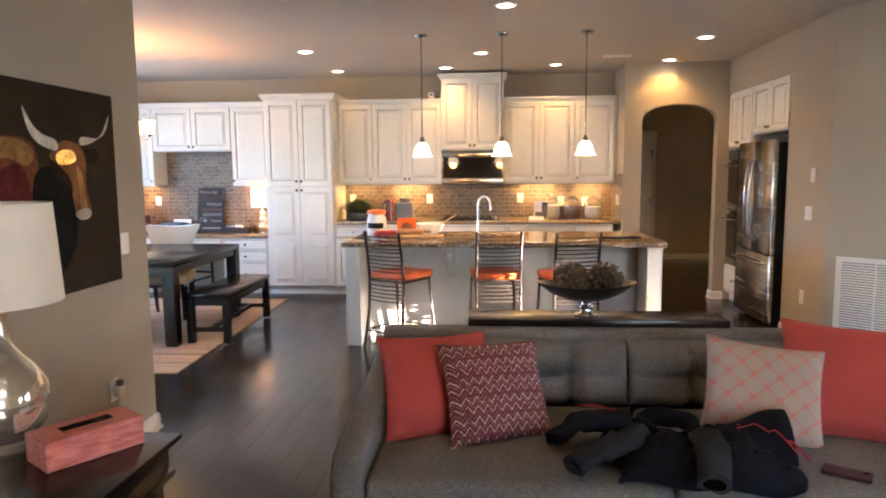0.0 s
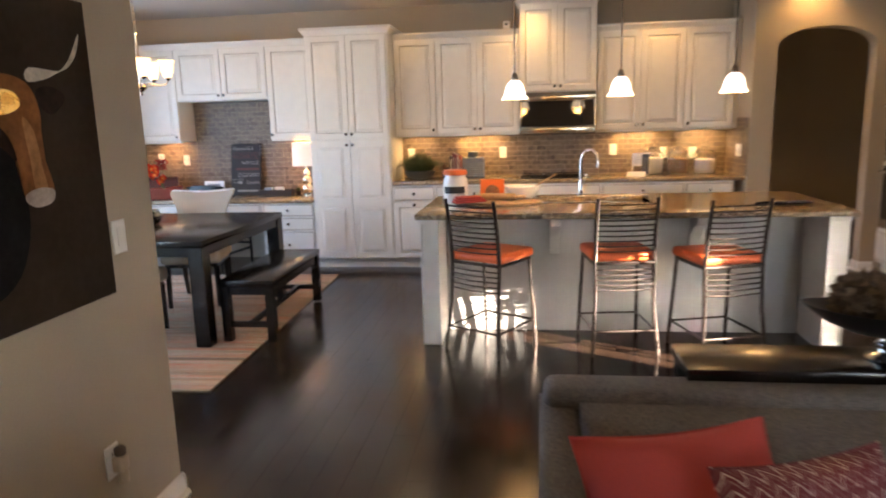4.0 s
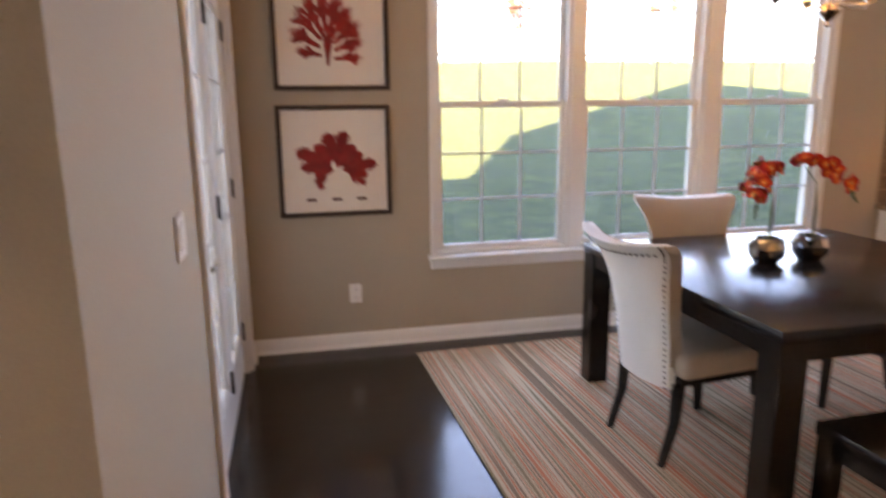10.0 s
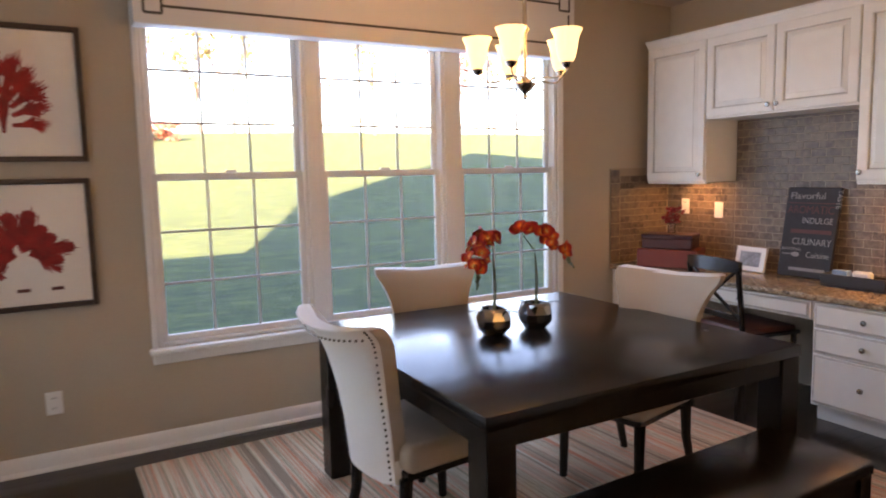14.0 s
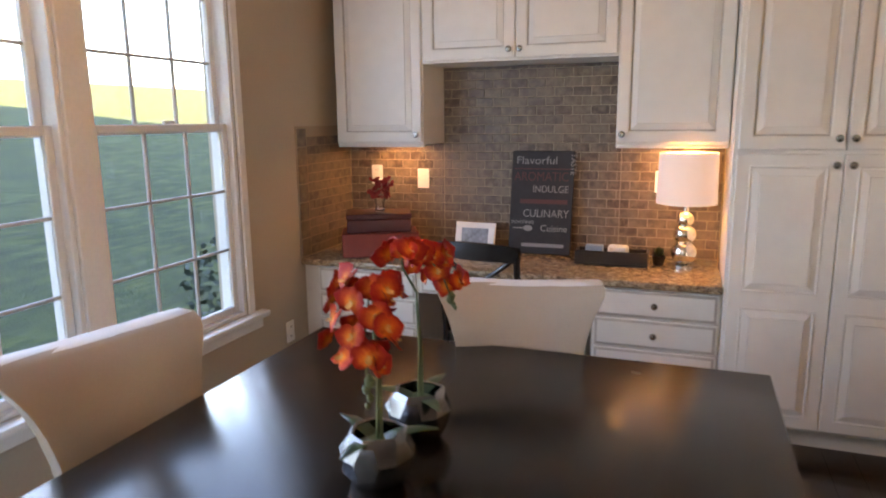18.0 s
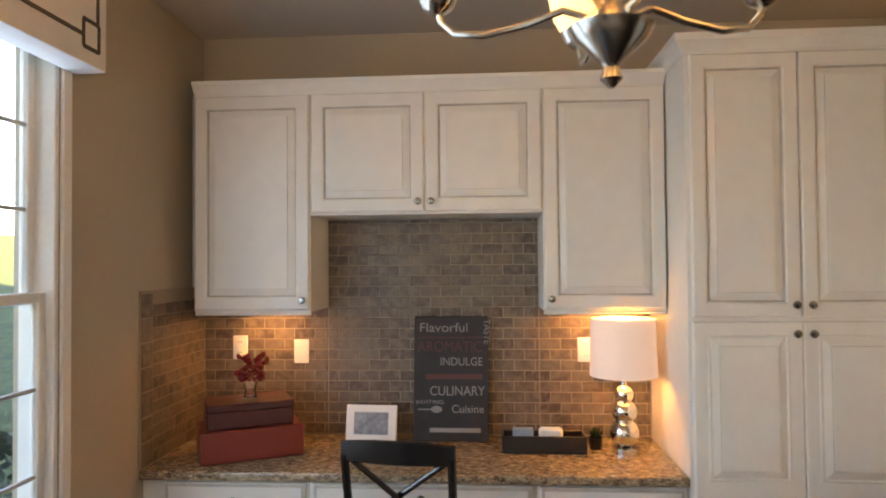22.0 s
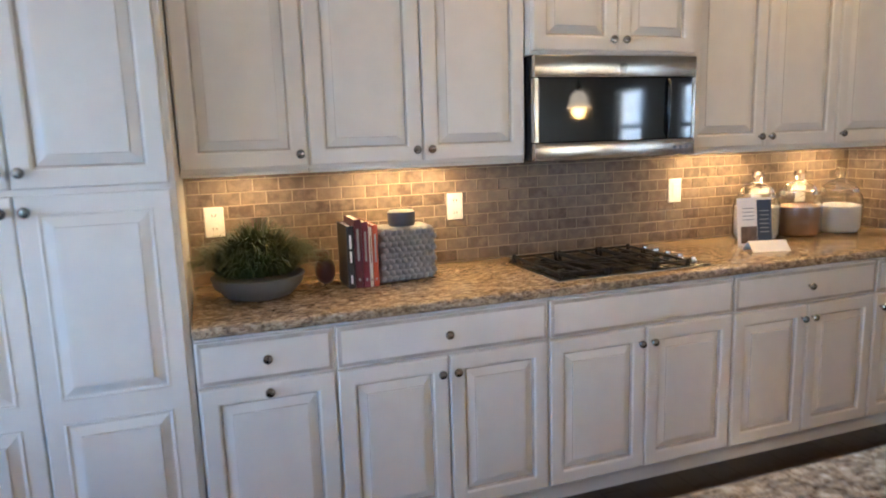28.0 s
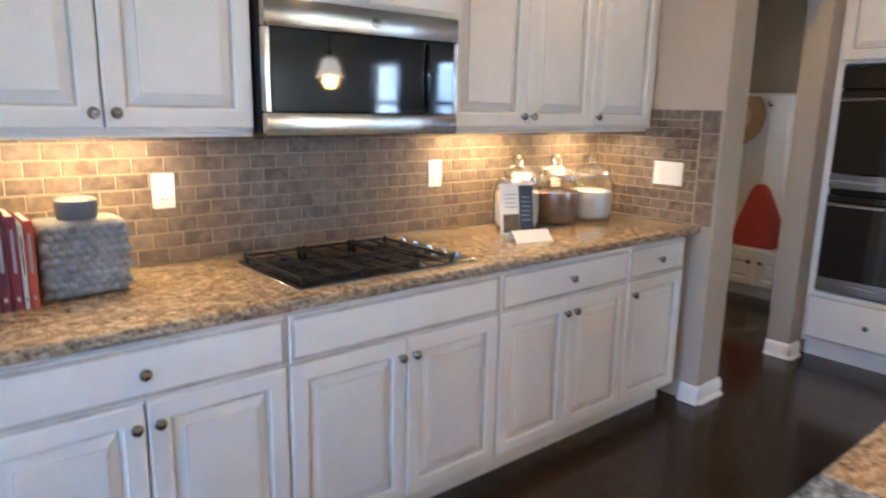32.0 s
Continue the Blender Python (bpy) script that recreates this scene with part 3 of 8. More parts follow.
solid("shade_roof", bm, plain("roof_shingle", (0.08, 0.075, 0.07), 0.9), "unseen gable roof shaped to shade the lawn", "roof", kind="structure", smooth=0)


def sweep_rect(bm, a, b, normal, profile):
    """A moulding from a to b on the floor; profile: rows of (out, height)."""
    a, b, nrm = Vector((*a, 0)), Vector((*b, 0)), Vector((*normal, 0)).normalized()
    ring_loft(bm, [[p + nrm * o + Vector((0, 0, h)) for o, h in profile] for p in (a, b)])


BASE = [(0.0, 0.0), (0.016, 0.0), (0.016, 0.062), (0.012, 0.074), (0.008, 0.086), (0.0, 0.092)]
SHOE = [(0.016, 0.0), (0.030, 0.0), (0.028, 0.010), (0.022, 0.017), (0.016, 0.02)]
for a, b, nrm in (((XW, YD), (XW, 7.95), (1, 0)), ((XW, YD), (DOOR[0] - 0.09, YD), (0, 1)), ((DOOR[1] + 0.09, YD), (XL + 0.016, YD), (0, 1)), ((XL, YD + 0.016), (XL, YS), (1, 0)),
                  ((XC, AY0), (AX0 + 0.016, AY0), (0, -1)), ((AX0, AY0 - 0.016), (AX0, YB + T), (1, 0)), ((XC, 7.93), (XC, AY0 - 0.016), (-1, 0)), ((AX1, AY1), (AX1, AY0 - 0.016), (-1, 0)), ((AX1 - 0.016, AY0), (XR, AY0), (0, -1)),
                  ((XR, YF0), (XR, DY), (-1, 0)), ((2.665, 11.5), (4.12, 11.5), (0, -1))):
    bm = bmesh.new()
    sweep_rect(bm, a, b, nrm, BASE)
    sweep_rect(bm, a, b, nrm, SHOE)
    solid("baseboard", bm, M_TRIM, "white moulded baseboard", "baseboard", "baseboards", "structure")
bm = bmesh.new()
sweep_rect(bm, (0, 0), (3.1, 0), (0, -1), BASE)
solid("baseboard", bm, M_TRIM, "white moulded baseboard", "baseboard", "baseboards", "structure", m=pose(DX, DY, 0, 0, 0, -42))


# ---- windows ----
# trim colour darkened: the backlit shade of the bars is put into it
M_BAR = plain("backlit_bar_paint", (0.56, 0.54, 0.51), 0.45, var=0.03, bump=0.0)
def pane_grid(parent, x0, x1, z0, z1, y, nx, nz, bar=0.013, fr=0.035, depth=0.03, pane_mat=None, bars_mat=None):
    """A glazed sash in the x-z plane at y: frame, bars and one pane for each light."""
    bm = bmesh.new()
    bx(bm, x0, x0 + fr, y - depth / 2, y + depth / 2, z0, z1, b=0.004)
    bx(bm, x1 - fr, x1, y - depth / 2, y + depth / 2, z0, z1, b=0.004)
    bx(bm, x0 + fr, x1 - fr, y - depth / 2, y + depth / 2, z0, z0 + fr, b=0.004)
    bx(bm, x0 + fr, x1 - fr, y - depth / 2, y + depth / 2, z1 - fr, z1, b=0.004)
    sash = part("sash", bm, bars_mat or M_TRIM, parent)
    gx0, gx1, gz0, gz1 = x0 + fr, x1 - fr, z0 + fr, z1 - fr
    for i in range(1, nx):
        xx = gx0 + (gx1 - gx0) * i / nx
        quick("glazing_bar", bars_mat or M_BAR, sash, [(xx - bar / 2, xx + bar / 2, y - 0.009, y + 0.009, gz0, gz1)], 0.003)
    for j in range(1, nz):
        zz = gz0 + (gz1 - gz0) * j / nz
        quick("glazing_bar", bars_mat or M_BAR, sash, [(gx0, gx1, y - 0.0085, y + 0.0085, zz - bar / 2, zz + bar / 2)], 0.003)
    for i in range(nx):
        for j in range(nz):
            xa, xb = gx0 + (gx1 - gx0) * i / nx, gx0 + (gx1 - gx0) * (i + 1) / nx
            za, zb = gz0 + (gz1 - gz0) * j / nz, gz0 + (gz1 - gz0) * (j + 1) / nz
            pn = quick("pane", pane_mat or M_PANE, sash, [(xa, xb, y - 0.002, y + 0.002, za, zb)], 0)
            pn.visible_shadow = False
    return sash


def double_hung(name, m, w, z0, z1, zm, label):
    """Local x runs along the wall, y points out of doors."""
    e = thing(name, label, "window", m, "triple window", "structure")
    quick("window_frame", M_TRIM, e, [(0, 0.022, 0.0, 0.13, z0, z1), (w - 0.022, w, 0.0, 0.13, z0, z1), (0.022, w - 0.022, 0.0, 0.13, z1 - 0.04, z1), (0.022, w - 0.022, 0.0, 0.13, z0, z0 + 0.02)], 0.004)
    pane_grid(e, 0.022, w - 0.022, zm - 0.02, z1 - 0.04, 0.085, 3, 3, fr=0.032)
    pane_grid(e, 0.022, w - 0.022, z0 + 0.02, zm + 0.02, 0.045, 3, 3, fr=0.034)
    quick("sash_lock", M_WHITE, e, [(w / 2 - 0.03, w / 2 + 0.03, 0.01, 0.03, zm + 0.02, zm + 0.035)], 0.004)
    return e


ZM = 1.475
WY = [(4.68, 5.558), (5.634, 6.488), (6.598, 7.42)]
for i, (ya, yb) in enumerate(WY):
    # local x runs along world y, local y points out of doors (world -x)
    double_hung(f"window_{i + 1}", Matrix.Translation((XW, ya, 0)) @ pose(0, 0, 0, 0, 0, 90), yb - ya, WIN[2], WIN[3], ZM, "white double-hung window with grilles, lawn outside")
bm = bmesh.new()
for ya, yb in ((5.558, 5.634), (6.488, 6.598)):
    bx(bm, XW - 0.13, XW + 0.012, ya, yb, WIN[2], WIN[3], b=0.004)
for ya, yb in ((WIN[0] - 0.03, WIN[0]), (WIN[1], WIN[1] + 0.05)):
    bx(bm, XW, XW + 0.014, ya, yb, WIN[2] - 0.02, WIN[3] + 0.03, b=0.004)
solid("window_trim", bm, M_TRIM, "white casing and mullions of the triple window", "trim", kind="structure")
bm = bmesh.new()
bx(bm, XW - 0.02, XW + 0.055, WIN[0] - 0.045, WIN[1] + 0.12, WIN[2] - 0.032, WIN[2] - 0.002, b=0.008, seg=2)
bx(bm, XW, XW + 0.02, WIN[0] - 0.03, WIN[1] + 0.10, WIN[2] - 0.09, WIN[2] - 0.033, b=0.005)
solid("window_sill", bm, M_TRIM, "white window sill with apron", "trim", kind="structure")
# upholstered valance with a key-pattern border
val = thing("valance", "flat white fabric valance with grey key-pattern border", "valance", pose(XW, 0, 0))
VY0, VY1, VZ0, VZ1 = 4.655, 7.47, 2.24, 2.69
bm = bmesh.new()
bx(bm, 0.02, 0.135, VY0, VY1, VZ0, VZ1, b=0.008, seg=2)
part("board", bm, M_WHITEF, val)
M_BRAID = plain("grey_braid", (0.10, 0.095, 0.085), 0.9, var=0.1)
bm = bmesh.new()
xa, xb, wd = 0.135, 0.1385, 0.013
def braid(y0, y1, z0, z1):
    bx(bm, xa, xb, y0, y1, z0, z1, b=0)
for zz in (VZ0 + 0.085, VZ1 - 0.10):
    braid(VY0 + 0.14, VY1 - 0.14, zz, zz + wd)
for s, y0 in ((1, VY0 + 0.05), (-1, VY1 - 0.05)):
    yy = sorted((y0, y0 + s * wd))
    braid(yy[0], yy[1], VZ0 + 0.145, VZ1 - 0.16)
    for zc in (VZ0 + 0.10, VZ1 - 0.09):
        y2 = sorted((y0, y0 + s * 0.085))
        for a in (-0.045, 0.045):
            braid(y2[0], y2[1], zc + a - wd / 2, zc + a + wd / 2)
        for yv in (y2[0], y2[1]):
            braid(yv - wd / 2, yv + wd / 2, zc - 0.045, zc + 0.045)
part("border", bm, M_BRAID, val, "grey braid border")
# living room windows; the tall slot and the rear one are made up
e = thing("window_4", "unseen slot window added to aim the low sun at the island", "window", Matrix.Translation((XE, 0, 0)) @ pose(0, 0, 0, 0, 0, -90), kind="structure")
pane_grid(e, -SW[1], -SW[0], SW[2], SW[3], 0.06, 1, 3)
for k, (ya, yb) in enumerate(EAST):
    e = thing("window_5" if k == 0 else "window_7", "white sash window in the living room wall", "window", Matrix.Translation((XE, 0, 0)) @ pose(0, 0, 0, 0, 0, -90), kind="structure")
    pane_grid(e, -yb, -ya, EZ0, (EZ0 + EZ1) / 2, 0.06, 2, 2)
    pane_grid(e, -yb, -ya, (EZ0 + EZ1) / 2, EZ1, 0.06, 2, 2)
e = thing("window_8", "unseen window added to light the sofa from behind", "window", Matrix.Translation((0, YS, 0)) @ pose(0, 0, 0, 0, 0, 180), kind="structure")
for i in range(2):
    w = (RW[1] - RW[0]) / 2
    pane_grid(e, -RW[1] + i * w, -RW[1] + (i + 1) * w, RW[2], RW[3], 0.06, 2, 3)
# added glowing panel: stands for the sky and keeps the sun off the sofa
bm = bmesh.new()
bx(bm, XE + T + 0.20, XE + T + 0.24, EAST[0][0] - 0.3, EAST[1][1] + 0.02, EZ0 - 0.3, EZ1 + 0.12, b=0)
solid("backdrop", bm, M_SKYGLOW, "added glowing panel that stands for the sky and blocks the sun", "sky", kind="structure")

# ---- french doors ----
dm = Matrix.Translation((0, YD, 0)) @ pose(0, 0, 0, 0, 0, 180)      # local x = -world x, local y out of doors
fr = thing("door_frame", "white casing with a transom over the french doors", "trim", dm, kind="structure")
x0, x1 = -DOOR[1], -DOOR[0]
quick("casing", M_TRIM, fr, [(x0 - 0.085, x0, -0.018, 0.0, 0, 2.52), (x1, x1 + 0.085, -0.018, 0.0, 0, 2.52), (x0, x1, -0.018, 0.0, 2.46, 2.545), (x0, x0 + 0.03, 0, 0.14, 0, 2.46), (x1 - 0.03, x1, 0, 0.14, 0, 2.46), (x0 + 0.03, x1 - 0.03, 0, 0.14, 2.06, 2.12), (x0 + 0.03, x1 - 0.03, 0, 0.14, 2.43, 2.46)], 0.004)
pane_grid(fr, x0 + 0.03, x1 - 0.03, 2.12, 2.43, 0.06, 4, 1)
lw = (x1 - x0 - 0.06) / 2
for i in range(2):
    a = x0 + 0.03 + i * lw
    d = thing(f"door_{i + 1}", "closed white french door with ten glass lights", "door", dm, "french doors", "structure")
    quick("stile", M_TRIM, d, [(a + 0.002, a + 0.10, 0.03, 0.075, 0.012, 2.055), (a + lw - 0.10, a + lw - 0.002, 0.03, 0.075, 0.012, 2.055), (a + 0.10, a + lw - 0.10, 0.03, 0.075, 0.012, 0.25), (a + 0.10, a + lw - 0.10, 0.03, 0.075, 1.94, 2.055)], 0.004)
    pane_grid(d, a + 0.10, a + lw - 0.10, 0.25, 1.94, 0.05, 2, 5, fr=0.02)
    for hz in (0.25, 1.05, 1.85):
        hx = a + lw - 0.004
        quick("hinge", M_METALDARK, d, [(hx - 0.014, hx + 0.014, 0.016, 0.03, hz - 0.05, hz + 0.05)], 0.003)
    if i == 0:
        bm = bmesh.new()
        hx = a + 0.055
        lathe(bm, [(0.028, 0), (0.028, 0.006), (0.012, 0.010), (0.010, 0.04)], 16)
        bmesh.ops.rotate(bm, verts=bm.verts, matrix=Matrix.Rotation(radians(90), 3, "X"))
        tube(bm, [(0, -0.04, 0), (0.03, -0.045, 0), (0.10, -0.045, -0.005)], 0.009)
        part("door_handle", bm, M_NICKEL, d, "satin nickel lever handle", m=pose(hx, 0.03, 0.93))
        bm = bmesh.new()
        lathe(bm, [(0.026, 0), (0.026, 0.008), (0.018, 0.014)], 16)
        bmesh.ops.rotate(bm, verts=bm.verts, matrix=Matrix.Rotation(radians(90), 3, "X"))
        part("deadbolt", bm, M_NICKEL, d, "satin nickel deadbolt", m=pose(hx, 0.03, 1.08))


# ---- plates on the walls ----
def plate(kind_name, m, w=0.075, h=0.118, rocker=1, outlet=False, label=""):
    """Cover plate on a wall; local x along the wall, -y out of it."""
    e = thing(kind_name, label or ("white double outlet on the wall" if outlet else "white rocker switch plate on the wall"), "outlet" if outlet else "switch", m, "wall plates")
    bm = bmesh.new()
    bx(bm, -w / 2, w / 2, -0.007, 0, -h / 2, h / 2, b=0.003)
    part("cover", bm, M_WHITE, e)
    if outlet:
        for s in (-1, 1):
            bm = bmesh.new()
            lathe(bm, [(0.017, 0), (0.017, 0.003)], 14)
            bmesh.ops.rotate(bm, verts=bm.verts, matrix=Matrix.Rotation(radians(90), 3, "X"))
            part("socket", bm, M_WHITE, e, m=pose(0, -0.007, 0.027 * s))
            quick("slot", M_BLACK, e, [(-0.008, -0.005, -0.0108, -0.0095, 0.027 * s - 0.005, 0.027 * s + 0.006), (0.005, 0.008, -0.0108, -0.0095, 0.027 * s - 0.005, 0.027 * s + 0.006)], 0)
    else:
        for i in range(rocker):
            xx = (i - (rocker - 1) / 2) * 0.046
            quick("rocker", M_WHITE, e, [(xx - 0.017, xx + 0.017, -0.011, -0.007, -0.033, 0.033)], 0.0025)
    return e


FACE_E = pose(0, 0, 0, 0, 0, 90)        # on a wall that faces +x
FACE_W = pose(0, 0, 0, 0, 0, -90)       # on a wall that faces -x
FACE_N = pose(0, 0, 0, 0, 0, 180)       # on a wall that faces +y
def at(x, y, z, turn=None):
    return Matrix.Translation((x, y, z)) @ (turn or Matrix())
plate("outlet", at(XW, 4.175, 0.345, FACE_E), outlet=True)
plate("outlet", at(XW, 7.78, 0.36, FACE_E), outlet=True)
plate("light_switch", at(-2.86, YD, 1.14, FACE_N), w=0.12, rocker=2)
plate("light_switch", at(XL, 3.315, 1.13, FACE_E), rocker=1)
plate("outlet", at(XL, 3.13, 0.37, FACE_E), outlet=True)
plate("light_switch", at(XR, 5.75, 1.13, FACE_W), w=0.12, rocker=2)
plate("thermostat_plate", at(XR, 5.70, 1.45, FACE_W), rocker=1, label="small white thermostat plate on the wall")
plate("outlet", at(XR, 5.80, 0.40, FACE_W), outlet=True)
# air return grille in the diagonal wall
g = thing("air_return", "large white louvred air return grille in the wall", "vent", pose(DX, DY, 0, 0, 0, -42) @ pose(0.08, 0, 0.03))
quick("frame", M_TRIM, g, [(0, 0.04, -0.014, 0, 0.16, 0.78), (0.76, 0.80, -0.014, 0, 0.16, 0.78), (0.04, 0.76, -0.014, 0, 0.16, 0.20), (0.04, 0.76, -0.014, 0, 0.74, 0.78), (0.27, 0.285, -0.012, 0, 0.2, 0.74), (0.515, 0.53, -0.012, 0, 0.2, 0.74)], 0.003)
# grey sheet stands in for the shade between the slats
quick("slat_shade", plain("grille_shadow", (0.30, 0.29, 0.27), 0.8, bump=0.0), g, [(0.04, 0.76, -0.004, -0.001, 0.2, 0.74)], 0)
for i in range(26):
    z = 0.205 + i * 0.0206
    bm = bmesh.new()
    ring_loft(bm, [[(xx, -0.010, z), (xx, -0.003, z + 0.012), (xx, -0.0015, z + 0.012), (xx, -0.0085, z)] for xx in (0.04, 0.76)])
    part("slat", bm, M_TRIM, g)

# plug-in on the living room outlet
e = thing("plug_in_freshener", "small beige plug-in air freshener in the wall outlet", "air freshener", at(XL + 0.012, 3.13, 0.365, FACE_E))
M_BEIGE = plain("beige_plastic", (0.52, 0.42, 0.31), 0.4, var=0.05, bump=0.0)
bm = bmesh.new()
bx(bm, -0.026, 0.026, -0.042, 0.0, -0.03, 0.03, b=0.012, seg=3)
part("body", bm, M_BEIGE, e)
bm = bmesh.new()
lathe(bm, [(0.014, 0.028), (0.02, 0.034), (0.02, 0.055), (0.012, 0.062)], 16, (0, -0.024, 0))
part("cap", bm, plain("brown_cap", (0.12, 0.085, 0.055), 0.5, bump=0.0), e, "brown cap")
bm = bmesh.new()
lathe(bm, [(0.008, -0.075), (0.018, -0.07), (0.02, -0.04), (0.014, -0.03)], 16, (0, -0.026, 0))
part("refill", bm, M_BEIGE, e)

# ---- kitchen cabinets ----
def knob(parent, x, z, y=-0.02):
    bm = bmesh.new()
    lathe(bm, [(0.0065, 0), (0.0055, 0.008), (0.006, 0.012), (0.0155, 0.018), (0.0165, 0.023), (0.013, 0.029), (0.004, 0.031)], 12)
    bmesh.ops.rotate(bm, verts=bm.verts, matrix=Matrix.Rotation(radians(90), 3, "X"))
    return part("knob", bm, M_NICKEL, parent, "satin nickel knob", m=pose(x, y, z))


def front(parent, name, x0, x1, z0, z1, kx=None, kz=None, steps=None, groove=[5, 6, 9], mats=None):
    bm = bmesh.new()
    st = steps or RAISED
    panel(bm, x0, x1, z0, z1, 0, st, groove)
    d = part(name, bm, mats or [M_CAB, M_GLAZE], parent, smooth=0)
    if kx is not None:
        knob(d, kx, kz)
    return d


def door_pair(e, x0, x1, z0, z1, kz, n=2, knob_in=True):
    g = 0.0055
    if n == 1:
        return
    m = (x0 + x1) / 2
    front(e, "door", x0 + g, m - g * 0.6, z0, z1, m - 0.030, kz)
    front(e, "door", m + g * 0.6, x1 - g, z0, z1, m + 0.028, kz)


def carcass(e, w, z0, z1, depth, toe=0.0, mats=None):
    bm = bmesh.new()
    bx(bm, -w / 2, w / 2, 0.0, depth, z0 + toe, z1, b=0.0015)
    if toe:
        bx(bm, -w / 2, w / 2, 0.07, depth, z0, z0 + toe + 0.001, b=0)
    return part("body", bm, mats or M_CAB, e)


def base_cabinet(x0, x1, y, doors, drawer_knob=True, label="", depth=0.62, top=0.876, knob_mid=False):
    w = x1 - x0
    e = thing("base_cabinet", label or "cream glazed base cabinet with raised-panel doors and a drawer", "cabinet", pose((x0 + x1) / 2, y, 0), "kitchen base cabinets")
    carcass(e, w, 0, top, depth, 0.10)
    a, b = -w / 2, w / 2
    dz = top - 0.016
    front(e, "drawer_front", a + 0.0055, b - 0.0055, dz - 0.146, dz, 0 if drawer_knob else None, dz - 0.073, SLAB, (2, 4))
    if doors == 2:
        door_pair(e, a, b, 0.115, dz - 0.155, dz - 0.155 - 0.06)
    else:
        front(e, "door", a + 0.0055, b - 0.0055, 0.115, dz - 0.155, 0 if knob_mid else a + 0.035, dz - 0.155 - 0.03 if knob_mid else dz - 0.215)
    return e


YBASE = 7.94
for x0, x1, nd, dk, lab, km in ((-1.998, -1.557, 1, True, "cream glazed base cabinet with one pull-out door and a drawer", True), (-1.557, -0.757, 2, True, "", False), (-0.757, 0.104, 2, False, "cream glazed base cabinet with a blank panel under the cooktop", False),
                                (0.104, 0.905, 2, True, "", False), (0.905, 1.36, 1, True, "cream glazed base cabinet with one door and a drawer", False)):
    base_cabinet(x0, x1, YBASE, nd, dk, lab, YB - YBASE - 0.002, knob_mid=km)


def crown(name_parent, x0, x1, y, z, depth, side0=True, side1=True, h=0.065):
    """A moulded cornice round the top of a cabinet, front at y."""
    bm = bmesh.new()
    prof = [(0.0, 0.0), (0.006, 0.0), (0.010, 0.012), (0.018, 0.020), (0.030, 0.040), (0.040, 0.048), (0.042, h), (0.0, h)]
    a, b = (x0, x1)
    rings = []
    o0, o1 = (1 if side0 else 0), (1 if side1 else 0)
    rings = [[(a - p * o0, y - p, z + hh) for p, hh in prof], [(b + p * o1, y - p, z + hh) for p, hh in prof]]
    if side0:
        rings = [[(a - p, y + depth, z + hh) for p, hh in prof]] + rings
    if side1:
        rings = rings + [[(b + p, y + depth, z + hh) for p, hh in prof]]
    ring_loft(bm, rings)
    return part("crown", bm, [M_CAB], name_parent, smooth=25)


def upper(x0, x1, y, z0, z1, depth, doors, label="", hinge=None, name="wall_cabinet", kz=0.055, sides=(False, False), top=0.065):
    w = x1 - x0
    e = thing(name, label or "cream glazed wall cabinet with raised-panel doors", "cabinet", pose((x0 + x1) / 2, y, 0), "wall cabinets")
    carcass(e, w, z0, z1, depth)
    a, b, g = -w / 2, w / 2, 0.0055
    if doors == 2:
        door_pair(e, a, b, z0 + 0.012, z1 - 0.012, z0 + kz)
    else:
        front(e, "door", a + g, b - g, z0 + 0.012, z1 - 0.012, (b - 0.032) if hinge == "L" else (a + 0.032), z0 + kz)
    if z0 < 1.5:
        quick("light_rail", M_CAB, e, [(a + 0.001, b - 0.001, 0.0, 0.018, z0 - 0.014, z0 - 0.0005)], 0.003)
    crown(e, a, b, 0.0, z1 - 0.01, depth, *sides, h=top)
    return e


YU = 8.225
DU = YB - YU - 0.002
UZ0, UZ1 = 1.372, 2.355
upper(-1.998, -1.562, YU, UZ0, UZ1, DU, 1, "cream glazed wall cabinet with one raised-panel door", "L")
upper(-1.562, -0.702, YU, UZ0, UZ1, DU, 2)
upper(-0.700, 0.066, YU - 0.05, 1.775, 2.64, DU + 0.05, 2, "tall cream glazed cabinet over the microwave", sides=(True, True))
upper(0.068, 0.93, YU, UZ0, UZ1, DU, 2)
upper(0.93, 1.405, YU, UZ0, UZ1, DU, 1, "cream glazed wall cabinet with one raised-panel door", "R")
quick("cabinet_filler", M_CAB, tagged(thing("filler_strip", "cream filler strip beside the wall cabinet", "cabinet", pose(0, 0, 0)), ""), [(1.406, XC - 0.001, YU + 0.003, YU + 0.02, UZ0, UZ1 + 0.05)], 0.001)

# pantry
pan = thing("pantry_cabinet", "tall cream glazed pantry cabinet with four raised-panel doors", "cabinet", pose(-2.428, YBASE, 0))
PW = 0.852
carcass(pan, PW, 0, 2.40, YB - YBASE - 0.002, 0.10)
door_pair(pan, -PW / 2 + 0.012, PW / 2 - 0.012, 1.362, 2.385, 1.41)
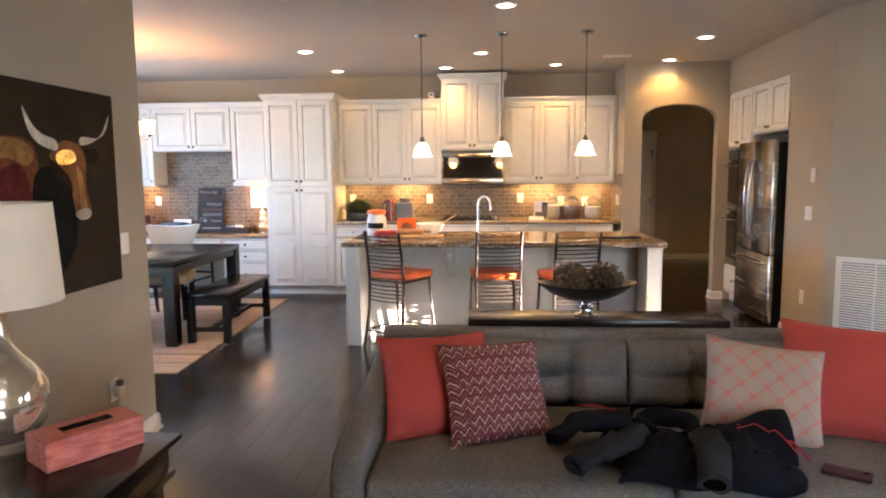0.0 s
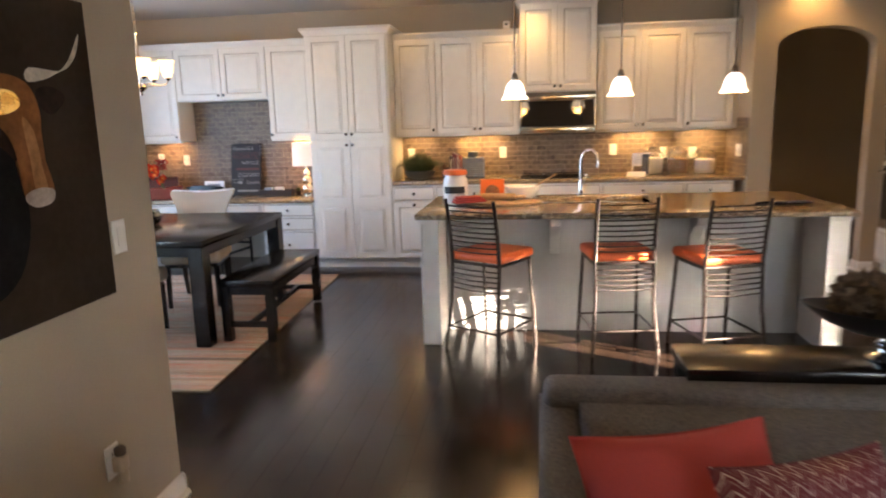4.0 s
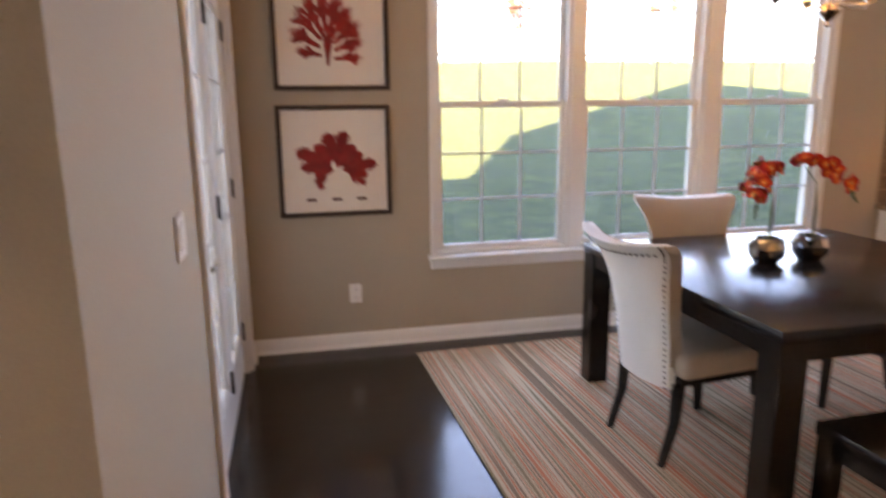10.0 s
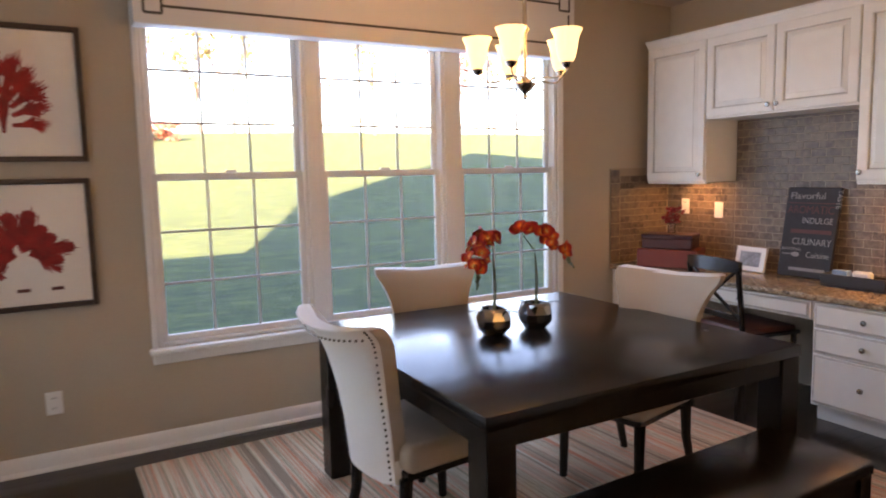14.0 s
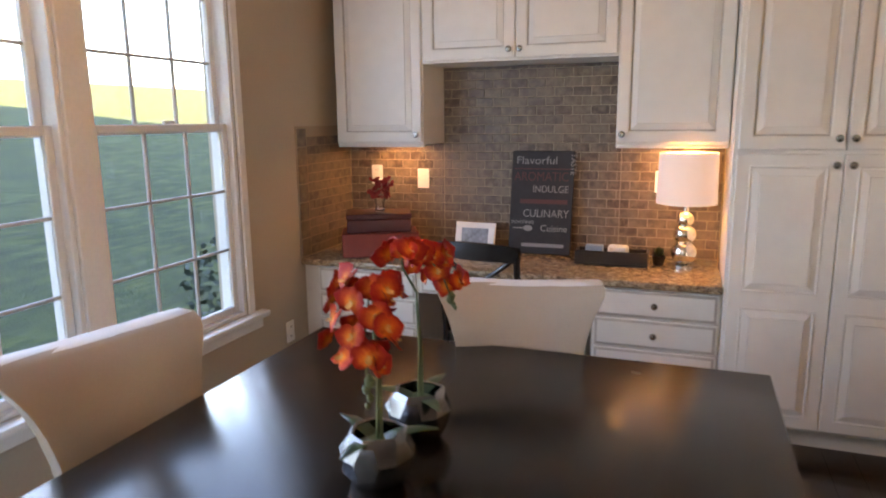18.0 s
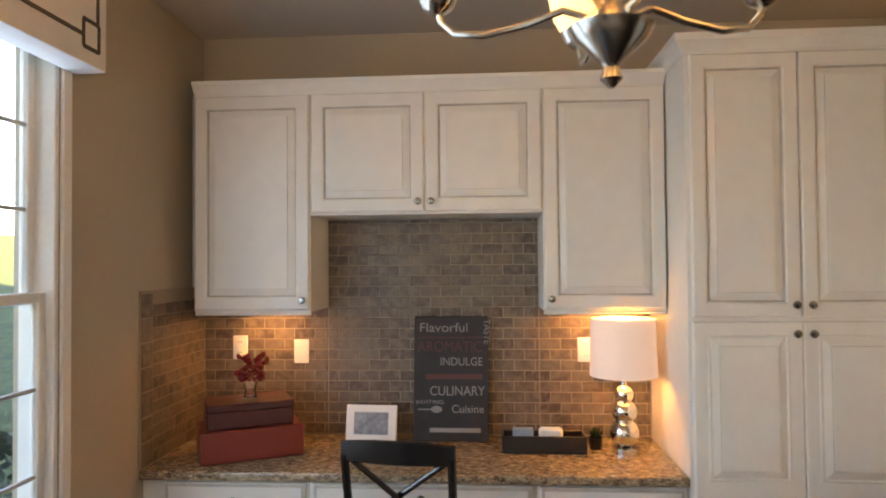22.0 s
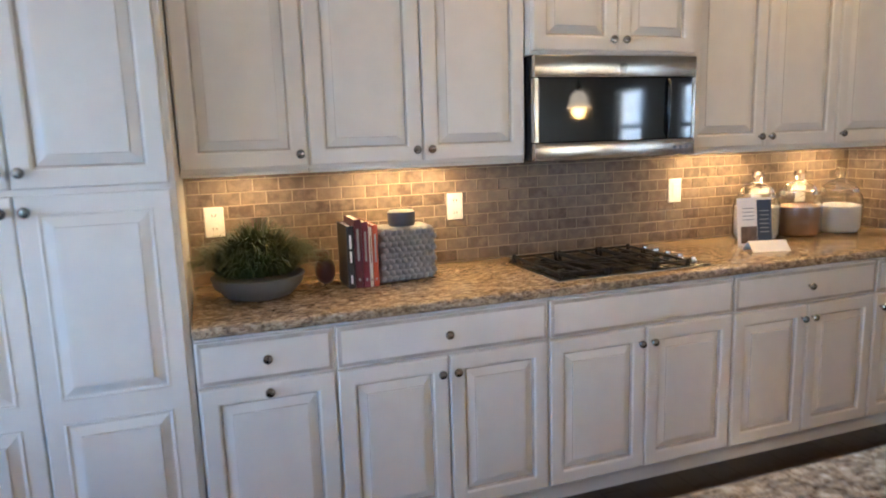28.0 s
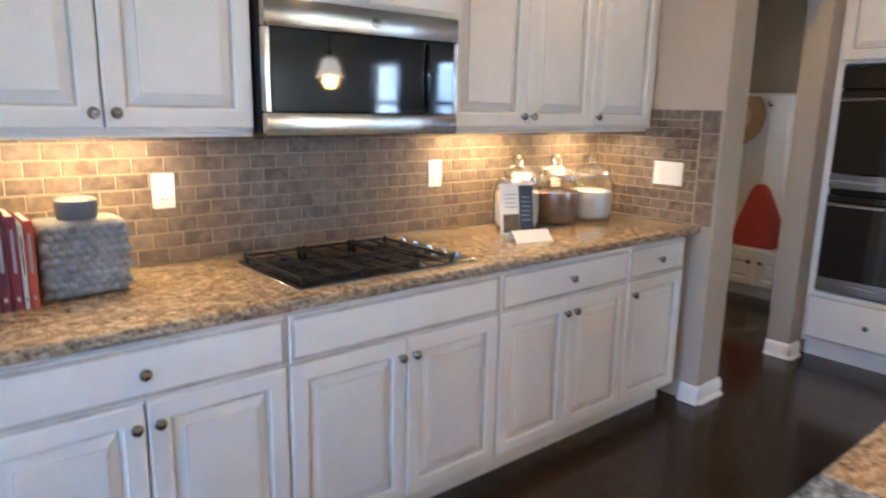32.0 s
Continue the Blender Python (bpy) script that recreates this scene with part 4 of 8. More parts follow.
for s in (-1, 1):
    xa, xb = sorted((s * 0.002, s * (PW / 2 - 0.0155)))
    bm = bmesh.new()
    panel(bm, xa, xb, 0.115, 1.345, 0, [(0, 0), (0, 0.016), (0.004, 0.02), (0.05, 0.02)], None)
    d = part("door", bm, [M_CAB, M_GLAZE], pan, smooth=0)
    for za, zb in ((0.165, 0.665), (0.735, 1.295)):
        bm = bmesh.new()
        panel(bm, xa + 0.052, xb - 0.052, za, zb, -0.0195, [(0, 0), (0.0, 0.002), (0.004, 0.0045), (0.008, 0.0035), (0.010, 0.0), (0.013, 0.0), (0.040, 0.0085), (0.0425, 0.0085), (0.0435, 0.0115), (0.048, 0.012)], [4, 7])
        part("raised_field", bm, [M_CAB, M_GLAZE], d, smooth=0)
    knob(d, s * 0.03, 1.30)
crown(pan, -PW / 2, PW / 2, -0.0, 2.39, 0.6, True, True, 0.075)

# counters
def slab_top(name, boxes, label, z0, z1, parent=None):
    bm = bmesh.new()
    for x0, x1, y0, y1 in boxes:
        bx(bm, x0, x1, y0, y1, z0, z1, b=0.009, seg=3)
    return solid(name, bm, M_GRANITE, label, "countertop")


slab_top("kitchen_countertop", [(-1.999, XC - 0.001, YBASE - 0.04, YB - 0.013)], "speckled brown granite countertop on the cabinets", 0.8765, 0.914)

# ---- desk run ----
YDF = 7.965
ZD = 0.745
def drawer_unit(x0, x1):
    w = x1 - x0
    e = thing("desk_drawer_unit", "cream glazed desk cabinet with three drawers", "cabinet", pose((x0 + x1) / 2, YDF, 0), "desk drawer units")
    carcass(e, w, 0, ZD - 0.038, YB - YDF - 0.002, 0.10)
    a, b = -w / 2, w / 2
    for za, zb in ((0.115, 0.40), (0.41, 0.55), (0.56, ZD - 0.05)):
        front(e, "drawer_front", a + 0.012, b - 0.012, za, zb, 0, (za + zb) / 2, SLAB, (2, 4))
drawer_unit(-4.97, -4.36)
drawer_unit(-3.44, -2.858)
e = thing("desk_apron", "cream pencil drawer over the knee space of the desk", "cabinet", pose(-3.90, YDF, 0))
quick("body", M_CAB, e, [(-0.459, 0.459, 0.0, 0.5, ZD - 0.155, ZD - 0.0385)], 0.002)
front(e, "drawer_front", -0.44, 0.44, ZD - 0.145, ZD - 0.05, 0.0, ZD - 0.097, SLAB, (2, 4))
slab_top("desk_countertop", [(XW + 0.001, -2.857, YDF - 0.04, YB - 0.013)], "speckled brown granite desk top on drawer units", ZD - 0.038, ZD)
upper(-4.955, -4.42, YU, UZ0 - 0.005, UZ1, DU, 1, "cream glazed wall cabinet with one door over the desk", "L")
upper(-4.42, -3.385, YU, 1.80, UZ1, DU, 2, "short cream glazed wall cabinet with two doors over the desk")
upper(-3.385, -2.858, YU, UZ0 - 0.005, UZ1, DU, 1, "cream glazed wall cabinet with one door over the desk", "R")
quick("cabinet_filler", M_CAB, thing("filler_strip", "cream filler strip beside the desk wall cabinet", "cabinet"), [(XW + 0.001, -4.956, YU + 0.2, YU + 0.22, UZ0 - 0.005, UZ1 + 0.05)], 0.001)
quick("cabinet_filler", M_CAB, thing("filler_strip", "cream filler strip beside the desk drawers", "cabinet"), [(XW + 0.001, -4.971, YDF + 0.003, YDF + 0.02, 0.1, ZD - 0.04)], 0.001)

# under-cabinet lamps
for x, y, w, watts in ((-1.78, 8.42, 0.22, 0.09), (-1.13, 8.42, 0.42, 0.27), (0.50, 8.42, 0.42, 0.27), (1.16, 8.42, 0.3, 0.16), (-4.68, 8.42, 0.25, 0.17), (-3.12, 8.42, 0.25, 0.17)):
    e = thing("under_cabinet_lamp", "slim white strip lamp under the wall cabinet, switched on", "lamp", pose(x, y, UZ0 - (0.0055 if x < -2.5 else 0.0005)), "under-cabinet lamps")
    quick("housing", M_WHITE, e, [(-w / 2 - 0.03, w / 2 + 0.03, -0.03, 0.03, -0.006, 0.0)], 0.002)
    quick("lens", M_CAN, e, [(-w / 2, w / 2, -0.018, 0.018, -0.0075, -0.0062)], 0)
    area("strip_light", look((x, y, 1.355), (x, y + 0.02, 0)), w, 0.03, watts, (1.0, 0.56, 0.15) if x > -2 else (1.0, 0.49, 0.14))

# ---- microwave ----
mw = thing("microwave", "stainless over-range microwave with a black glass door", "microwave", pose(-0.317, 8.155, 1.362))
W2, H = 0.379, 0.408
quick("body", M_BLACK, mw, [(-W2, W2, 0.022, 0.40, 0.0, H)], 0.004)
bm = bmesh.new()
bx(bm, -W2, W2, -0.012, 0.022, H - 0.085, H, b=0.006, seg=2)
bx(bm, -W2, W2, -0.012, 0.022, 0.0, 0.072, b=0.006, seg=2)
bx(bm, -W2, -W2 + 0.020, -0.010, 0.022, 0.072, H - 0.085, b=0.003)
bx(bm, W2 - 0.018, W2, -0.010, 0.022, 0.072, H - 0.085, b=0.003)
part("door_frame", bm, M_MWSTEEL, mw, "brushed steel bands")
quick("glass_door", M_BLKGLASS, mw, [(-W2 + 0.0205, 0.235, -0.008, 0.022, 0.0725, H - 0.0855)], 0.002)
quick("control_panel", M_BLKGLASS, mw, [(0.243, W2 - 0.0185, -0.007, 0.022, 0.0725, H - 0.0855)], 0.002)
bm = bmesh.new()
tube(bm, [(0.239, -0.008, 0.085), (0.239, -0.022, 0.10), (0.239, -0.025, 0.20), (0.239, -0.022, 0.30), (0.239, -0.008, 0.315)], 0.0055, 10)
part("handle", bm, M_BLACK, mw, "slim black handle")
bm = bmesh.new()
lathe(bm, [(0.016, 0), (0.016, 0.003), (0.012, 0.004)], 18)
bmesh.ops.rotate(bm, verts=bm.verts, matrix=Matrix.Rotation(radians(90), 3, "X"))
part("badge", bm, M_NICKEL, mw, m=pose(0.02, -0.012, H - 0.045))
for i in range(3):
    quick("button", M_BLACK, mw, [(0.27 + i * 0.03, 0.285 + i * 0.03, -0.0145, -0.0115, 0.028, 0.042)], 0.001)
for i in range(4):
    quick("vent_slot", M_BLACK, mw, [(-0.3, 0.3, 0.05 + i * 0.03, 0.06 + i * 0.03, -0.002, 0.001)], 0)

# ---- cooktop ----
ct = thing("cooktop", "black five-burner gas cooktop set in the granite", "cooktop", pose(-0.335, 8.195, 0.914) @ Matrix.Diagonal((0.93, 0.86, 0.85, 1)))
bm = bmesh.new()
bx(bm, -0.38, 0.38, -0.265, 0.265, 0.0, 0.012, b=0.005, seg=2)
part("plate", bm, M_BLACK, ct)
quick("edge_trim", M_STEEL, ct, [(-0.388, 0.388, -0.272, 0.272, 0.0005, 0.005)], 0.002)
BURN = [(-0.25, -0.12, 0.045), (-0.25, 0.13, 0.04), (0.0, 0.03, 0.058), (0.19, -0.13, 0.036), (0.19, 0.13, 0.045)]
for x, y, r in BURN:
    bm = bmesh.new()
    lathe(bm, [(r * 1.35, 0.012), (r * 1.35, 0.014), (r, 0.015), (r, 0.019), (r * 0.8, 0.021)], 18, (x, y, 0))
    b = part("burner", bm, M_IRON, ct)
    bm = bmesh.new()
    lathe(bm, [(r * 0.62, 0.021), (r * 0.62, 0.024), (r * 0.5, 0.0245)], 16, (x, y, 0))
    part("burner_cap", bm, M_STEEL if r > 0.05 else M_BLACK, b)
for gx0, gx1 in ((-0.365, -0.135), (-0.125, 0.095), (0.105, 0.275)):
    bm = bmesh.new()
    for yy in (-0.24, 0.0, 0.24):
        bx(bm, gx0, gx1, yy - 0.006, yy + 0.006, 0.025, 0.036, b=0.003)
    for xx in (gx0 + 0.006, (gx0 + gx1) / 2, gx1 - 0.006):
        bx(bm, xx - 0.006, xx + 0.006, -0.246, 0.246, 0.0255, 0.0355, b=0.003)
    for xx in (gx0 + 0.006, gx1 - 0.006):
        for yy in (-0.24, 0.24):
            bx(bm, xx - 0.008, xx + 0.008, yy - 0.008, yy + 0.008, 0.012, 0.042, b=0.003)
    part("grate", bm, M_IRON, ct)
for i in range(5):
    bm = bmesh.new()
    lathe(bm, [(0.021, 0.012), (0.021, 0.020), (0.016, 0.022), (0.014, 0.036), (0.004, 0.038)], 16, (0.33, -0.2 + i * 0.095, 0))
    part("dial", bm, M_NICKEL, ct)

# ---- outlets on the backsplash ----
for x, z in ((-1.90, 1.166), (-0.888, 1.165), (0.80, 1.125), (1.10, 1.12)):
    plate("outlet", at(x, YB - 0.011, z), outlet=True)
plate("light_switch", at(0.283, YB - 0.0125, 1.17), rocker=1)
plate("light_switch", at(-4.555, YB - 0.0125, 1.152), rocker=1)
plate("outlet", at(-4.865, YB - 0.0125, 1.172), outlet=True)
plate("outlet", at(-3.165, YB - 0.0125, 1.16), outlet=True)
plate("light_switch", at(XC - 0.0125, 8.10, 1.155, FACE_W), w=0.165, rocker=3, label="wide white three-gang switch plate on the tiles")
cam_s = thing("security_sensor", "small white sensor box over the cabinets", "sensor", pose(-0.83, 8.30, 2.42))
quick("housing", M_WHITE, cam_s, [(-0.035, 0.035, -0.03, 0.03, 0.0, 0.075)], 0.008)
quick("sensor_eye", M_BLACK, cam_s, [(-0.012, 0.012, -0.032, -0.029, 0.03, 0.054)], 0.001)

# ---- oven wall ----
ow = Matrix.Translation((XR + 0.02, 0, 0)) @ pose(0, 0, 0, 0, 0, -90)     # local x = -world y, local y into the wall
oc = thing("oven_cabinet", "tall cream cabinet round a double wall oven", "cabinet", ow @ pose(-7.483, 0, 0))
hw = 0.35
bm = bmesh.new()
bx(bm, -hw, hw, 0, 0.66, 0.10, 0.42, b=0.001)
bx(bm, -hw, hw, 0, 0.66, 1.74, 2.36, b=0.001)
bx(bm, -hw, -hw + 0.04, 0, 0.66, 0.42, 1.74, b=0.001)
bx(bm, hw - 0.04, hw, 0, 0.66, 0.42, 1.74, b=0.001)
bx(bm, -hw, hw, 0.06, 0.66, 0.0, 0.10, b=0)
part("body", bm, M_CAB, oc)
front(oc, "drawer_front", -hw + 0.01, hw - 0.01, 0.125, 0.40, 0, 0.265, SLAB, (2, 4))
door_pair(oc, -hw + 0.01, hw - 0.01, 1.76, 2.34, 1.80)
ov = thing("double_oven", "stainless and black glass double wall oven", "oven", ow @ pose(-7.483, -0.02, 0.425))
quick("body", M_BLACK, ov, [(-hw + 0.042, hw - 0.042, 0.03, 0.6, 0.0, 1.305)], 0.003)
for z0, z1 in ((0.02, 0.58), (0.63, 1.17)):
    quick("oven_door", M_BLKGLASS, ov, [(-hw + 0.045, hw - 0.045, 0.0, 0.03, z0 + 0.075, z1)], 0.004)
    quick("steel_band", M_STEEL, ov, [(-hw + 0.045, hw - 0.045, -0.002, 0.03, z0 - 0.012, z0 + 0.072)], 0.003)
    bm = bmesh.new()
    tube(bm, [(-0.28, 0.0, z1 - 0.05), (-0.28, -0.045, z1 - 0.05), (0.28, -0.045, z1 - 0.05), (0.28, 0.0, z1 - 0.05)], 0.011, 10)
    part("handle", bm, M_STEEL, ov, "steel bar handle")
quick("control_panel", M_BLKGLASS, ov, [(-hw + 0.045, hw - 0.045, 0.0, 0.03, 1.18, 1.30)], 0.004)
fg = thing("refrigerator", "stainless french-door refrigerator with a freezer drawer", "refrigerator", ow @ pose(-6.685, -0.14, 0.0))
fw = 0.43
quick("body", M_IRON, fg, [(-fw, fw, 0.06, 0.80, 0.02, 1.75)], 0.006)
for s in (-1, 1):
    xa, xb = sorted((s * 0.004, s * fw))
    d = quick("fridge_door", M_STEEL, fg, [(xa, xb, 0.0, 0.058, 0.71, 1.775)], 0.012, seg=2)
    bm = bmesh.new()
    tube(bm, [(s * 0.05, 0.0, 0.82), (s * 0.05, -0.05, 0.86), (s * 0.05, -0.065, 1.2), (s * 0.05, -0.05, 1.56), (s * 0.05, 0.0, 1.60)], 0.013, 10)
    part("handle", bm, M_CHROME, d, "bowed steel handle")
d = quick("freezer_drawer", M_STEEL, fg, [(-fw, fw, 0.0, 0.058, 0.06, 0.70)], 0.012, seg=2)
bm = bmesh.new()
tube(bm, [(-0.36, 0.0, 0.62), (-0.34, -0.05, 0.62), (0, -0.06, 0.62), (0.34, -0.05, 0.62), (0.36, 0.0, 0.62)], 0.013, 10)
part("handle", bm, M_CHROME, d, "bowed steel handle")
for s in (-1, 1):
    bm = bmesh.new()
    lathe(bm, [(0.025, 0.0), (0.025, 0.06)], 12, (s * 0.38, 0.4, 0))
    part("foot", bm, M_BLACK, fg)
uc = thing("wall_cabinet", "cream cabinet with two doors over the refrigerator", "cabinet", ow @ pose(-6.685, 0, 0), "wall cabinets")
carcass(uc, 0.88, 1.86, 2.36, 0.62)
door_pair(uc, -0.435, 0.435, 1.875, 2.345, 1.915)
bm = bmesh.new()
bx(bm, -0.445, -0.4405, 0.0, 0.66, 0, 1.859, b=0.001)
part("side_panel", bm, M_CAB, uc, "tall cream side panel")

# ---- island ----
IX0, IX1, IY0, IY1, IZ = -1.345, 1.385, 5.44, 6.575, 0.908
isl = thing("kitchen_island", "grey-cream panelled kitchen island with white end posts", "island", pose(0, 0, 0))
PY = 5.86
quick("panel_back", M_ISL, isl, [(IX0 + 0.16, IX1 - 0.16, PY, PY + 0.03, 0.0, IZ - 0.038)], 0.002)
for x0, x1 in ((IX0 + 0.03, IX0 + 0.15), (IX1 - 0.15, IX1 - 0.03)):
    p = quick("end_post", M_CAB, isl, [(x0, x1, IY0 + 0.05, IY1 - 0.04, 0.0, IZ - 0.038)], 0.004)
    quick("corner_bead", M_CAB, p, [(x0 - 0.002, x0 + 0.012, IY0 + 0.046, IY0 + 0.058, 0.0, IZ - 0.06), (x1 - 0.012, x1 + 0.002, IY0 + 0.046, IY0 + 0.058, 0.0, IZ - 0.06), (x0 - 0.006, x1 + 0.006, IY0 + 0.042, IY1 - 0.034, IZ - 0.07, IZ - 0.0385)], 0.003)
quick("cabinet_run", M_CAB, isl, [(IX0 + 0.152, -0.56, PY + 0.032, IY1 - 0.06, 0.10, IZ - 0.038), (-0.56, 0.30, PY + 0.032, IY1 - 0.06, 0.10, 0.62), (0.30, IX1 - 0.152, PY + 0.032, IY1 - 0.06, 0.10, IZ - 0.038), (IX0 + 0.152, IX1 - 0.152, PY + 0.1, IY1 - 0.12, 0.0, 0.10)], 0.002)
for xx in (-0.42, 0.52):
    bm = bmesh.new()
    prof = [(0.0, 0.0), (0.0, -0.30), (-0.03, -0.30), (-0.05, -0.24), (-0.055, -0.19), (-0.10, -0.13), (-0.19, -0.085), (-0.24, -0.075), (-0.26, -0.04), (-0.26, 0.0)]
    ring_loft(bm, [[(xx + s, PY + a, IZ - 0.039 + b) for a, b in prof] for s in (-0.035, 0.035)])
    part("corbel", bm, M_ISL, isl, "carved bracket under the overhang")
SX0, SX1, SY0, SY1 = -0.52, 0.26, 5.98, 6.38
bm = bmesh.new()
for q in ((IX0, SX0, IY0, IY1), (SX1, IX1, IY0, IY1), (SX0, SX1, IY0, SY0), (SX0, SX1, SY1, IY1)):
    bx(bm, q[0], q[1], q[2], q[3], IZ - 0.038, IZ, b=0)
bmesh.ops.remove_doubles(bm, verts=bm.verts, dist=0.0002)
dead = [f for f in bm.faces if any(g is not f and (g.calc_center_median() - f.calc_center_median()).length < 1e-4 for e in f.edges for g in e.link_faces)]
bmesh.ops.delete(bm, geom=dead, context="FACES_ONLY")
bmesh.ops.bevel(bm, geom=[e for e in bm.edges if len(e.link_faces) == 2 and e.calc_face_angle(0) > 1.0], offset=0.008, segments=2, affect="EDGES", profile=0.5)
solid("island_countertop", bm, M_GRANITE, "speckled brown granite island top with a sink cut-out", "countertop")
sink = thing("sink", "stainless undermount double sink in the island", "sink", pose(0, 0, 0))
bm = bmesh.new()
for xa, xb in ((SX0 - 0.01, -0.14), (-0.125, SX1 + 0.01)):
    zt, zb = IZ - 0.040, IZ - 0.23
    ring_loft(bm, [[(xa + o, SY0 - 0.01 + o, z), (xb - o, SY0 - 0.01 + o, z), (xb - o, SY1 + 0.01 - o, z), (xa + o, SY1 + 0.01 - o, z)] for o, z in ((0.0, zt), (0.012, zb + 0.03), (0.04, zb))], False, True)
part("basin", bm, M_STEEL, sink, smooth=20)
fc = thing("faucet", "tall chrome gooseneck kitchen faucet", "faucet", pose(-0.20, 6.46, IZ, 0, 0, 65))
bm = bmesh.new()
lathe(bm, [(0.028, 0), (0.028, 0.01), (0.018, 0.02), (0.016, 0.12), (0.012, 0.13)], 16)
part("base", bm, M_CHROME, fc)
bm = bmesh.new()
tube(bm, [(0, 0, 0.12), (0, 0, 0.27), (0, -0.015, 0.32), (0, -0.05, 0.352), (0, -0.09, 0.352), (0, -0.125, 0.32), (0, -0.135, 0.27), (0, -0.135, 0.22)], 0.0125, 12)
part("spout", bm, M_CHROME, fc)
bm = bmesh.new()
tube(bm, [(0.015, 0, 0.08), (0.05, 0, 0.09), (0.085, 0.0, 0.12)], 0.007, 8, 0.005)
part("lever", bm, M_CHROME, fc)


# ---- bar stools ----
def bar_stool(m):
    e = thing("bar_stool", "dark metal ladder-back bar stool with an orange seat", "stool", m, "bar stools at the island")
    for x, sx in ((-0.185, -1), (0.185, 1)):
        bm = bmesh.new()
        tube(bm, [(x - sx * -0.025, -0.235, 0.0), (x, -0.19, 0.33), (x, -0.175, 0.60), (x, -0.195, 0.81), (x, -0.235, 1.015)], 0.0125, 8)
        part("back_post", bm, M_METALDARK, e)
        bm = bmesh.new()
        tube(bm, [(x + sx * 0.02, 0.23, 0.0), (x, 0.18, 0.60)], 0.0125, 8)
        part("leg", bm, M_METALDARK, e)
    for i in range(10):
        z = 0.675 + i * 0.0332
        y0 = -0.178 - 0.05 * max(0, (z - 0.65) / 0.37) ** 1.2
        bm = bmesh.new()
        bow = 0.030
        tube(bm, [(-0.185, y0, z), (-0.1, y0 - bow * 0.8, z), (0, y0 - bow, z), (0.1, y0 - bow * 0.8, z), (0.185, y0, z)], 0.0055, 6)
        part("rail", bm, M_METALDARK, e)
    for i in range(5):
        z = 0.425 + i * 0.033
        bm = bmesh.new()
        tube(bm, [(-0.185, -0.185, z), (0, -0.215, z), (0.185, -0.185, z)], 0.0055, 6)
        part("rail", bm, M_METALDARK, e)
    for a, b in (((-0.2, 0.22, 0.16), (0.2, 0.22, 0.16)), ((-0.195, -0.22, 0.16), (-0.195, 0.22, 0.16)), ((0.195, -0.22, 0.16), (0.195, 0.22, 0.16)), ((-0.2, -0.215, 0.16), (0.2, -0.215, 0.16))):
        bm = bmesh.new()
        tube(bm, [a, b], 0.0075, 6)
        part("foot_rail", bm, M_METALDARK, e)
    bm = bmesh.new()
    for a, b in (((-0.19, -0.18, 0.596), (0.19, -0.18, 0.596)), ((-0.19, 0.18, 0.596), (0.19, 0.18, 0.596)), ((-0.19, -0.18, 0.596), (-0.19, 0.18, 0.596)), ((0.19, -0.18, 0.596), (0.19, 0.18, 0.596))):
        tube(bm, [a, b], 0.011, 6)
    part("seat_frame", bm, M_METALDARK, e)
    bm = bmesh.new()
    bx(bm, -0.205, 0.205, -0.17, 0.225, 0.602, 0.667, b=0.03, seg=4)
    part("seat", bm, M_ORANGE, e, "orange padded seat")
    return e


st = bar_stool(pose(-0.85, 5.512, 0, 0, 0, -31))
copy_thing(st, pose(-0.025, 5.56, 0, 0, 0, 8))
copy_thing(st, pose(0.58, 5.445, 0, 0, 0, 15))

# ---- pendants and recessed lamps ----
def pendant(x, y):
    e = thing("pendant_lamp", "brushed nickel pendant lamp with a glowing white glass shade", "lamp", pose(x, y, 0), "pendants over the island")
    bm = bmesh.new()
    lathe(bm, [(0.062, CEIL - 0.002), (0.062, CEIL - 0.012), (0.05, CEIL - 0.028), (0.012, CEIL - 0.034)], 20)
    part("canopy", bm, M_NICKEL, e)
    bm = bmesh.new()
    tube(bm, [(0, 0, 1.80), (0, 0, CEIL - 0.03)], 0.006, 8)
    part("rod", bm, M_NICKEL, e)
    bm = bmesh.new()
    lathe(bm, [(0.012, 1.825), (0.022, 1.80), (0.026, 1.77), (0.024, 1.765)], 16)
    part("socket", bm, M_NICKEL, e)
    bm = bmesh.new()
    prof = [(0.026, 1.772), (0.045, 1.758), (0.062, 1.73), (0.070, 1.70), (0.074, 1.672), (0.088, 1.655), (0.096, 1.645)]
    lathe(bm, prof + [(r - 0.004, z) for r, z in prof[::-1]], 24, cap0=False, cap1=False)
    part("shade", bm, M_PEND, e, "glowing white glass bell shade")
    bulb("pendant_bulb", (x, y, 1.62), 0.25, WARM, 0.05)


for px in (-0.695, 0.03, 0.775):
    pendant(px, 6.0)
# the guessed lamps and the added hall lamp get fixtures too
for cx, cyy in CANS + [(2.05, 9.0)]:
    e = thing("recessed_lamp", "white recessed ceiling lamp, switched on", "lamp", pose(cx, cyy, CEIL), "recessed ceiling lamps")
    bm = bmesh.new()
    lathe(bm, [(0.062, -0.001), (0.085, -0.001), (0.085, -0.006), (0.064, -0.010), (0.062, -0.004)], 24, cap0=False, cap1=False)
    part("trim_ring", bm, M_TRIM, e)
    bm = bmesh.new()
    lathe(bm, [(0.0615, -0.0015), (0.0615, -0.004)], 24)
    part("lens", bm, M_CAN, e, "glowing lens")
v = thing("ceiling_vent", "small white ceiling air vent", "vent", pose(1.27, 7.35, CEIL))
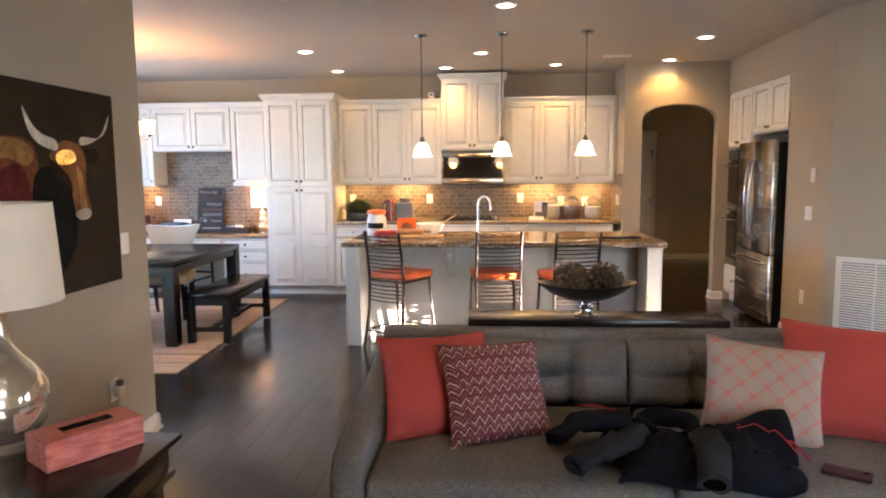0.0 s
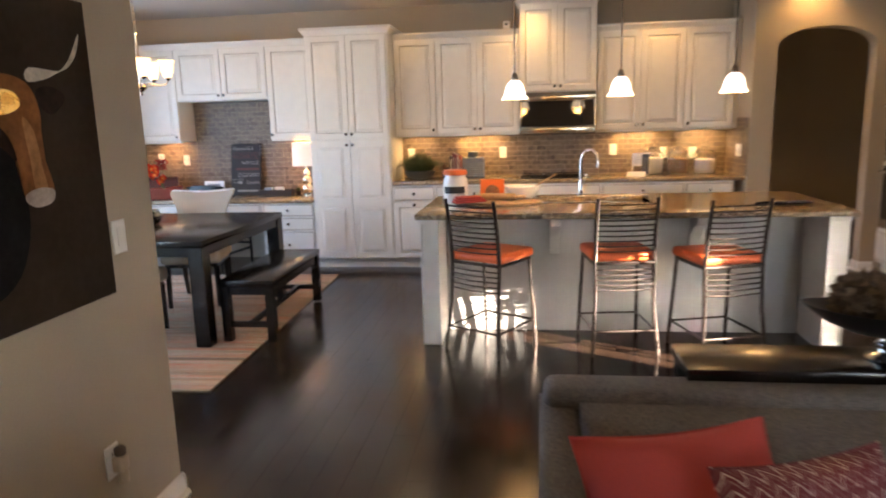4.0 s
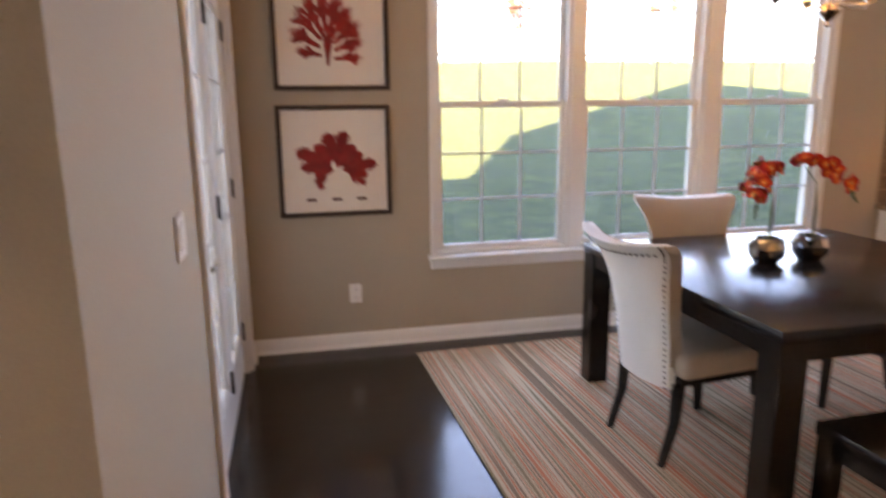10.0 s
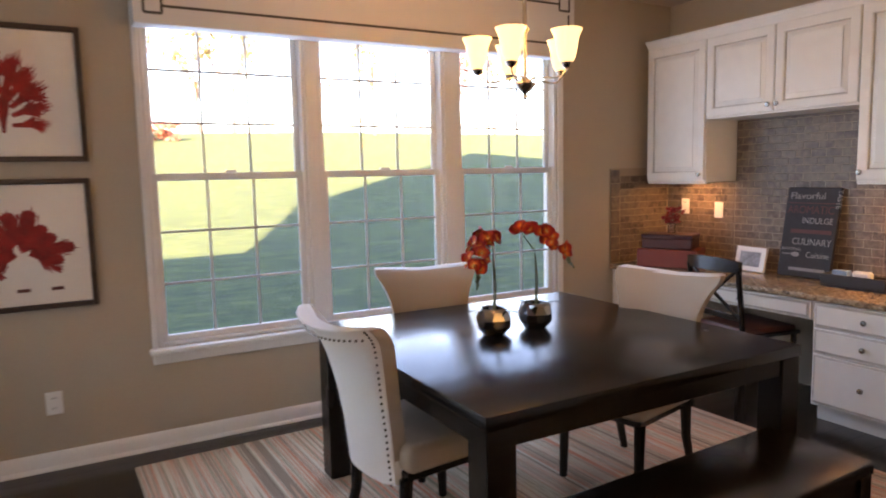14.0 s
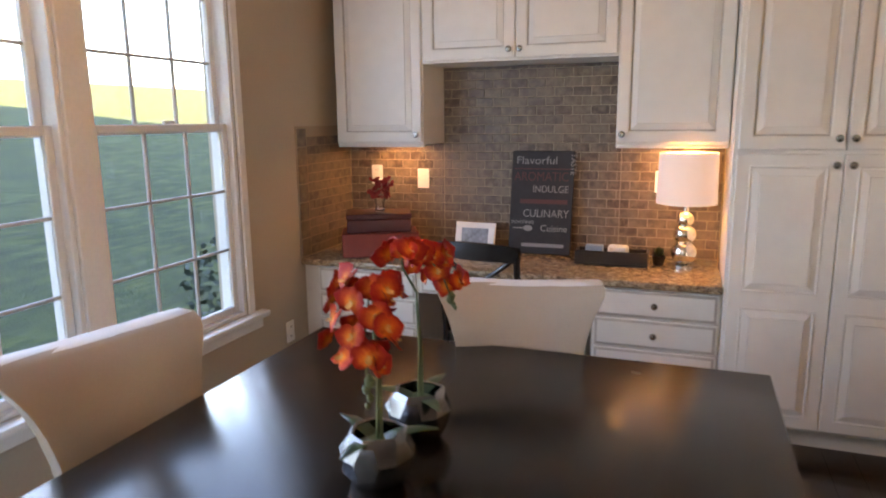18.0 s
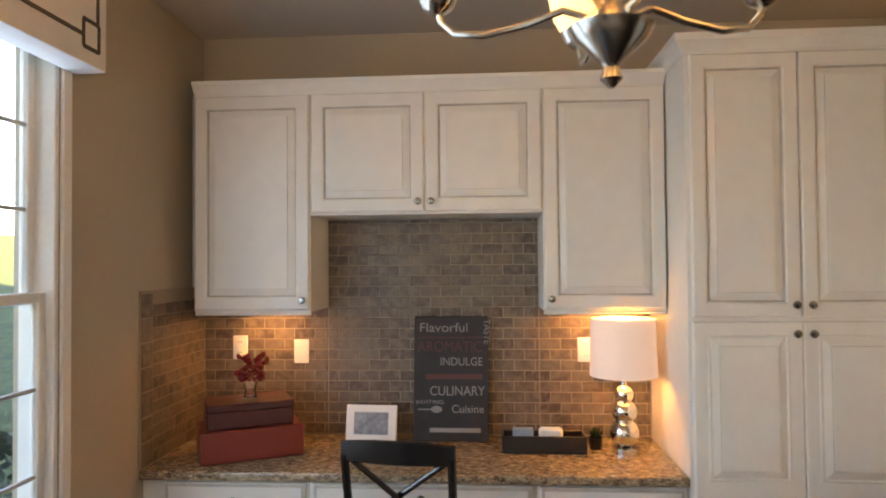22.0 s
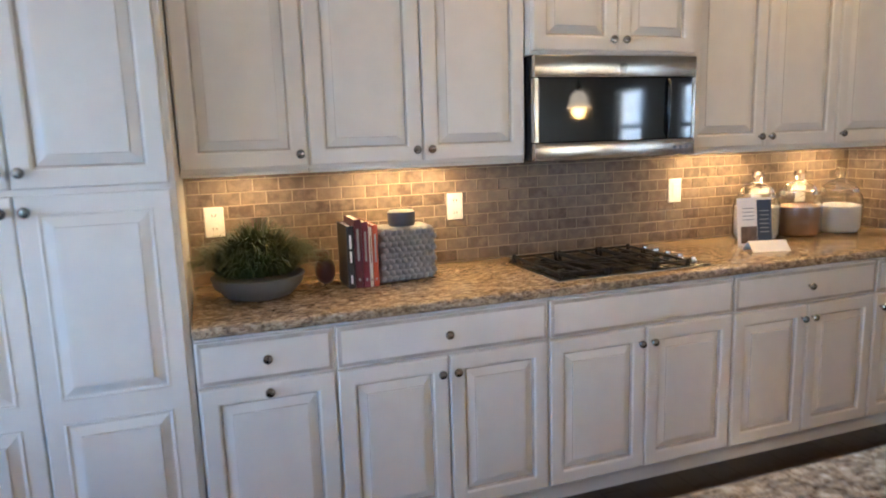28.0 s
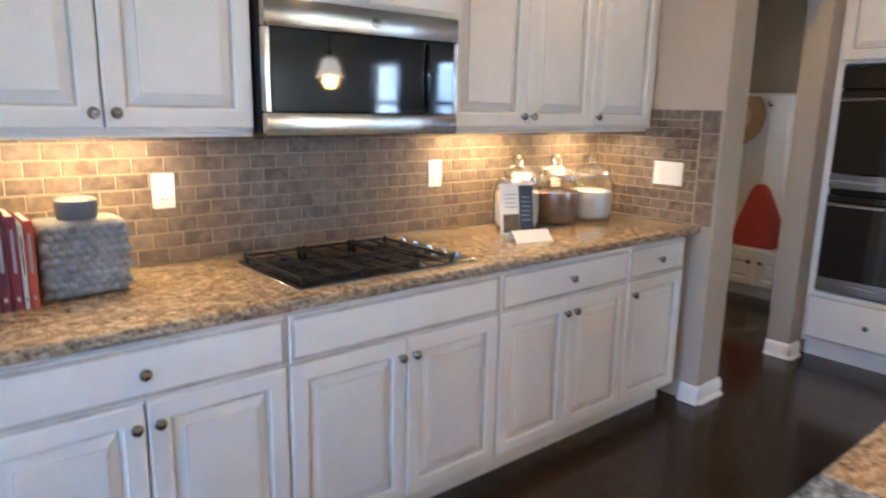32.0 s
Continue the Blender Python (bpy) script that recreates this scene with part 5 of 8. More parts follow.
quick("frame", M_TRIM, v, [(-0.15, 0.15, -0.06, -0.05, -0.008, 0), (-0.15, 0.15, 0.05, 0.06, -0.008, 0), (-0.15, -0.14, -0.05, 0.05, -0.008, 0), (0.14, 0.15, -0.05, 0.05, -0.008, 0)], 0.002)
for i in range(6):
    quick("slat", M_TRIM, v, [(-0.14, 0.14, -0.045 + i * 0.017, -0.036 + i * 0.017, -0.006, -0.001)], 0.001)

# ---- dining: rug, table, bench ----
bm = bmesh.new()
bx(bm, -1.20, 1.20, -1.51, 1.51, 0.0, 0.012, b=0.005, seg=2)
rug = solid("area_rug", bm, M_RUG, "flat-woven wool rug with thin beige, brown and coral stripes", "rug", m=pose(-3.675, 6.055, 0.001, 0, 0, 1.8))
TZ = 0.760
tb = thing("dining_table", "square dark espresso wood dining table with block legs", "table", pose(-3.517, 6.055, 0.013))
TW, TD = 0.745, 0.745
bm = bmesh.new()
bx(bm, -TW, TW, -TD, TD, TZ - 0.045 - 0.013, TZ - 0.013, b=0.004, seg=2)
part("tabletop", bm, M_ESPRESSO, tb)
for q in ((-TW + 0.10, TW - 0.10, -TD + 0.012, -TD + 0.04, TZ - 0.125, TZ - 0.0585), (-TW + 0.10, TW - 0.10, TD - 0.04, TD - 0.012, TZ - 0.125, TZ - 0.0585), (-TW + 0.012, -TW + 0.04, -TD + 0.10, TD - 0.10, TZ - 0.125, TZ - 0.0585), (TW - 0.04, TW - 0.012, -TD + 0.10, TD - 0.10, TZ - 0.125, TZ - 0.0585)):
    quick("apron", M_ESPRESSO, tb, [q], 0.002)
for sx in (-1, 1):
    for sy in (-1, 1):
        xa, xb = sorted((sx * (TW - 0.004), sx * (TW - 0.112)))
        ya, yb = sorted((sy * (TD - 0.004), sy * (TD - 0.112)))
        quick("leg", M_ESPRESSO, tb, [(xa, xb, ya, yb, 0.0, TZ - 0.0585)], 0.004)
bn = thing("bench", "dark espresso wood bench with stretchers", "bench", pose(-2.572, 6.04, 0.013, 0, 0, 1.8))
bm = bmesh.new()
bx(bm, -0.195, 0.195, -0.59, 0.59, 0.40, 0.445, b=0.005, seg=2)
part("seat", bm, M_ESPRESSO, bn)
for sx in (-1, 1):
    quick("rail", M_ESPRESSO, bn, [(sx * 0.165 - 0.012, sx * 0.165 + 0.012, -0.525, 0.525, 0.335, 0.399)], 0.002)
    for sy in (-1, 1):
        quick("leg", M_ESPRESSO, bn, [(sx * 0.161 - 0.031, sx * 0.161 + 0.031, sy * 0.552 - 0.031, sy * 0.552 + 0.031, 0.0, 0.399)], 0.003)
for sy in (-1, 1):
    quick("stretcher", M_ESPRESSO, bn, [(-0.129, 0.129, sy * 0.552 - 0.014, sy * 0.552 + 0.014, 0.10, 0.14)], 0.002)
    quick("end_rail", M_ESPRESSO, bn, [(-0.129, 0.129, sy * 0.552 - 0.012, sy * 0.552 + 0.012, 0.335, 0.399)], 0.002)
quick("stretcher", M_ESPRESSO, bn, [(-0.014, 0.014, -0.537, 0.537, 0.10, 0.14)], 0.002)


# ---- upholstered chairs ----
def dining_chair(m):
    e = thing("dining_chair", "white and taupe wing-top dining chair with nailhead trim", "chair", m, "chairs round the dining table")
    rows = []
    nails = bmesh.new()
    prof = [(0.325, 0.170, -0.225), (0.42, 0.174, -0.235), (0.52, 0.180, -0.245), (0.62, 0.188, -0.262), (0.70, 0.198, -0.285), (0.77, 0.212, -0.308), (0.83, 0.232, -0.332), (0.875, 0.254, -0.356), (0.905, 0.272, -0.380), (0.928, 0.278, -0.402), (0.944, 0.274, -0.420), (0.950, 0.262, -0.432)]
    bm = bmesh.new()
    n = 9
    for k, (z, w, y) in enumerate(prof):
        th = 0.075 if k < len(prof) - 1 else 0.05
        cv = 0.025 + 0.05 * max(0.0, (z - 0.62) / 0.4)
        ring = []
        for i in range(n):
            u = -1 + 2 * i / (n - 1)
            sag = 0.028 * (1 - u * u) * max(0, (z - 0.82) / 0.14)
            ring.append((u * w, y + cv * u * u + th / 2 - 0.012 * (abs(u) > 0.99), z - sag))
        for i in range(n):
            u = 1 - 2 * i / (n - 1)
            sag = 0.028 * (1 - u * u) * max(0, (z - 0.82) / 0.14)
            ring.append((u * w, y + cv * u * u - th / 2 + 0.012 * (abs(u) > 0.99), z - sag))
        rows.append(ring)
    ring_loft(bm, rows)
    part("backrest", bm, M_WHITEF, e, "flared white fabric back", smooth=60)
    bm = bmesh.new()
    pad = []
    for (z, w, y), ring in zip(prof[1:-1], rows[1:-1]):
        g = (w + 0.003) / w
        front = [(px * g, py + 0.006, pz) for px, py, pz in ring[:n]]
        pad.append(front + [(px, py - 0.052, pz) for px, py, pz in front[::-1]])
    ring_loft(bm, pad)
    part("inner_back", bm, M_CREAM, e, "taupe fabric inner back", smooth=60)
    for (z0, w0, y0), (z1, w1, y1) in zip(prof[:-2], prof[1:-1]):
        steps = max(2, int((z1 - z0) / 0.022))
        for j in range(steps):
            f = j / steps
            z, w, y = z0 + (z1 - z0) * f, w0 + (w1 - w0) * f, y0 + (y1 - y0) * f
            cv = 0.025 + 0.05 * max(0.0, (z - 0.62) / 0.4)
            for s in (-1, 1):
                bmesh.ops.create_icosphere(nails, subdivisions=1, radius=0.0058, matrix=Matrix.Translation((s * (w - 0.014), y + cv - 0.036, z)))
    for i in range(20):
        u = -0.92 + 1.84 * i / 19
        bmesh.ops.create_icosphere(nails, subdivisions=1, radius=0.0058, matrix=Matrix.Translation((u * 0.255, -0.432 + 0.066 * u * u, 0.905 - 0.022 * (1 - u * u))))
    part("nailheads", nails, M_NICKEL, e, "row of nickel nailheads")
    bm = bmesh.new()
    bx(bm, -0.245, 0.245, -0.21, 0.285, 0.375, 0.485, b=0.035, seg=4)
    part("seat", bm, M_CREAM, e, "padded taupe seat")
    quick("seat_frame", M_BLACKWOOD, e, [(-0.215, 0.215, -0.20, 0.255, 0.345, 0.378)], 0.003)
    for sx in (-1, 1):
        bm = bmesh.new()
        tube(bm, [(sx * 0.20, 0.235, 0.346), (sx * 0.202, 0.245, 0.0)], 0.026, 8, 0.019)
        part("leg", bm, M_BLACKWOOD, e)
        bm = bmesh.new()
        tube(bm, [(sx * 0.185, -0.19, 0.346), (sx * 0.185, -0.20, 0.18), (sx * 0.187, -0.255, 0.0)], 0.027, 8, 0.018)
        part("leg", bm, M_BLACKWOOD, e)
    return e


ch = dining_chair(pose(-3.515, 5.475, 0.013, 0, 0, 6.5))
copy_thing(ch, pose(-4.112, 5.927, 0.013, 0, 0, -102))
copy_thing(ch, pose(-3.47, 6.57, 0.013, 0, 0, 193))

# ---- wooden desk chair ----
dc = thing("desk_chair", "dark wood cross-back chair with a leather seat", "chair", pose(-3.93, 8.02, 0, 0, 0, -9))
bm = bmesh.new()
ring_loft(bm, [[(x, -0.255 - 0.035 * (1 - (x / 0.22) ** 2) + dy, z) for dy, z in ((-0.012, 0.84), (-0.014, 0.925 - 0.35 * x * x), (0.012, 0.925 - 0.35 * x * x), (0.012, 0.84))] for x in (-0.22, -0.15, -0.075, 0, 0.075, 0.15, 0.22)])
part("top_rail", bm, M_BLACKWOOD, dc)
for s in (-1, 1):
    bm = bmesh.new()
    tube(bm, [(s * 0.20, -0.235, 0.0), (s * 0.20, -0.205, 0.45), (s * 0.205, -0.235, 0.68), (s * 0.208, -0.262, 0.86)], 0.017, 8)
    part("back_post", bm, M_BLACKWOOD, dc)
    bm = bmesh.new()
    tube(bm, [(s * 0.20, 0.20, 0.45), (s * 0.20, 0.205, 0.0)], 0.018, 8, 0.014)
    part("leg", bm, M_BLACKWOOD, dc)
    bm = bmesh.new()
    tube(bm, [(s * 0.19, -0.225, 0.56), (0, -0.25 - 0.012 * s, 0.71), (-s * 0.19, -0.262, 0.85)], 0.012, 8)
    part("cross_slat", bm, M_BLACKWOOD, dc)
    quick("stretcher", M_BLACKWOOD, dc, [(s * 0.2 - 0.009, s * 0.2 + 0.009, -0.21, 0.195, 0.18, 0.205)], 0.003)
quick("lower_rail", M_BLACKWOOD, dc, [(-0.19, 0.19, -0.232, -0.21, 0.54, 0.575)], 0.004)
quick("front_stretcher", M_BLACKWOOD, dc, [(-0.19, 0.19, 0.195, 0.21, 0.23, 0.255)], 0.004)
bm = bmesh.new()
bx(bm, -0.225, 0.225, -0.20, 0.235, 0.43, 0.455, b=0.01, seg=2)
part("seat_frame", bm, M_BLACKWOOD, dc)
bm = bmesh.new()
bx(bm, -0.205, 0.205, -0.185, 0.22, 0.450, 0.485, b=0.016, seg=3)
part("seat", bm, M_BROWNB, dc, "brown leather seat pad")


# ---- orchids ----
def petal(bm, m, length, width, cup=0.25, mi=0):
    rows = []
    for i in range(5):
        u = i / 4
        w = width * math.sin(math.pi * min(1, 0.12 + u * 0.86)) ** 0.7
        rows.append([m @ Vector((s * w, length * u, cup * length * u * u - 0.25 * width * s * s * (1 if i else 0) + 0.12 * width * abs(s))) for s in (-1, -0.5, 0, 0.5, 1)])
    ring_loft(bm, rows, False, False, mi, closed=False)


M_LIP = plain("orchid_lip", (0.85, 0.42, 0.12), 0.5, var=0.3, big=20, bump=0.0)


def flower(parent, p, d, size, rng):
    """Two broad round petals, three sepals and a pale lip, facing d."""
    q = Vector(d).normalized().to_track_quat("Z", "Y").to_matrix().to_4x4()
    base = Matrix.Translation(p) @ q @ Matrix.Rotation(rng.uniform(-0.5, 0.5), 4, "Z")
    bm = bmesh.new()
    for a, l, w in ((2.7, 0.30, 0.11), (-2.7, 0.30, 0.11), (math.pi, 0.36, 0.09), (0.5, 0.16, 0.06), (-0.5, 0.16, 0.06)):
        petal(bm, Matrix.Translation((0, 0, size * 0.10)) @ Matrix.Rotation(a, 4, "Z"), size * l, size * w, 0.9)
    bloom = part("bloom", bm, M_LIP, parent, "red-orange bloom", m=base, smooth=60)
    for a, l, w, lift in ((0, 0.88, 0.36, -0.05), (2.3, 0.85, 0.34, -0.05), (-2.3, 0.85, 0.34, -0.05), (1.3, 1.0, 0.66, 0.05), (-1.3, 1.0, 0.66, 0.05)):
        bm = bmesh.new()
        petal(bm, Matrix.Translation((0, 0, size * lift)) @ Matrix.Rotation(a + rng.uniform(-0.12, 0.12), 4, "Z") @ Matrix.Rotation(rng.uniform(-0.1, 0.35), 4, "X"), size * l, size * w, rng.uniform(-0.15, 0.35))
        part("petal", bm, M_PETAL, bloom, smooth=60)


def orchid(name, m, seed, arc, blooms):
    rng = random.Random(seed)
    e = thing(name, "red-orange orchid in a faceted silver pot", "plant", m, "potted orchids on the table")
    bm = bmesh.new()
    lathe(bm, [(0.036, 0.0), (0.052, 0.004), (0.075, 0.038), (0.078, 0.070), (0.066, 0.105), (0.055, 0.118), (0.050, 0.115), (0.056, 0.09)], 11, cap1=False)
    for v in bm.verts:
        v.co.x += 0.007 * math.sin(9 * v.co.z * 10 + 5 * math.atan2(v.co.y, v.co.x))
        v.co.y += 0.006 * math.cos(7 * v.co.z * 12 + 4 * math.atan2(v.co.y, v.co.x))
    part("pot", bm, M_SILVER, e, "crumpled silver pot", smooth=15)
    bm = bmesh.new()
    lathe(bm, [(0.04, 0.088), (0.02, 0.10), (0.002, 0.098)], 12, cap0=False)
    part("moss", bm, M_STEM, e)
    bm = bmesh.new()
    for k in range(2):
        pts = [Vector((0.01 * k, 0, 0.09)), Vector((0.005, 0.01 * k, 0.22)), Vector((0.0, 0.0, 0.33))]
        tube(bm, pts, 0.0035, 6)
    tube(bm, [Vector((0, 0, 0.30))] + [Vector(a) for a in arc], 0.003, 6, 0.0018)
    part("stem", bm, M_STEM, e)
    bm = bmesh.new()
    for k in range(3):
        mm = Matrix.Translation((0, 0, 0.09)) @ Matrix.Rotation(k * 2.2 + seed, 4, "Z")
        petal(bm, mm @ Matrix.Rotation(0.7, 4, "X"), 0.11, 0.018, -0.6)
    part("leaves", bm, plain("orchid_leaf", (0.02, 0.05, 0.02), 0.35, bump=0.0), e)
    # blooms crowd round the arching spray and face outwards
    n = blooms
    for k in range(n):
        f = 0.30 + 0.66 * (k + 0.5) / n
        i = min(int(f * (len(arc) - 1)), len(arc) - 2)
        p = Vector(arc[i]).lerp(Vector(arc[i + 1]), f * (len(arc) - 1) - i)
        a = k * 2.4 + rng.uniform(-0.3, 0.3)
        d = Vector((math.cos(a), 0.8 * math.sin(a) - 0.25, 0.35 + rng.uniform(-0.3, 0.5)))
        flower(e, p + Vector((d.normalized().x * rng.uniform(0.03, 0.085), d.y * 0.03, d.z * 0.03)), d, rng.uniform(0.031, 0.040), rng)
    tip = (Vector(arc[-1]) - Vector(arc[-2])).normalized()
    for k in range(4):
        p = Vector(arc[-1]) + tip * 0.016 * k + Vector((rng.uniform(-0.008, 0.008), rng.uniform(-0.006, 0.006), 0))
        w = 1.25 - 0.2 * k
        bm = bmesh.new()
        lathe(bm, [(0.001, -0.012 * w), (0.007 * w, -0.005 * w), (0.009 * w, 0.003 * w), (0.001, 0.012 * w)], 8, p)
        part("bud", bm, M_STEM, e)
    return e


orchid("orchid", pose(-3.60, 5.89, TZ + 0.001), 3, [(0, 0, 0.32), (0.0, 0.0, 0.385), (0.005, -0.02, 0.42), (0.02, -0.055, 0.415), (0.025, -0.085, 0.37), (0.03, -0.10, 0.32), (0.035, -0.105, 0.265)], 22)
orchid("orchid", pose(-3.60, 6.115, TZ + 0.001), 8, [(0, 0, 0.35), (-0.01, -0.055, 0.42), (0.0, -0.08, 0.445), (0.005, -0.02, 0.45), (0.012, 0.05, 0.42), (0.02, 0.12, 0.365), (0.022, 0.17, 0.30)], 20)

# ---- chandelier ----
CH = (-3.488, 5.985)
cl = thing("chandelier", "brushed nickel chandelier with five glowing bell glass shades", "lamp", pose(CH[0], CH[1], 0))
bm = bmesh.new()
lathe(bm, [(0.003, 1.758), (0.012, 1.768), (0.008, 1.780), (0.012, 1.786), (0.038, 1.808), (0.046, 1.822), (0.026, 1.834), (0.010, 1.85), (0.007, 2.02), (0.020, 2.04), (0.010, 2.06), (0.008, 2.20), (0.014, 2.21), (0.004, 2.225)], 18)
part("column", bm, M_LIGHTNICKEL, cl)
bm = bmesh.new()
for k in range(14):
    z = 2.225 + 0.034 * k
    n = 10
    ring = []
    for i in range(n + 1):
        a = 2 * math.pi * i / n
        c, s = 0.010 * math.cos(a), 0.020 * math.sin(a)
        ring.append((c if k % 2 else 0, 0 if k % 2 else c, z + 0.017 + s))
    tube(bm, ring, 0.0022, 5)
part("chain", bm, M_LIGHTNICKEL, cl)
bm = bmesh.new()
lathe(bm, [(0.06, CEIL - 0.001), (0.06, CEIL - 0.012), (0.045, CEIL - 0.028), (0.01, CEIL - 0.036)], 20)
part("canopy", bm, M_LIGHTNICKEL, cl)
for k in range(5):
    a = radians(20 + 72 * k)
    c, s = math.cos(a), math.sin(a)
    arm = bmesh.new()
    pts = [(0.02, 1.835), (0.05, 1.848), (0.09, 1.838), (0.14, 1.832), (0.175, 1.838), (0.192, 1.855), (0.195, 1.872)]
    tube(arm, [(r * c, r * s, z) for r, z in pts], 0.0042, 8)
    ap = part("arm", arm, M_LIGHTNICKEL, cl)
    bm = bmesh.new()
    lathe(bm, [(0.005, 1.862), (0.018, 1.870), (0.025, 1.886), (0.022, 1.892)], 14, (0.195 * c, 0.195 * s, 0))
    part("cup", bm, M_LIGHTNICKEL, ap)
    bm = bmesh.new()
    prof = [(0.024, 1.886), (0.034, 1.905), (0.041, 1.935), (0.045, 1.968), (0.052, 1.992), (0.062, 2.012)]
    lathe(bm, prof + [(r - 0.004, z) for r, z in prof[::-1]], 20, (0.195 * c, 0.195 * s, 0), cap0=False, cap1=False)
    part("shade", bm, M_BULB, ap, "glowing frosted glass bell shade")
    bulb("chandelier_bulb", (CH[0] + 0.195 * c, CH[1] + 0.195 * s, 2.035), 0.32, WARM, 0.04)


# ---- framed coral prints ----
class Ink:
    """Flat pieces of a pressed seaweed print, each a hair above the one before."""
    def __init__(self, sx, sz):
        self.bm, self.x, self.sx, self.sz = bmesh.new(), 0.0125, sx, sz

    def face(self, pts):
        self.x += 0.000006
        self.bm.faces.new([self.bm.verts.new((self.x, p[0] * self.sx, p[1] * self.sz)) for p in pts])

    def frond(self, p, ang, length, w0, w1, rng, teeth=4):
        """A leaf that widens to a toothed end; returns its tip."""
        d, s = Vector((math.cos(ang), math.sin(ang))), Vector((-math.sin(ang), math.cos(ang)))
        edge = [p - s * w0]
        for k in range(1, 4):
            edge.append(p + d * length * k / 4 - s * (w0 + (w1 - w0) * k / 4) * rng.uniform(0.8, 1.15))
        for k in range(teeth * 2 + 1):
            u = k / (teeth * 2) * 2 - 1
            edge.append(p + d * length * (rng.uniform(0.98, 1.12) if k % 2 else rng.uniform(0.72, 0.84)) * (1 - 0.22 * u * u) + s * w1 * 1.15 * u)
        for k in range(3, 0, -1):
            edge.append(p + d * length * k / 4 + s * (w0 + (w1 - w0) * k / 4) * rng.uniform(0.8, 1.15))
        edge.append(p + s * w0)
        self.face(edge)
        return p + d * length * 0.8


def print_frame(y0, y1, z0, z1, seed, label):
    e = thing("picture_frame", label, "picture", pose(XW, (y0 + y1) / 2, (z0 + z1) / 2), "coral prints on the dining wall")
    w, h, f = (y1 - y0) / 2, (z1 - z0) / 2, 0.026
    for q in ((0.0, 0.03, -w, -w + f, -h, h), (0.0, 0.03, w - f, w, -h, h), (0.0, 0.0295, -w + f, w - f, -h, -h + f), (0.0, 0.0295, -w + f, w - f, h - f, h)):
        quick("frame_side", M_DKFRAME, e, [q], 0.004)
    quick("mat_board", M_PAPER, e, [(0.004, 0.012, -w + f, w - f, -h + f, h - f)], 0)
    rng = random.Random(seed)
    ink = Ink(1.08, 0.95) if seed == 5 else Ink(1.3, 1.12)
    if seed == 5:
        # an upright fan of toothed fronds on one stem
        foot = Vector((-0.02, -0.20))
        for ang, ln, wd in ((95, 0.40, 0.030), (112, 0.34, 0.026), (128, 0.30, 0.026), (148, 0.26, 0.028), (168, 0.20, 0.022), (76, 0.33, 0.030), (60, 0.29, 0.032), (42, 0.27, 0.034), (24, 0.24, 0.032), (4, 0.21, 0.026)):
            a = radians(ang)
            mid = foot + Vector((0, 0.03 + 0.10 * math.sin(a))) + Vector((math.cos(a), math.sin(a))) * ln * 0.16
            tip = ink.frond(mid, a, ln * 0.72, 0.010, wd, rng, 5)
            for da in (-0.55, 0.5):
                ink.frond(mid + (tip - mid) * rng.uniform(0.25, 0.55), a + da + rng.uniform(-0.1, 0.1), ln * 0.36, 0.007, wd * 0.6, rng, 3)
        ink.frond(foot, radians(88), 0.24, 0.007, 0.035, rng, 3)
    else:
        # a rounded crown of frilled lobes on two short legs
        for k in range(10):
            a = radians(-25 + 26 * k)
            p = Vector((0.01, -0.02)) + Vector((math.cos(a), math.sin(a))) * 0.028
            ln = 0.105 + 0.035 * math.sin(k * 1.9) + (0.03 if 4 < k < 8 else 0)
            tip = ink.frond(p, a, ln * 1.1, 0.016, 0.034, rng, 6)
            for j in range(7):
                b = a + radians(-100 + 33 * j)
                ink.frond(tip, b, 0.028, 0.008, 0.013, rng, 2)
        for k in range(12):
            a = radians(-10 + 18 * k)
            ink.frond(Vector((0.005 + 0.045 * math.cos(2.3 * k), 0.0 + 0.04 * math.sin(1.7 * k))), a, 0.055, 0.012, 0.022, rng, 4)
        for px, ang in ((-0.035, -112), (0.05, -62)):
            tip = ink.frond(Vector((px, -0.01)), radians(ang), 0.13, 0.016, 0.024, rng, 5)
            ink.frond(tip, radians(ang + 40), 0.045, 0.008, 0.018, rng, 3)
    part("coral_print", ink.bm, M_INK, e, "dark red pressed coral", smooth=0)
    if seed != 5:
        for yy in (-0.145, 0.005, 0.15):
            quick("caption_bar", M_CHALKRED, e, [(0.012, 0.0126, yy - 0.028, yy + 0.028, -0.232, -0.215)], 0)
    gl = quick("glazing", M_PANE, e, [(0.018, 0.020, -w + f, w - f, -h + f, h - f)], 0)
    gl.visible_shadow = False
    return e


M_INK = plain("coral_ink", (0.30, 0.022, 0.020), 0.8, var=0.6, big=22, fine=90, bump=0.0)
print_frame(3.762, 4.417, 1.562, 2.216, 5, "dark framed print of an upright red coral fan")
print_frame(3.757, 4.412, 0.833, 1.479, 12, "dark framed print of a rounded red coral")

# ---- on the desk ----
e = thing("storage_box", "large red lacquer box with a dark lid", "box", pose(-4.69, 8.195, ZD + 0.001, 0, 0, 27))
quick("body", M_REDBOX, e, [(-0.215, 0.215, -0.13, 0.13, 0.0, 0.135)], 0.006)
e = thing("storage_box", "smaller dark red box stacked on the large box", "box", pose(-4.70, 8.20, ZD + 0.1375, 0, 0, 27))
quick("body", plain("dark_red_lacquer", (0.07, 0.012, 0.010), 0.4), e, [(-0.18, 0.18, -0.115, 0.115, 0.0, 0.075)], 0.006)
quick("lid", plain("dark_red_lid", (0.055, 0.010, 0.009), 0.4), e, [(-0.184, 0.184, -0.119, 0.119, 0.0755, 0.105)], 0.005)
e = thing("flower_vase", "small clear glass vase with a bunch of dark red flowers", "vase", pose(-4.69, 8.20, ZD + 0.2440))
bm = bmesh.new()
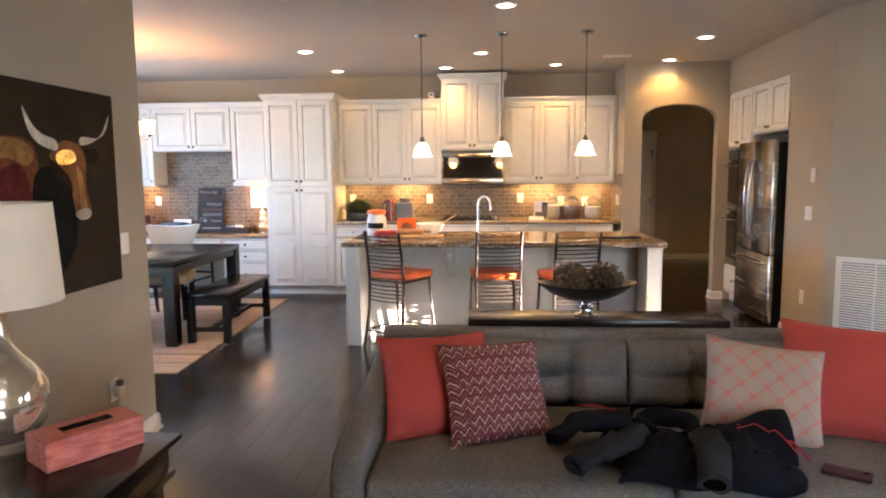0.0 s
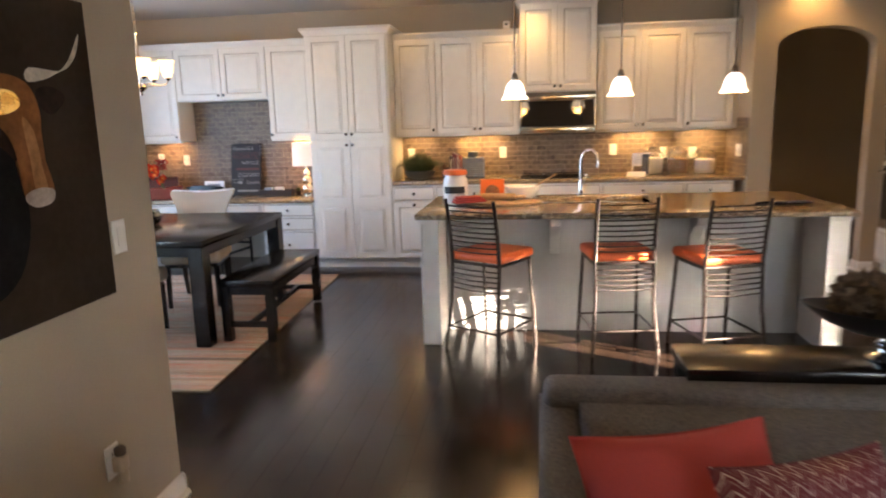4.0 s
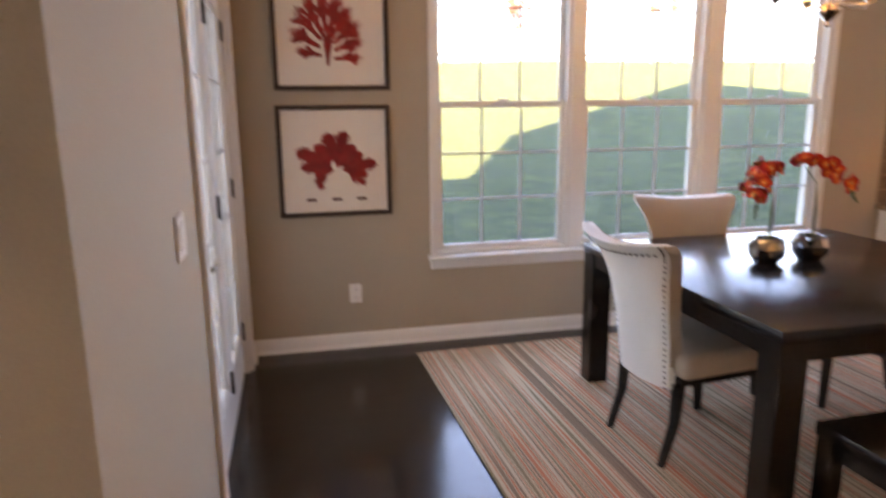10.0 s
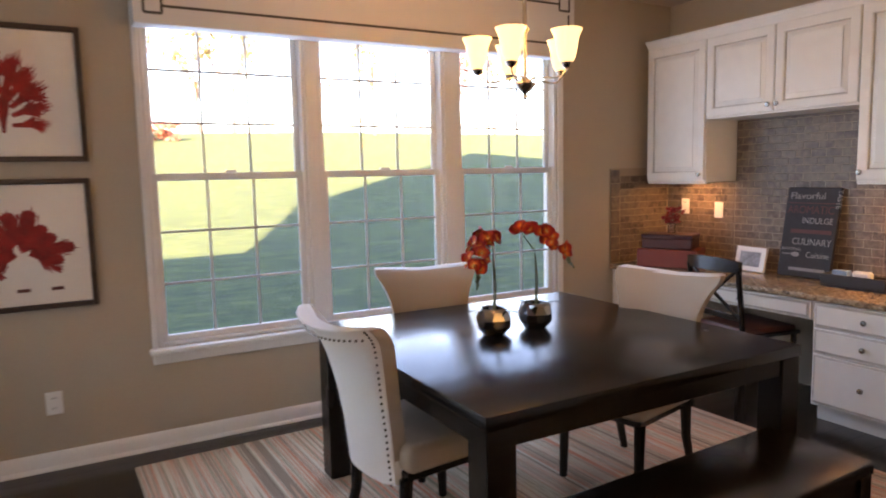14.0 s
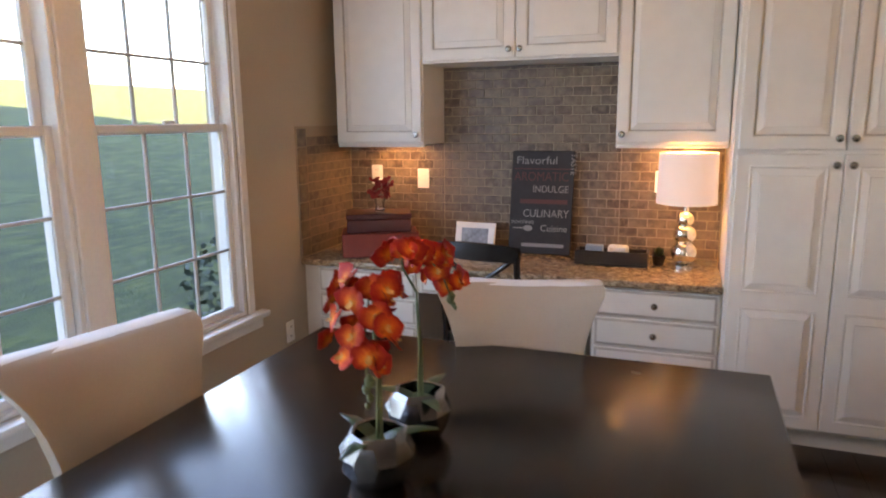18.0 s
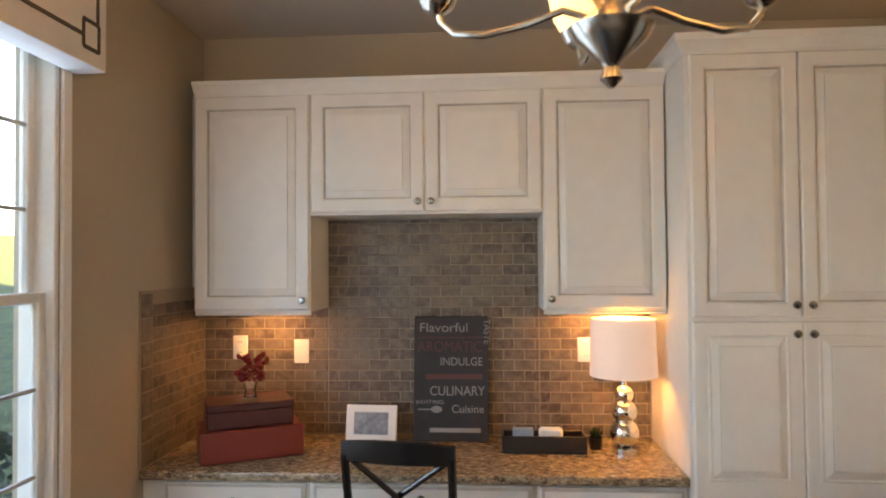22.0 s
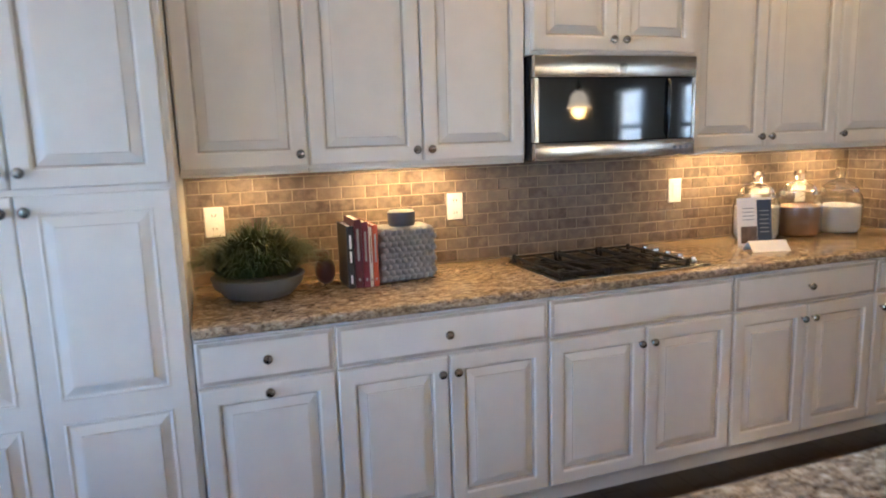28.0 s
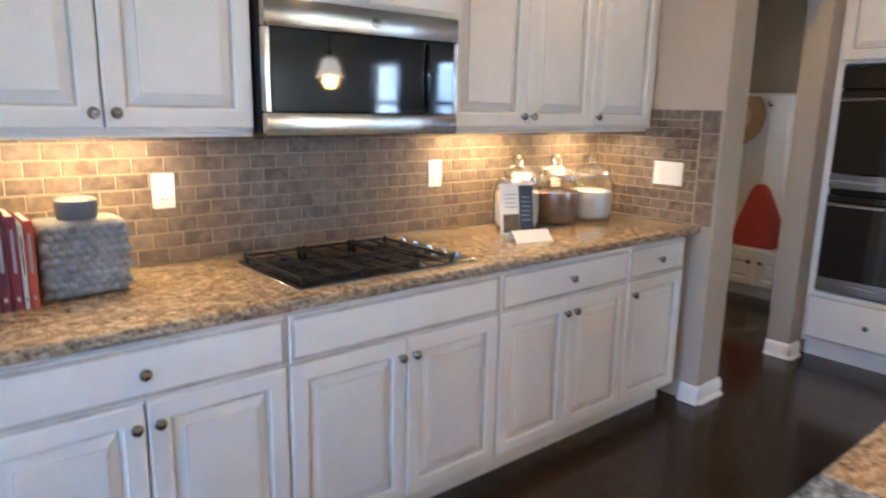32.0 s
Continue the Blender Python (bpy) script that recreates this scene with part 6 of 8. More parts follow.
lathe(bm, [(0.025, 0.0), (0.03, 0.005), (0.022, 0.03), (0.03, 0.07), (0.027, 0.07), (0.018, 0.03), (0.022, 0.01)], 16, cap1=False)
part("glass", bm, M_GLASS, e)
rng = random.Random(4)
bm = bmesh.new()
for k in range(30):
    p = Vector((rng.uniform(-0.06, 0.06), rng.uniform(-0.05, 0.05), 0.13 + rng.uniform(-0.045, 0.055)))
    for j in range(5):
        petal(bm, Matrix.Translation(p) @ Euler((rng.uniform(-1, 1), rng.uniform(-1, 1), rng.uniform(0, 6.3))).to_matrix().to_4x4(), 0.026, 0.011, 0.4)
part("flower_bunch", bm, plain("dark_red_petal", (0.22, 0.012, 0.016), 0.6, var=0.3, bump=0.0), e, "dark red petals")
e = thing("photo_frame", "small white photo frame on the desk", "frame", pose(-4.185, 8.40, ZD + 0.001, -12, 0, -4))
quick("border", M_WHITE, e, [(-0.122, 0.122, -0.01, 0.01, 0.0, 0.17)], 0.004)
quick("photo", plain("grey_photo", (0.22, 0.24, 0.27), 0.4, var=0.8, big=14, bump=0.0), e, [(-0.082, 0.082, -0.0115, -0.0098, 0.034, 0.136)], 0)
e = thing("sign_board", "black chalkboard-style kitchen sign leaning on the tiles", "sign", pose(-3.81, 8.43, ZD + 0.001, -10, 0, 0))
SH, SWD = 0.585, 0.177
quick("board", M_SLATE, e, [(-SWD, SWD, -0.012, 0.012, 0.0, SH)], 0.003)


def words(parent, text, x, z, size, mat, turn=0.0, width=None):
    cu = bpy.data.curves.new("lettering", "FONT")
    cu.body, cu.size, cu.align_x, cu.extrude = text, size, "CENTER", 0.0006
    tmp = bpy.data.objects.new("lettering", cu)
    me = bpy.data.meshes.new_from_object(tmp)
    bpy.data.objects.remove(tmp)
    me.materials.append(mat)
    w = max((v.co.x for v in me.vertices), default=1) - min((v.co.x for v in me.vertices), default=0)
    k = width / w if width and w > 0 else 1.0
    ob = new("lettering", me)
    ob.parent = parent
    ob.matrix_basis = pose(x, -0.0135, z, 90, 0, 0) @ pose(0, 0, 0, 0, 0, turn) @ Matrix.Diagonal((k, 1, 1, 1))
    return ob


words(e, "Flavorful", -0.035, SH - 0.075, 0.062, M_CHALK, 0, 0.23)
words(e, "TASTE", SWD - 0.018, SH - 0.075, 0.045, M_CHALK, -90, 0.12)
words(e, "AROMATIC", -0.005, SH - 0.170, 0.072, M_CHALKRED, 0, 0.31)
words(e, "INDULGE", 0.05, SH - 0.235, 0.055, M_CHALK, 0, 0.20)
words(e, "CULINARY", 0.03, SH - 0.375, 0.062, M_CHALK, 0, 0.26)
words(e, "INVITING", -0.10, SH - 0.415, 0.026, M_CHALK, 0, 0.13)
words(e, "Cuisine", 0.08, SH - 0.455, 0.052, M_CHALK, 0, 0.15)
for q in ((-0.12, 0.15, -0.0135, -0.0122, SH - 0.30, SH - 0.275), (-0.16, 0.16, -0.0135, -0.0122, SH - 0.105, SH - 0.100)):
    quick("lettering_bar", M_CHALKRED, e, [q], 0)
quick("lettering_bar", M_CHALK, e, [(-0.10, 0.14, -0.0135, -0.0122, SH - 0.545, SH - 0.525)], 0)
bm = bmesh.new()
bx(bm, -0.155, -0.09, -0.0135, -0.0122, SH - 0.443, SH - 0.437, b=0)
lathe(bm, [(0.018, -0.0005), (0.018, 0.0005)], 14)
for v in bm.verts:
    if abs(v.co.y) < 0.02 and v.co.z < 0.1:
        v.co = Vector((-0.068 + v.co.x * 1.5, -0.0128 + v.co.z, SH - 0.44 + v.co.y * 0.9))
part("spoon_drawing", bm, M_CHALK, e)
e = thing("letter_tray", "shallow dark wooden tray holding cards", "tray", pose(-3.39, 8.29, ZD + 0.001))
quick("tray_base", M_DKBOX, e, [(-0.185, 0.185, -0.06, 0.06, 0.0, 0.012)], 0.002)
quick("tray_side", M_DKBOX, e, [(-0.185, 0.185, -0.06, -0.05, 0.012, 0.075), (-0.185, 0.185, 0.05, 0.06, 0.012, 0.075), (-0.185, -0.175, -0.05, 0.05, 0.012, 0.075), (0.175, 0.185, -0.05, 0.05, 0.012, 0.075)], 0.002)
quick("stack", M_PAPER, thing("note_pad", "thick white note pad standing in the tray", "note pad", pose(-3.36, 8.29, ZD + 0.014)), [(-0.05, 0.055, -0.03, 0.02, 0.0, 0.09)], 0.012)
quick("stack", plain("blue_card", (0.25, 0.36, 0.48), 0.7), thing("note_pad", "pale blue note pad standing in the tray", "note pad", pose(-3.48, 8.29, ZD + 0.014)), [(-0.045, 0.045, -0.03, 0.02, 0.0, 0.085)], 0.003)
e = thing("succulent_pot", "small dark pot with a green succulent", "plant", pose(-3.155, 8.33, ZD + 0.001))
bm = bmesh.new()
lathe(bm, [(0.025, 0), (0.034, 0.05), (0.03, 0.05), (0.024, 0.03)], 14, cap1=False)
part("pot", bm, M_DKBOX, e)
bm = bmesh.new()
for k in range(26):
    petal(bm, Matrix.Translation((0, 0, 0.045)) @ Matrix.Rotation(k * 2.4, 4, "Z") @ Matrix.Rotation(0.3 + 0.04 * k, 4, "X"), 0.045, 0.010, 0.5)
part("leaves", bm, M_GREENP, e)
# mercury glass desk lamp
dl = thing("table_lamp", "desk lamp with stacked mercury-glass balls and a white drum shade, lit", "lamp", pose(-3.035, 8.29, ZD + 0.001))
bm = bmesh.new()
prof = [(0.052, 0.0), (0.052, 0.018), (0.03, 0.024)]
for zc, r in ((0.082, 0.064), (0.175, 0.056), (0.250, 0.042)):
    for i in range(9):
        a = -math.pi / 2 * 0.86 + math.pi * 0.86 * i / 8
        prof.append((r * math.cos(a), zc + r * math.sin(a)))
prof += [(0.014, 0.285), (0.012, 0.33)]
lathe(bm, prof, 24)
part("base", bm, plain("mercury_glass", (0.72, 0.68, 0.60), 0.10, 1.0, var=0.25, big=40, bump=0.1), dl, "stacked mirrored glass balls")
bm = bmesh.new()
sp = [(0.146, 0.332), (0.140, 0.585)]
lathe(bm, sp + [(r - 0.002, z) for r, z in sp[::-1]], 32, cap0=False, cap1=False)
part("shade", bm, M_SHADELIT, dl, "white drum shade", smooth=30)
bulb("desk_lamp_bulb", (-3.035, 8.29, ZD + 0.46), 0.27, WARM, 0.03)

# ---- on the kitchen counter ----
ZK = 0.9145
e = thing("grass_planter", "low grey bowl with tufted green grass", "plant", pose(-1.765, 8.25, ZK) @ Matrix.Diagonal((1.06, 1.0, 1.2, 1)))
bm = bmesh.new()
lathe(bm, [(0.07, 0.0), (0.11, 0.010), (0.148, 0.045), (0.158, 0.070), (0.150, 0.073), (0.135, 0.05), (0.09, 0.035)], 28)
part("bowl", bm, M_BOWLGREY, e)
rng = random.Random(7)
for tuft in range(7):
    bm = bmesh.new()
    for k in range(260):
        a = rng.uniform(0, 6.283) if tuft == 6 else tuft * 1.047 + rng.uniform(-0.6, 0.6)
        r = rng.uniform(0.0, 0.05) if tuft == 6 else rng.uniform(0.03, 0.125)
        p = Vector((r * math.cos(a), r * math.sin(a) * 0.8, 0.075))
        d = Vector((math.cos(a + rng.uniform(-0.7, 0.7)), math.sin(a + rng.uniform(-0.7, 0.7)) * 0.8, 0)).normalized()
        droop = min(1.0, r / 0.115) * rng.uniform(0.5, 1.2)
        reach, rise = rng.uniform(0.03, 0.07) + 0.105 * droop, rng.uniform(0.13, 0.185) * (1.0 - 0.42 * droop)
        side = Vector((-d.y, d.x, 0)) * 0.0033
        vs = []
        for f in (0.0, 0.4, 0.75, 1.0):
            c = p + d * reach * f + Vector((0, 0, rise * (2.0 * f - (1.0 + 0.65 * droop) * f * f)))
            vs.append([bm.verts.new(c - side * (1 - 0.85 * f)), bm.verts.new(c + side * (1 - 0.85 * f))])
        for u, v in zip(vs, vs[1:]):
            bm.faces.new((u[0], u[1], v[1], v[0]))
    part("grass_tuft", bm, M_GREENP, e, smooth=0)
e = thing("quail_figurine", "small dark brown bird-shaped figurine", "figurine", pose(-1.505, 8.36, ZK))
bm = bmesh.new()
bmesh.ops.create_uvsphere(bm, u_segments=16, v_segments=10, radius=0.05, matrix=Matrix.Translation((0, 0, 0.055)) @ Matrix.Diagonal((0.8, 0.9, 1.1, 1)))
bmesh.ops.create_uvsphere(bm, u_segments=12, v_segments=8, radius=0.028, matrix=Matrix.Translation((-0.01, -0.01, 0.115)))
part("body", bm, M_BROWNB, e)
xb = -1.440
for i, (col, th, h, lab, band) in enumerate((((0.016, 0.016, 0.018), 0.026, 0.238, "black and white", M_PAPER), ((0.085, 0.012, 0.020), 0.029, 0.262, "dark maroon", M_CHALK), ((0.15, 0.016, 0.028), 0.025, 0.250, "maroon", M_CHALK), ((0.60, 0.55, 0.46), 0.011, 0.228, "slim cream", M_CHALKRED), ((0.36, 0.06, 0.022), 0.022, 0.236, "rust orange", M_CHALK))):
    e = thing("cookbook", f"upright {lab} cookbook on the counter", "book", pose(xb, 8.32, ZK), "cookbooks on the counter")
    quick("cover", plain(f"book_cloth_{i}", col, 0.4, bump=0.05), e, [(0, 0.003, -0.095, 0.095, 0, h), (th - 0.003, th, -0.095, 0.095, 0, h), (0.003, th - 0.003, -0.095, -0.091, 0, h)], 0.001)
    quick("pages", M_PAPER, e, [(0.0035, th - 0.0035, -0.0905, 0.09, 0.004, h - 0.004)], 0)
    for z0, z1 in ((0.08, 0.22), (0.42, 0.60), (0.64, 0.86)) if i == 0 else ((0.10, 0.14), (0.40, 0.86)):
        quick("spine_lettering", band, e, [(th * 0.35, th * 0.65, -0.0958, -0.0952, h * z0, h * z1)], 0)
    xb += th + 0.0015
jr = thing("stoneware_jar", "square grey stoneware jar with a pebbled weave and a lid", "jar", pose(-1.195, 8.335, ZK, 0, 0, 3))
bm = bmesh.new()
bx(bm, -0.115, 0.115, -0.075, 0.075, 0.0, 0.215, b=0.02, seg=3)
part("body", bm, M_STONEJAR, jr)
bm = bmesh.new()
for i in range(9):
    for j in range(9):
        bmesh.ops.create_uvsphere(bm, u_segments=8, v_segments=5, radius=0.0155, matrix=Matrix.Translation((-0.1 + 0.025 * i + (0.0125 if j % 2 else 0) - 0.006, -0.071, 0.016 + 0.0225 * j)) @ Matrix.Rotation(0.5 if j % 2 else -0.5, 4, "Y") @ Matrix.Diagonal((1.05, 0.6, 0.75, 1)))
part("pebble_weave", bm, M_STONEJAR, jr, "raised pebble weave")
bm = bmesh.new()
lathe(bm, [(0.052, 0.2155), (0.055, 0.23), (0.055, 0.268), (0.045, 0.275)], 18)
part("lid", bm, plain("slate_lid", (0.10, 0.11, 0.125), 0.5), jr, "dark grey lid")


def glass_jar(x, y, fill, level, label, seed):
    e = thing("glass_jar", label, "jar", pose(x, y, ZK) @ Matrix.Diagonal((1.13, 1.13, 1.08, 1)), "glass jars on the counter")
    bm = bmesh.new()
    prof = [(0.085, 0.0), (0.094, 0.006), (0.097, 0.03), (0.097, 0.15), (0.090, 0.18), (0.074, 0.20), (0.074, 0.212)]
    lathe(bm, prof + [(r - 0.004, max(z, 0.006)) for r, z in prof[::-1]], 28, cap0=False, cap1=False)
    lathe(bm, [(0.085, 0.0), (0.081, 0.006)], 28)
    part("glass", bm, M_GLASS, e)
    bm = bmesh.new()
    lathe(bm, [(0.080, 0.008), (0.0915, 0.03), (0.0915, level), (0.06, level + 0.008), (0.002, level + 0.004)], 28)
    part("contents", bm, fill, e)
    bm = bmesh.new()
    lathe(bm, [(0.078, 0.2125), (0.08, 0.195), (0.06, 0.240), (0.03, 0.252), (0.014, 0.262), (0.018, 0.275), (0.026, 0.290), (0.022, 0.306), (0.004, 0.312)], 24)
    part("lid", bm, M_GLASS, e, "domed glass lid with a knob")


M_FLOUR, M_OATS, M_RICE = plain("flour", (0.78, 0.75, 0.68), 0.9), plain("brown_sugar", (0.30, 0.17, 0.085), 0.9, fine=200, bump=0.4), plain("rice", (0.70, 0.64, 0.52), 0.9, fine=260, bump=0.5)
glass_jar(0.675, 8.41, M_FLOUR, 0.15, "clear glass jar of white flour with a glass lid", 1)
glass_jar(0.925, 8.39, M_OATS, 0.14, "clear glass jar of brown sugar with a glass lid", 2)
glass_jar(1.185, 8.375, M_RICE, 0.13, "clear glass jar of pale rice with a glass lid", 3)
e = thing("leaflet_stand", "white and navy printed leaflet standing on the counter", "leaflet", pose(0.525, 8.255, ZK, -8, 0, -14))
quick("sheet", M_PAPER, e, [(-0.085, 0.085, -0.002, 0.002, 0.0, 0.225)], 0)
quick("navy_panel", plain("navy_print", (0.02, 0.032, 0.065), 0.5), e, [(0.012, 0.084, -0.0035, -0.0022, 0.005, 0.215)], 0)
quick("photo", plain("brown_photo", (0.10, 0.07, 0.05), 0.5, var=0.8, big=25), e, [(-0.07, 0.01, -0.0035, -0.0022, 0.01, 0.09)], 0)
quick("text_bar", plain("grey_print", (0.30, 0.32, 0.34), 0.7), e, [(-0.06, 0.0, -0.0033, -0.0022, 0.12 + 0.018 * k, 0.124 + 0.018 * k) for k in range(4)] + [(0.025, 0.07, -0.0045, -0.0034, 0.06 + 0.02 * k, 0.064 + 0.02 * k) for k in range(6)], 0)
e = thing("tent_card", "small white folded card lying on the granite", "card", pose(0.47, 8.13, ZK, 0, 0, -14))
bm = bmesh.new()
ring_loft(bm, [[(x, -0.045, 0.0), (x, 0.0, 0.045), (x, 0.045, 0.0), (x, 0.044, 0.0), (x, 0.0, 0.0435), (x, -0.044, 0.0)] for x in (-0.09, 0.09)], True, True)
part("folded_sheet", bm, M_PAPER, e, smooth=0)

# ---- on the island ----
ZI = IZ + 0.0006
e = thing("canister", "white ceramic canister with an orange lid and a black label", "canister", pose(-1.13, 6.0, ZI))
bm = bmesh.new()
lathe(bm, [(0.082, 0.0), (0.09, 0.006), (0.092, 0.15), (0.085, 0.185), (0.074, 0.20), (0.074, 0.212)], 28)
part("body", bm, M_CERAMIC, e)
bm = bmesh.new()
lathe(bm, [(0.076, 0.2125), (0.088, 0.216), (0.088, 0.240), (0.08, 0.25), (0.02, 0.256)], 28)
part("lid", bm, M_ORLID, e, "orange lid")
bm = bmesh.new()
ring_loft(bm, [[(0.0945 * math.cos(a), 0.0945 * math.sin(a), z), (0.0925 * math.cos(a), 0.0925 * math.sin(a), z), (0.0925 * math.cos(a), 0.0925 * math.sin(a), z + 0.05), (0.0945 * math.cos(a), 0.0945 * math.sin(a), z + 0.05)] for z in (0.085,) for a in [radians(-140 + 10 * i) for i in range(11)]])
part("label", bm, M_SLATE, e, "black label")
e = thing("cutting_board", "oval light wood cutting board", "board", pose(-0.80, 6.02, ZI, 0, 0, -4))
bm = bmesh.new()
ring_loft(bm, [[(0.30 * math.cos(a) * k, 0.17 * math.sin(a) * k, z) for a in [2 * math.pi * i / 28 for i in range(28)]] for k, z in ((0.98, 0.0), (1, 0.005), (1, 0.014), (0.98, 0.018))])
part("board", bm, M_WOODLT, e)
e = thing("folded_napkin", "crumpled coral-red cloth napkin on the board", "napkin", pose(-1.02, 5.90, ZI + 0.019, 0, 0, 20))
bm = bmesh.new()
rng = random.Random(5)
for k in range(3):
    bx(bm, -0.12 + 0.01 * k, 0.11 - 0.015 * k, -0.07 + 0.006 * k, 0.07 - 0.01 * k, 0.014 * k, 0.014 * k + 0.013, b=0.006, seg=2)
for v in bm.verts:
    v.co.z += 0.006 * math.sin(40 * v.co.x) * math.cos(35 * v.co.y) + 0.006
part("cloth", bm, M_CORAL, e)
e = thing("rolling_pin", "light wood rolling pin on the board", "rolling pin", pose(-0.82, 6.04, ZI + 0.019 + 0.026, 0, 90, -8))
bm = bmesh.new()
lathe(bm, [(0.008, -0.20), (0.013, -0.19), (0.013, -0.14), (0.009, -0.13), (0.026, -0.125), (0.026, 0.125), (0.009, 0.13), (0.013, 0.14), (0.013, 0.19), (0.008, 0.20)], 18)
part("roller", bm, M_WOODLT, e)
e = thing("cookbook", "orange cookbook with a photo cover, propped up", "book", pose(-0.872, 6.15, ZI, -14, 0, 2))
quick("cover", M_ORLID, e, [(-0.09, 0.09, -0.008, 0.008, 0.0, 0.165)], 0.002)
bm = bmesh.new()
lathe(bm, [(0.052, 0), (0.052, 0.001)], 20)
bmesh.ops.rotate(bm, verts=bm.verts, matrix=Matrix.Rotation(radians(90), 3, "X"))
part("cover_photo", bm, plain("cake_photo", (0.25, 0.12, 0.07), 0.5, var=0.7, big=30), e, m=pose(0.0, -0.0085, 0.07))
e = thing("mixing_bowl", "white ceramic mixing bowl with a wooden spoon", "bowl", pose(-0.645, 6.17, ZI))
bm = bmesh.new()
prof = [(0.055, 0.0), (0.06, 0.008), (0.10, 0.04), (0.13, 0.09), (0.138, 0.112)]
lathe(bm, prof + [(r - 0.006, z + 0.002) for r, z in prof[::-1]], 28, cap1=False)
part("bowl", bm, M_CERAMIC, e)
bm = bmesh.new()
tube(bm, [(0.0, 0.0, 0.02), (0.12, 0.03, 0.12), (0.25, 0.06, 0.19)], 0.007, 8)
part("spoon", bm, M_WOODLT, e, "wooden spoon")
e = thing("oven_mitt", "crumpled dark cloth lying on the island", "cloth", pose(1.02, 5.72, ZI, 0, 0, 8))
bm = bmesh.new()
rng = random.Random(9)
for k in range(5):
    tube(bm, [(-0.16 + 0.06 * k, rng.uniform(-0.05, 0.05), 0.012), (-0.10 + 0.06 * k, rng.uniform(-0.05, 0.05), 0.022), (-0.02 + 0.06 * k, rng.uniform(-0.05, 0.05), 0.012)], 0.022, 8, 0.014, flat=0.55)
for v in bm.verts:
    v.co.z = max(v.co.z, 0.0)
part("cloth", bm, M_NAVY, e)

# ---- living room: sofa ----
sf = thing("sofa", "grey tweed three-seat sofa with buttoned back cushions", "sofa", pose(0.565, -0.15, 0.02))
SL = 1.125
bm = bmesh.new()
bx(bm, -SL + 0.10, SL - 0.10, 2.12, 3.08, 0.14, 0.30, b=0.02, seg=3)
part("base", bm, M_SOFA, sf)
bm = bmesh.new()
bx(bm, -SL + 0.01, SL - 0.01, 3.05, 3.20, 0.14, 0.745, b=0.035, seg=4)
part("back_frame", bm, M_SOFA, sf)
for s in (-1, 1):
    bm = bmesh.new()
    th = 0.105
    xo, xi = s * SL, s * (SL - th)
    prof = [(2.06, 0.13), (2.06, 0.50), (2.10, 0.545), (2.35, 0.575), (2.8, 0.645), (3.1, 0.705), (3.16, 0.69), (3.16, 0.13)]
    rings = [[(x, y + (0.012 if k in (0, 3) else 0) * (1 if i < 3 else 0), z - (0.012 if k in (0, 3) and 0 < i < 6 else 0)) for i, (y, z) in enumerate(prof)] for k, x in enumerate((xo, xo - s * 0.014, xi + s * 0.014, xi))]
    ring_loft(bm, rings)
    part("arm", bm, M_SOFA, sf, smooth=50)
for s in (-1, 1):
    xa, xb = sorted((s * 0.004, s * (SL - 0.108)))
    bm = bmesh.new()
    bx(bm, xa, xb, 2.08, 2.86, 0.302, 0.465, b=0.035, seg=4)
    bmesh.ops.subdivide_edges(bm, edges=[e for e in bm.edges if e.calc_length() > 0.3], cuts=5, use_grid_fill=True)
    for v in bm.verts:
        u, w = (v.co.x - xa) / (xb - xa), (v.co.y - 2.08) / 0.78
        if v.co.z > 0.44:
            v.co.z += 0.018 * math.sin(math.pi * max(0, min(1, u))) * math.sin(math.pi * max(0, min(1, w)))
    part("seat_cushion", bm, M_SOFA, sf)
    bm = bmesh.new()
    nx, nz = 64, 20
    W = xb - xa
    tufts = [(0.25, 0.52), (0.5, 0.52), (0.75, 0.52)]
    def depth(u, w):
        edge = min(1, 5 * min(u, 1 - u)) ** 0.5 * min(1, 5 * min(w, 1 - w)) ** 0.5
        d = 0.17 * (0.42 + 0.58 * edge)
        for tu, tw in tufts:
            d -= 0.035 * math.exp(-((u - tu) ** 2 * 110 + (w - tw) ** 2 * 60)) + 0.020 * math.exp(-((u - tu) ** 2) * 3500)
            d -= 0.030 * math.exp(-((u - tu) ** 2 * 700)) * (1 if w < 0.95 else 0.3)
        d -= 0.012 * math.exp(-((w - 0.52) ** 2 * 900))
        return d
    grid = [[bm.verts.new((xa + W * i / nx, 3.03 - 0.035 * (1 - j / nz) * 2 - depth(i / nx, j / nz), 0.46 + 0.252 * j / nz)) for i in range(nx + 1)] for j in range(nz + 1)]
    for j in range(nz):
        for i in range(nx):
            bm.faces.new((grid[j][i], grid[j][i + 1], grid[j + 1][i + 1], grid[j + 1][i]))
    back = [[bm.verts.new((xa + W * i / nx, 3.055, z)) for i in (0, nx)] for z in (0.46, 0.712)]
    bm.faces.new([grid[nz][i] for i in range(nx + 1)] + [back[1][1], back[1][0]])
    bm.faces.new([grid[0][i] for i in range(nx, -1, -1)] + [back[0][0], back[0][1]])
    bm.faces.new([grid[j][0] for j in range(nz + 1)] + [back[1][0], back[0][0]])
    bm.faces.new([grid[j][nx] for j in range(nz, -1, -1)] + [back[0][1], back[1][1]])
    cu = part("back_cushion", bm, M_SOFA, sf, smooth=70)
    for tu, tw in tufts:
        bm = bmesh.new()
        bmesh.ops.create_uvsphere(bm, u_segments=10, v_segments=6, radius=0.011, matrix=Matrix.Translation((xa + W * tu, 3.03 - 0.035 * (1 - tw) * 2 - depth(tu, tw), 0.46 + 0.252 * tw)))
        part("button", bm, M_SOFA, cu)
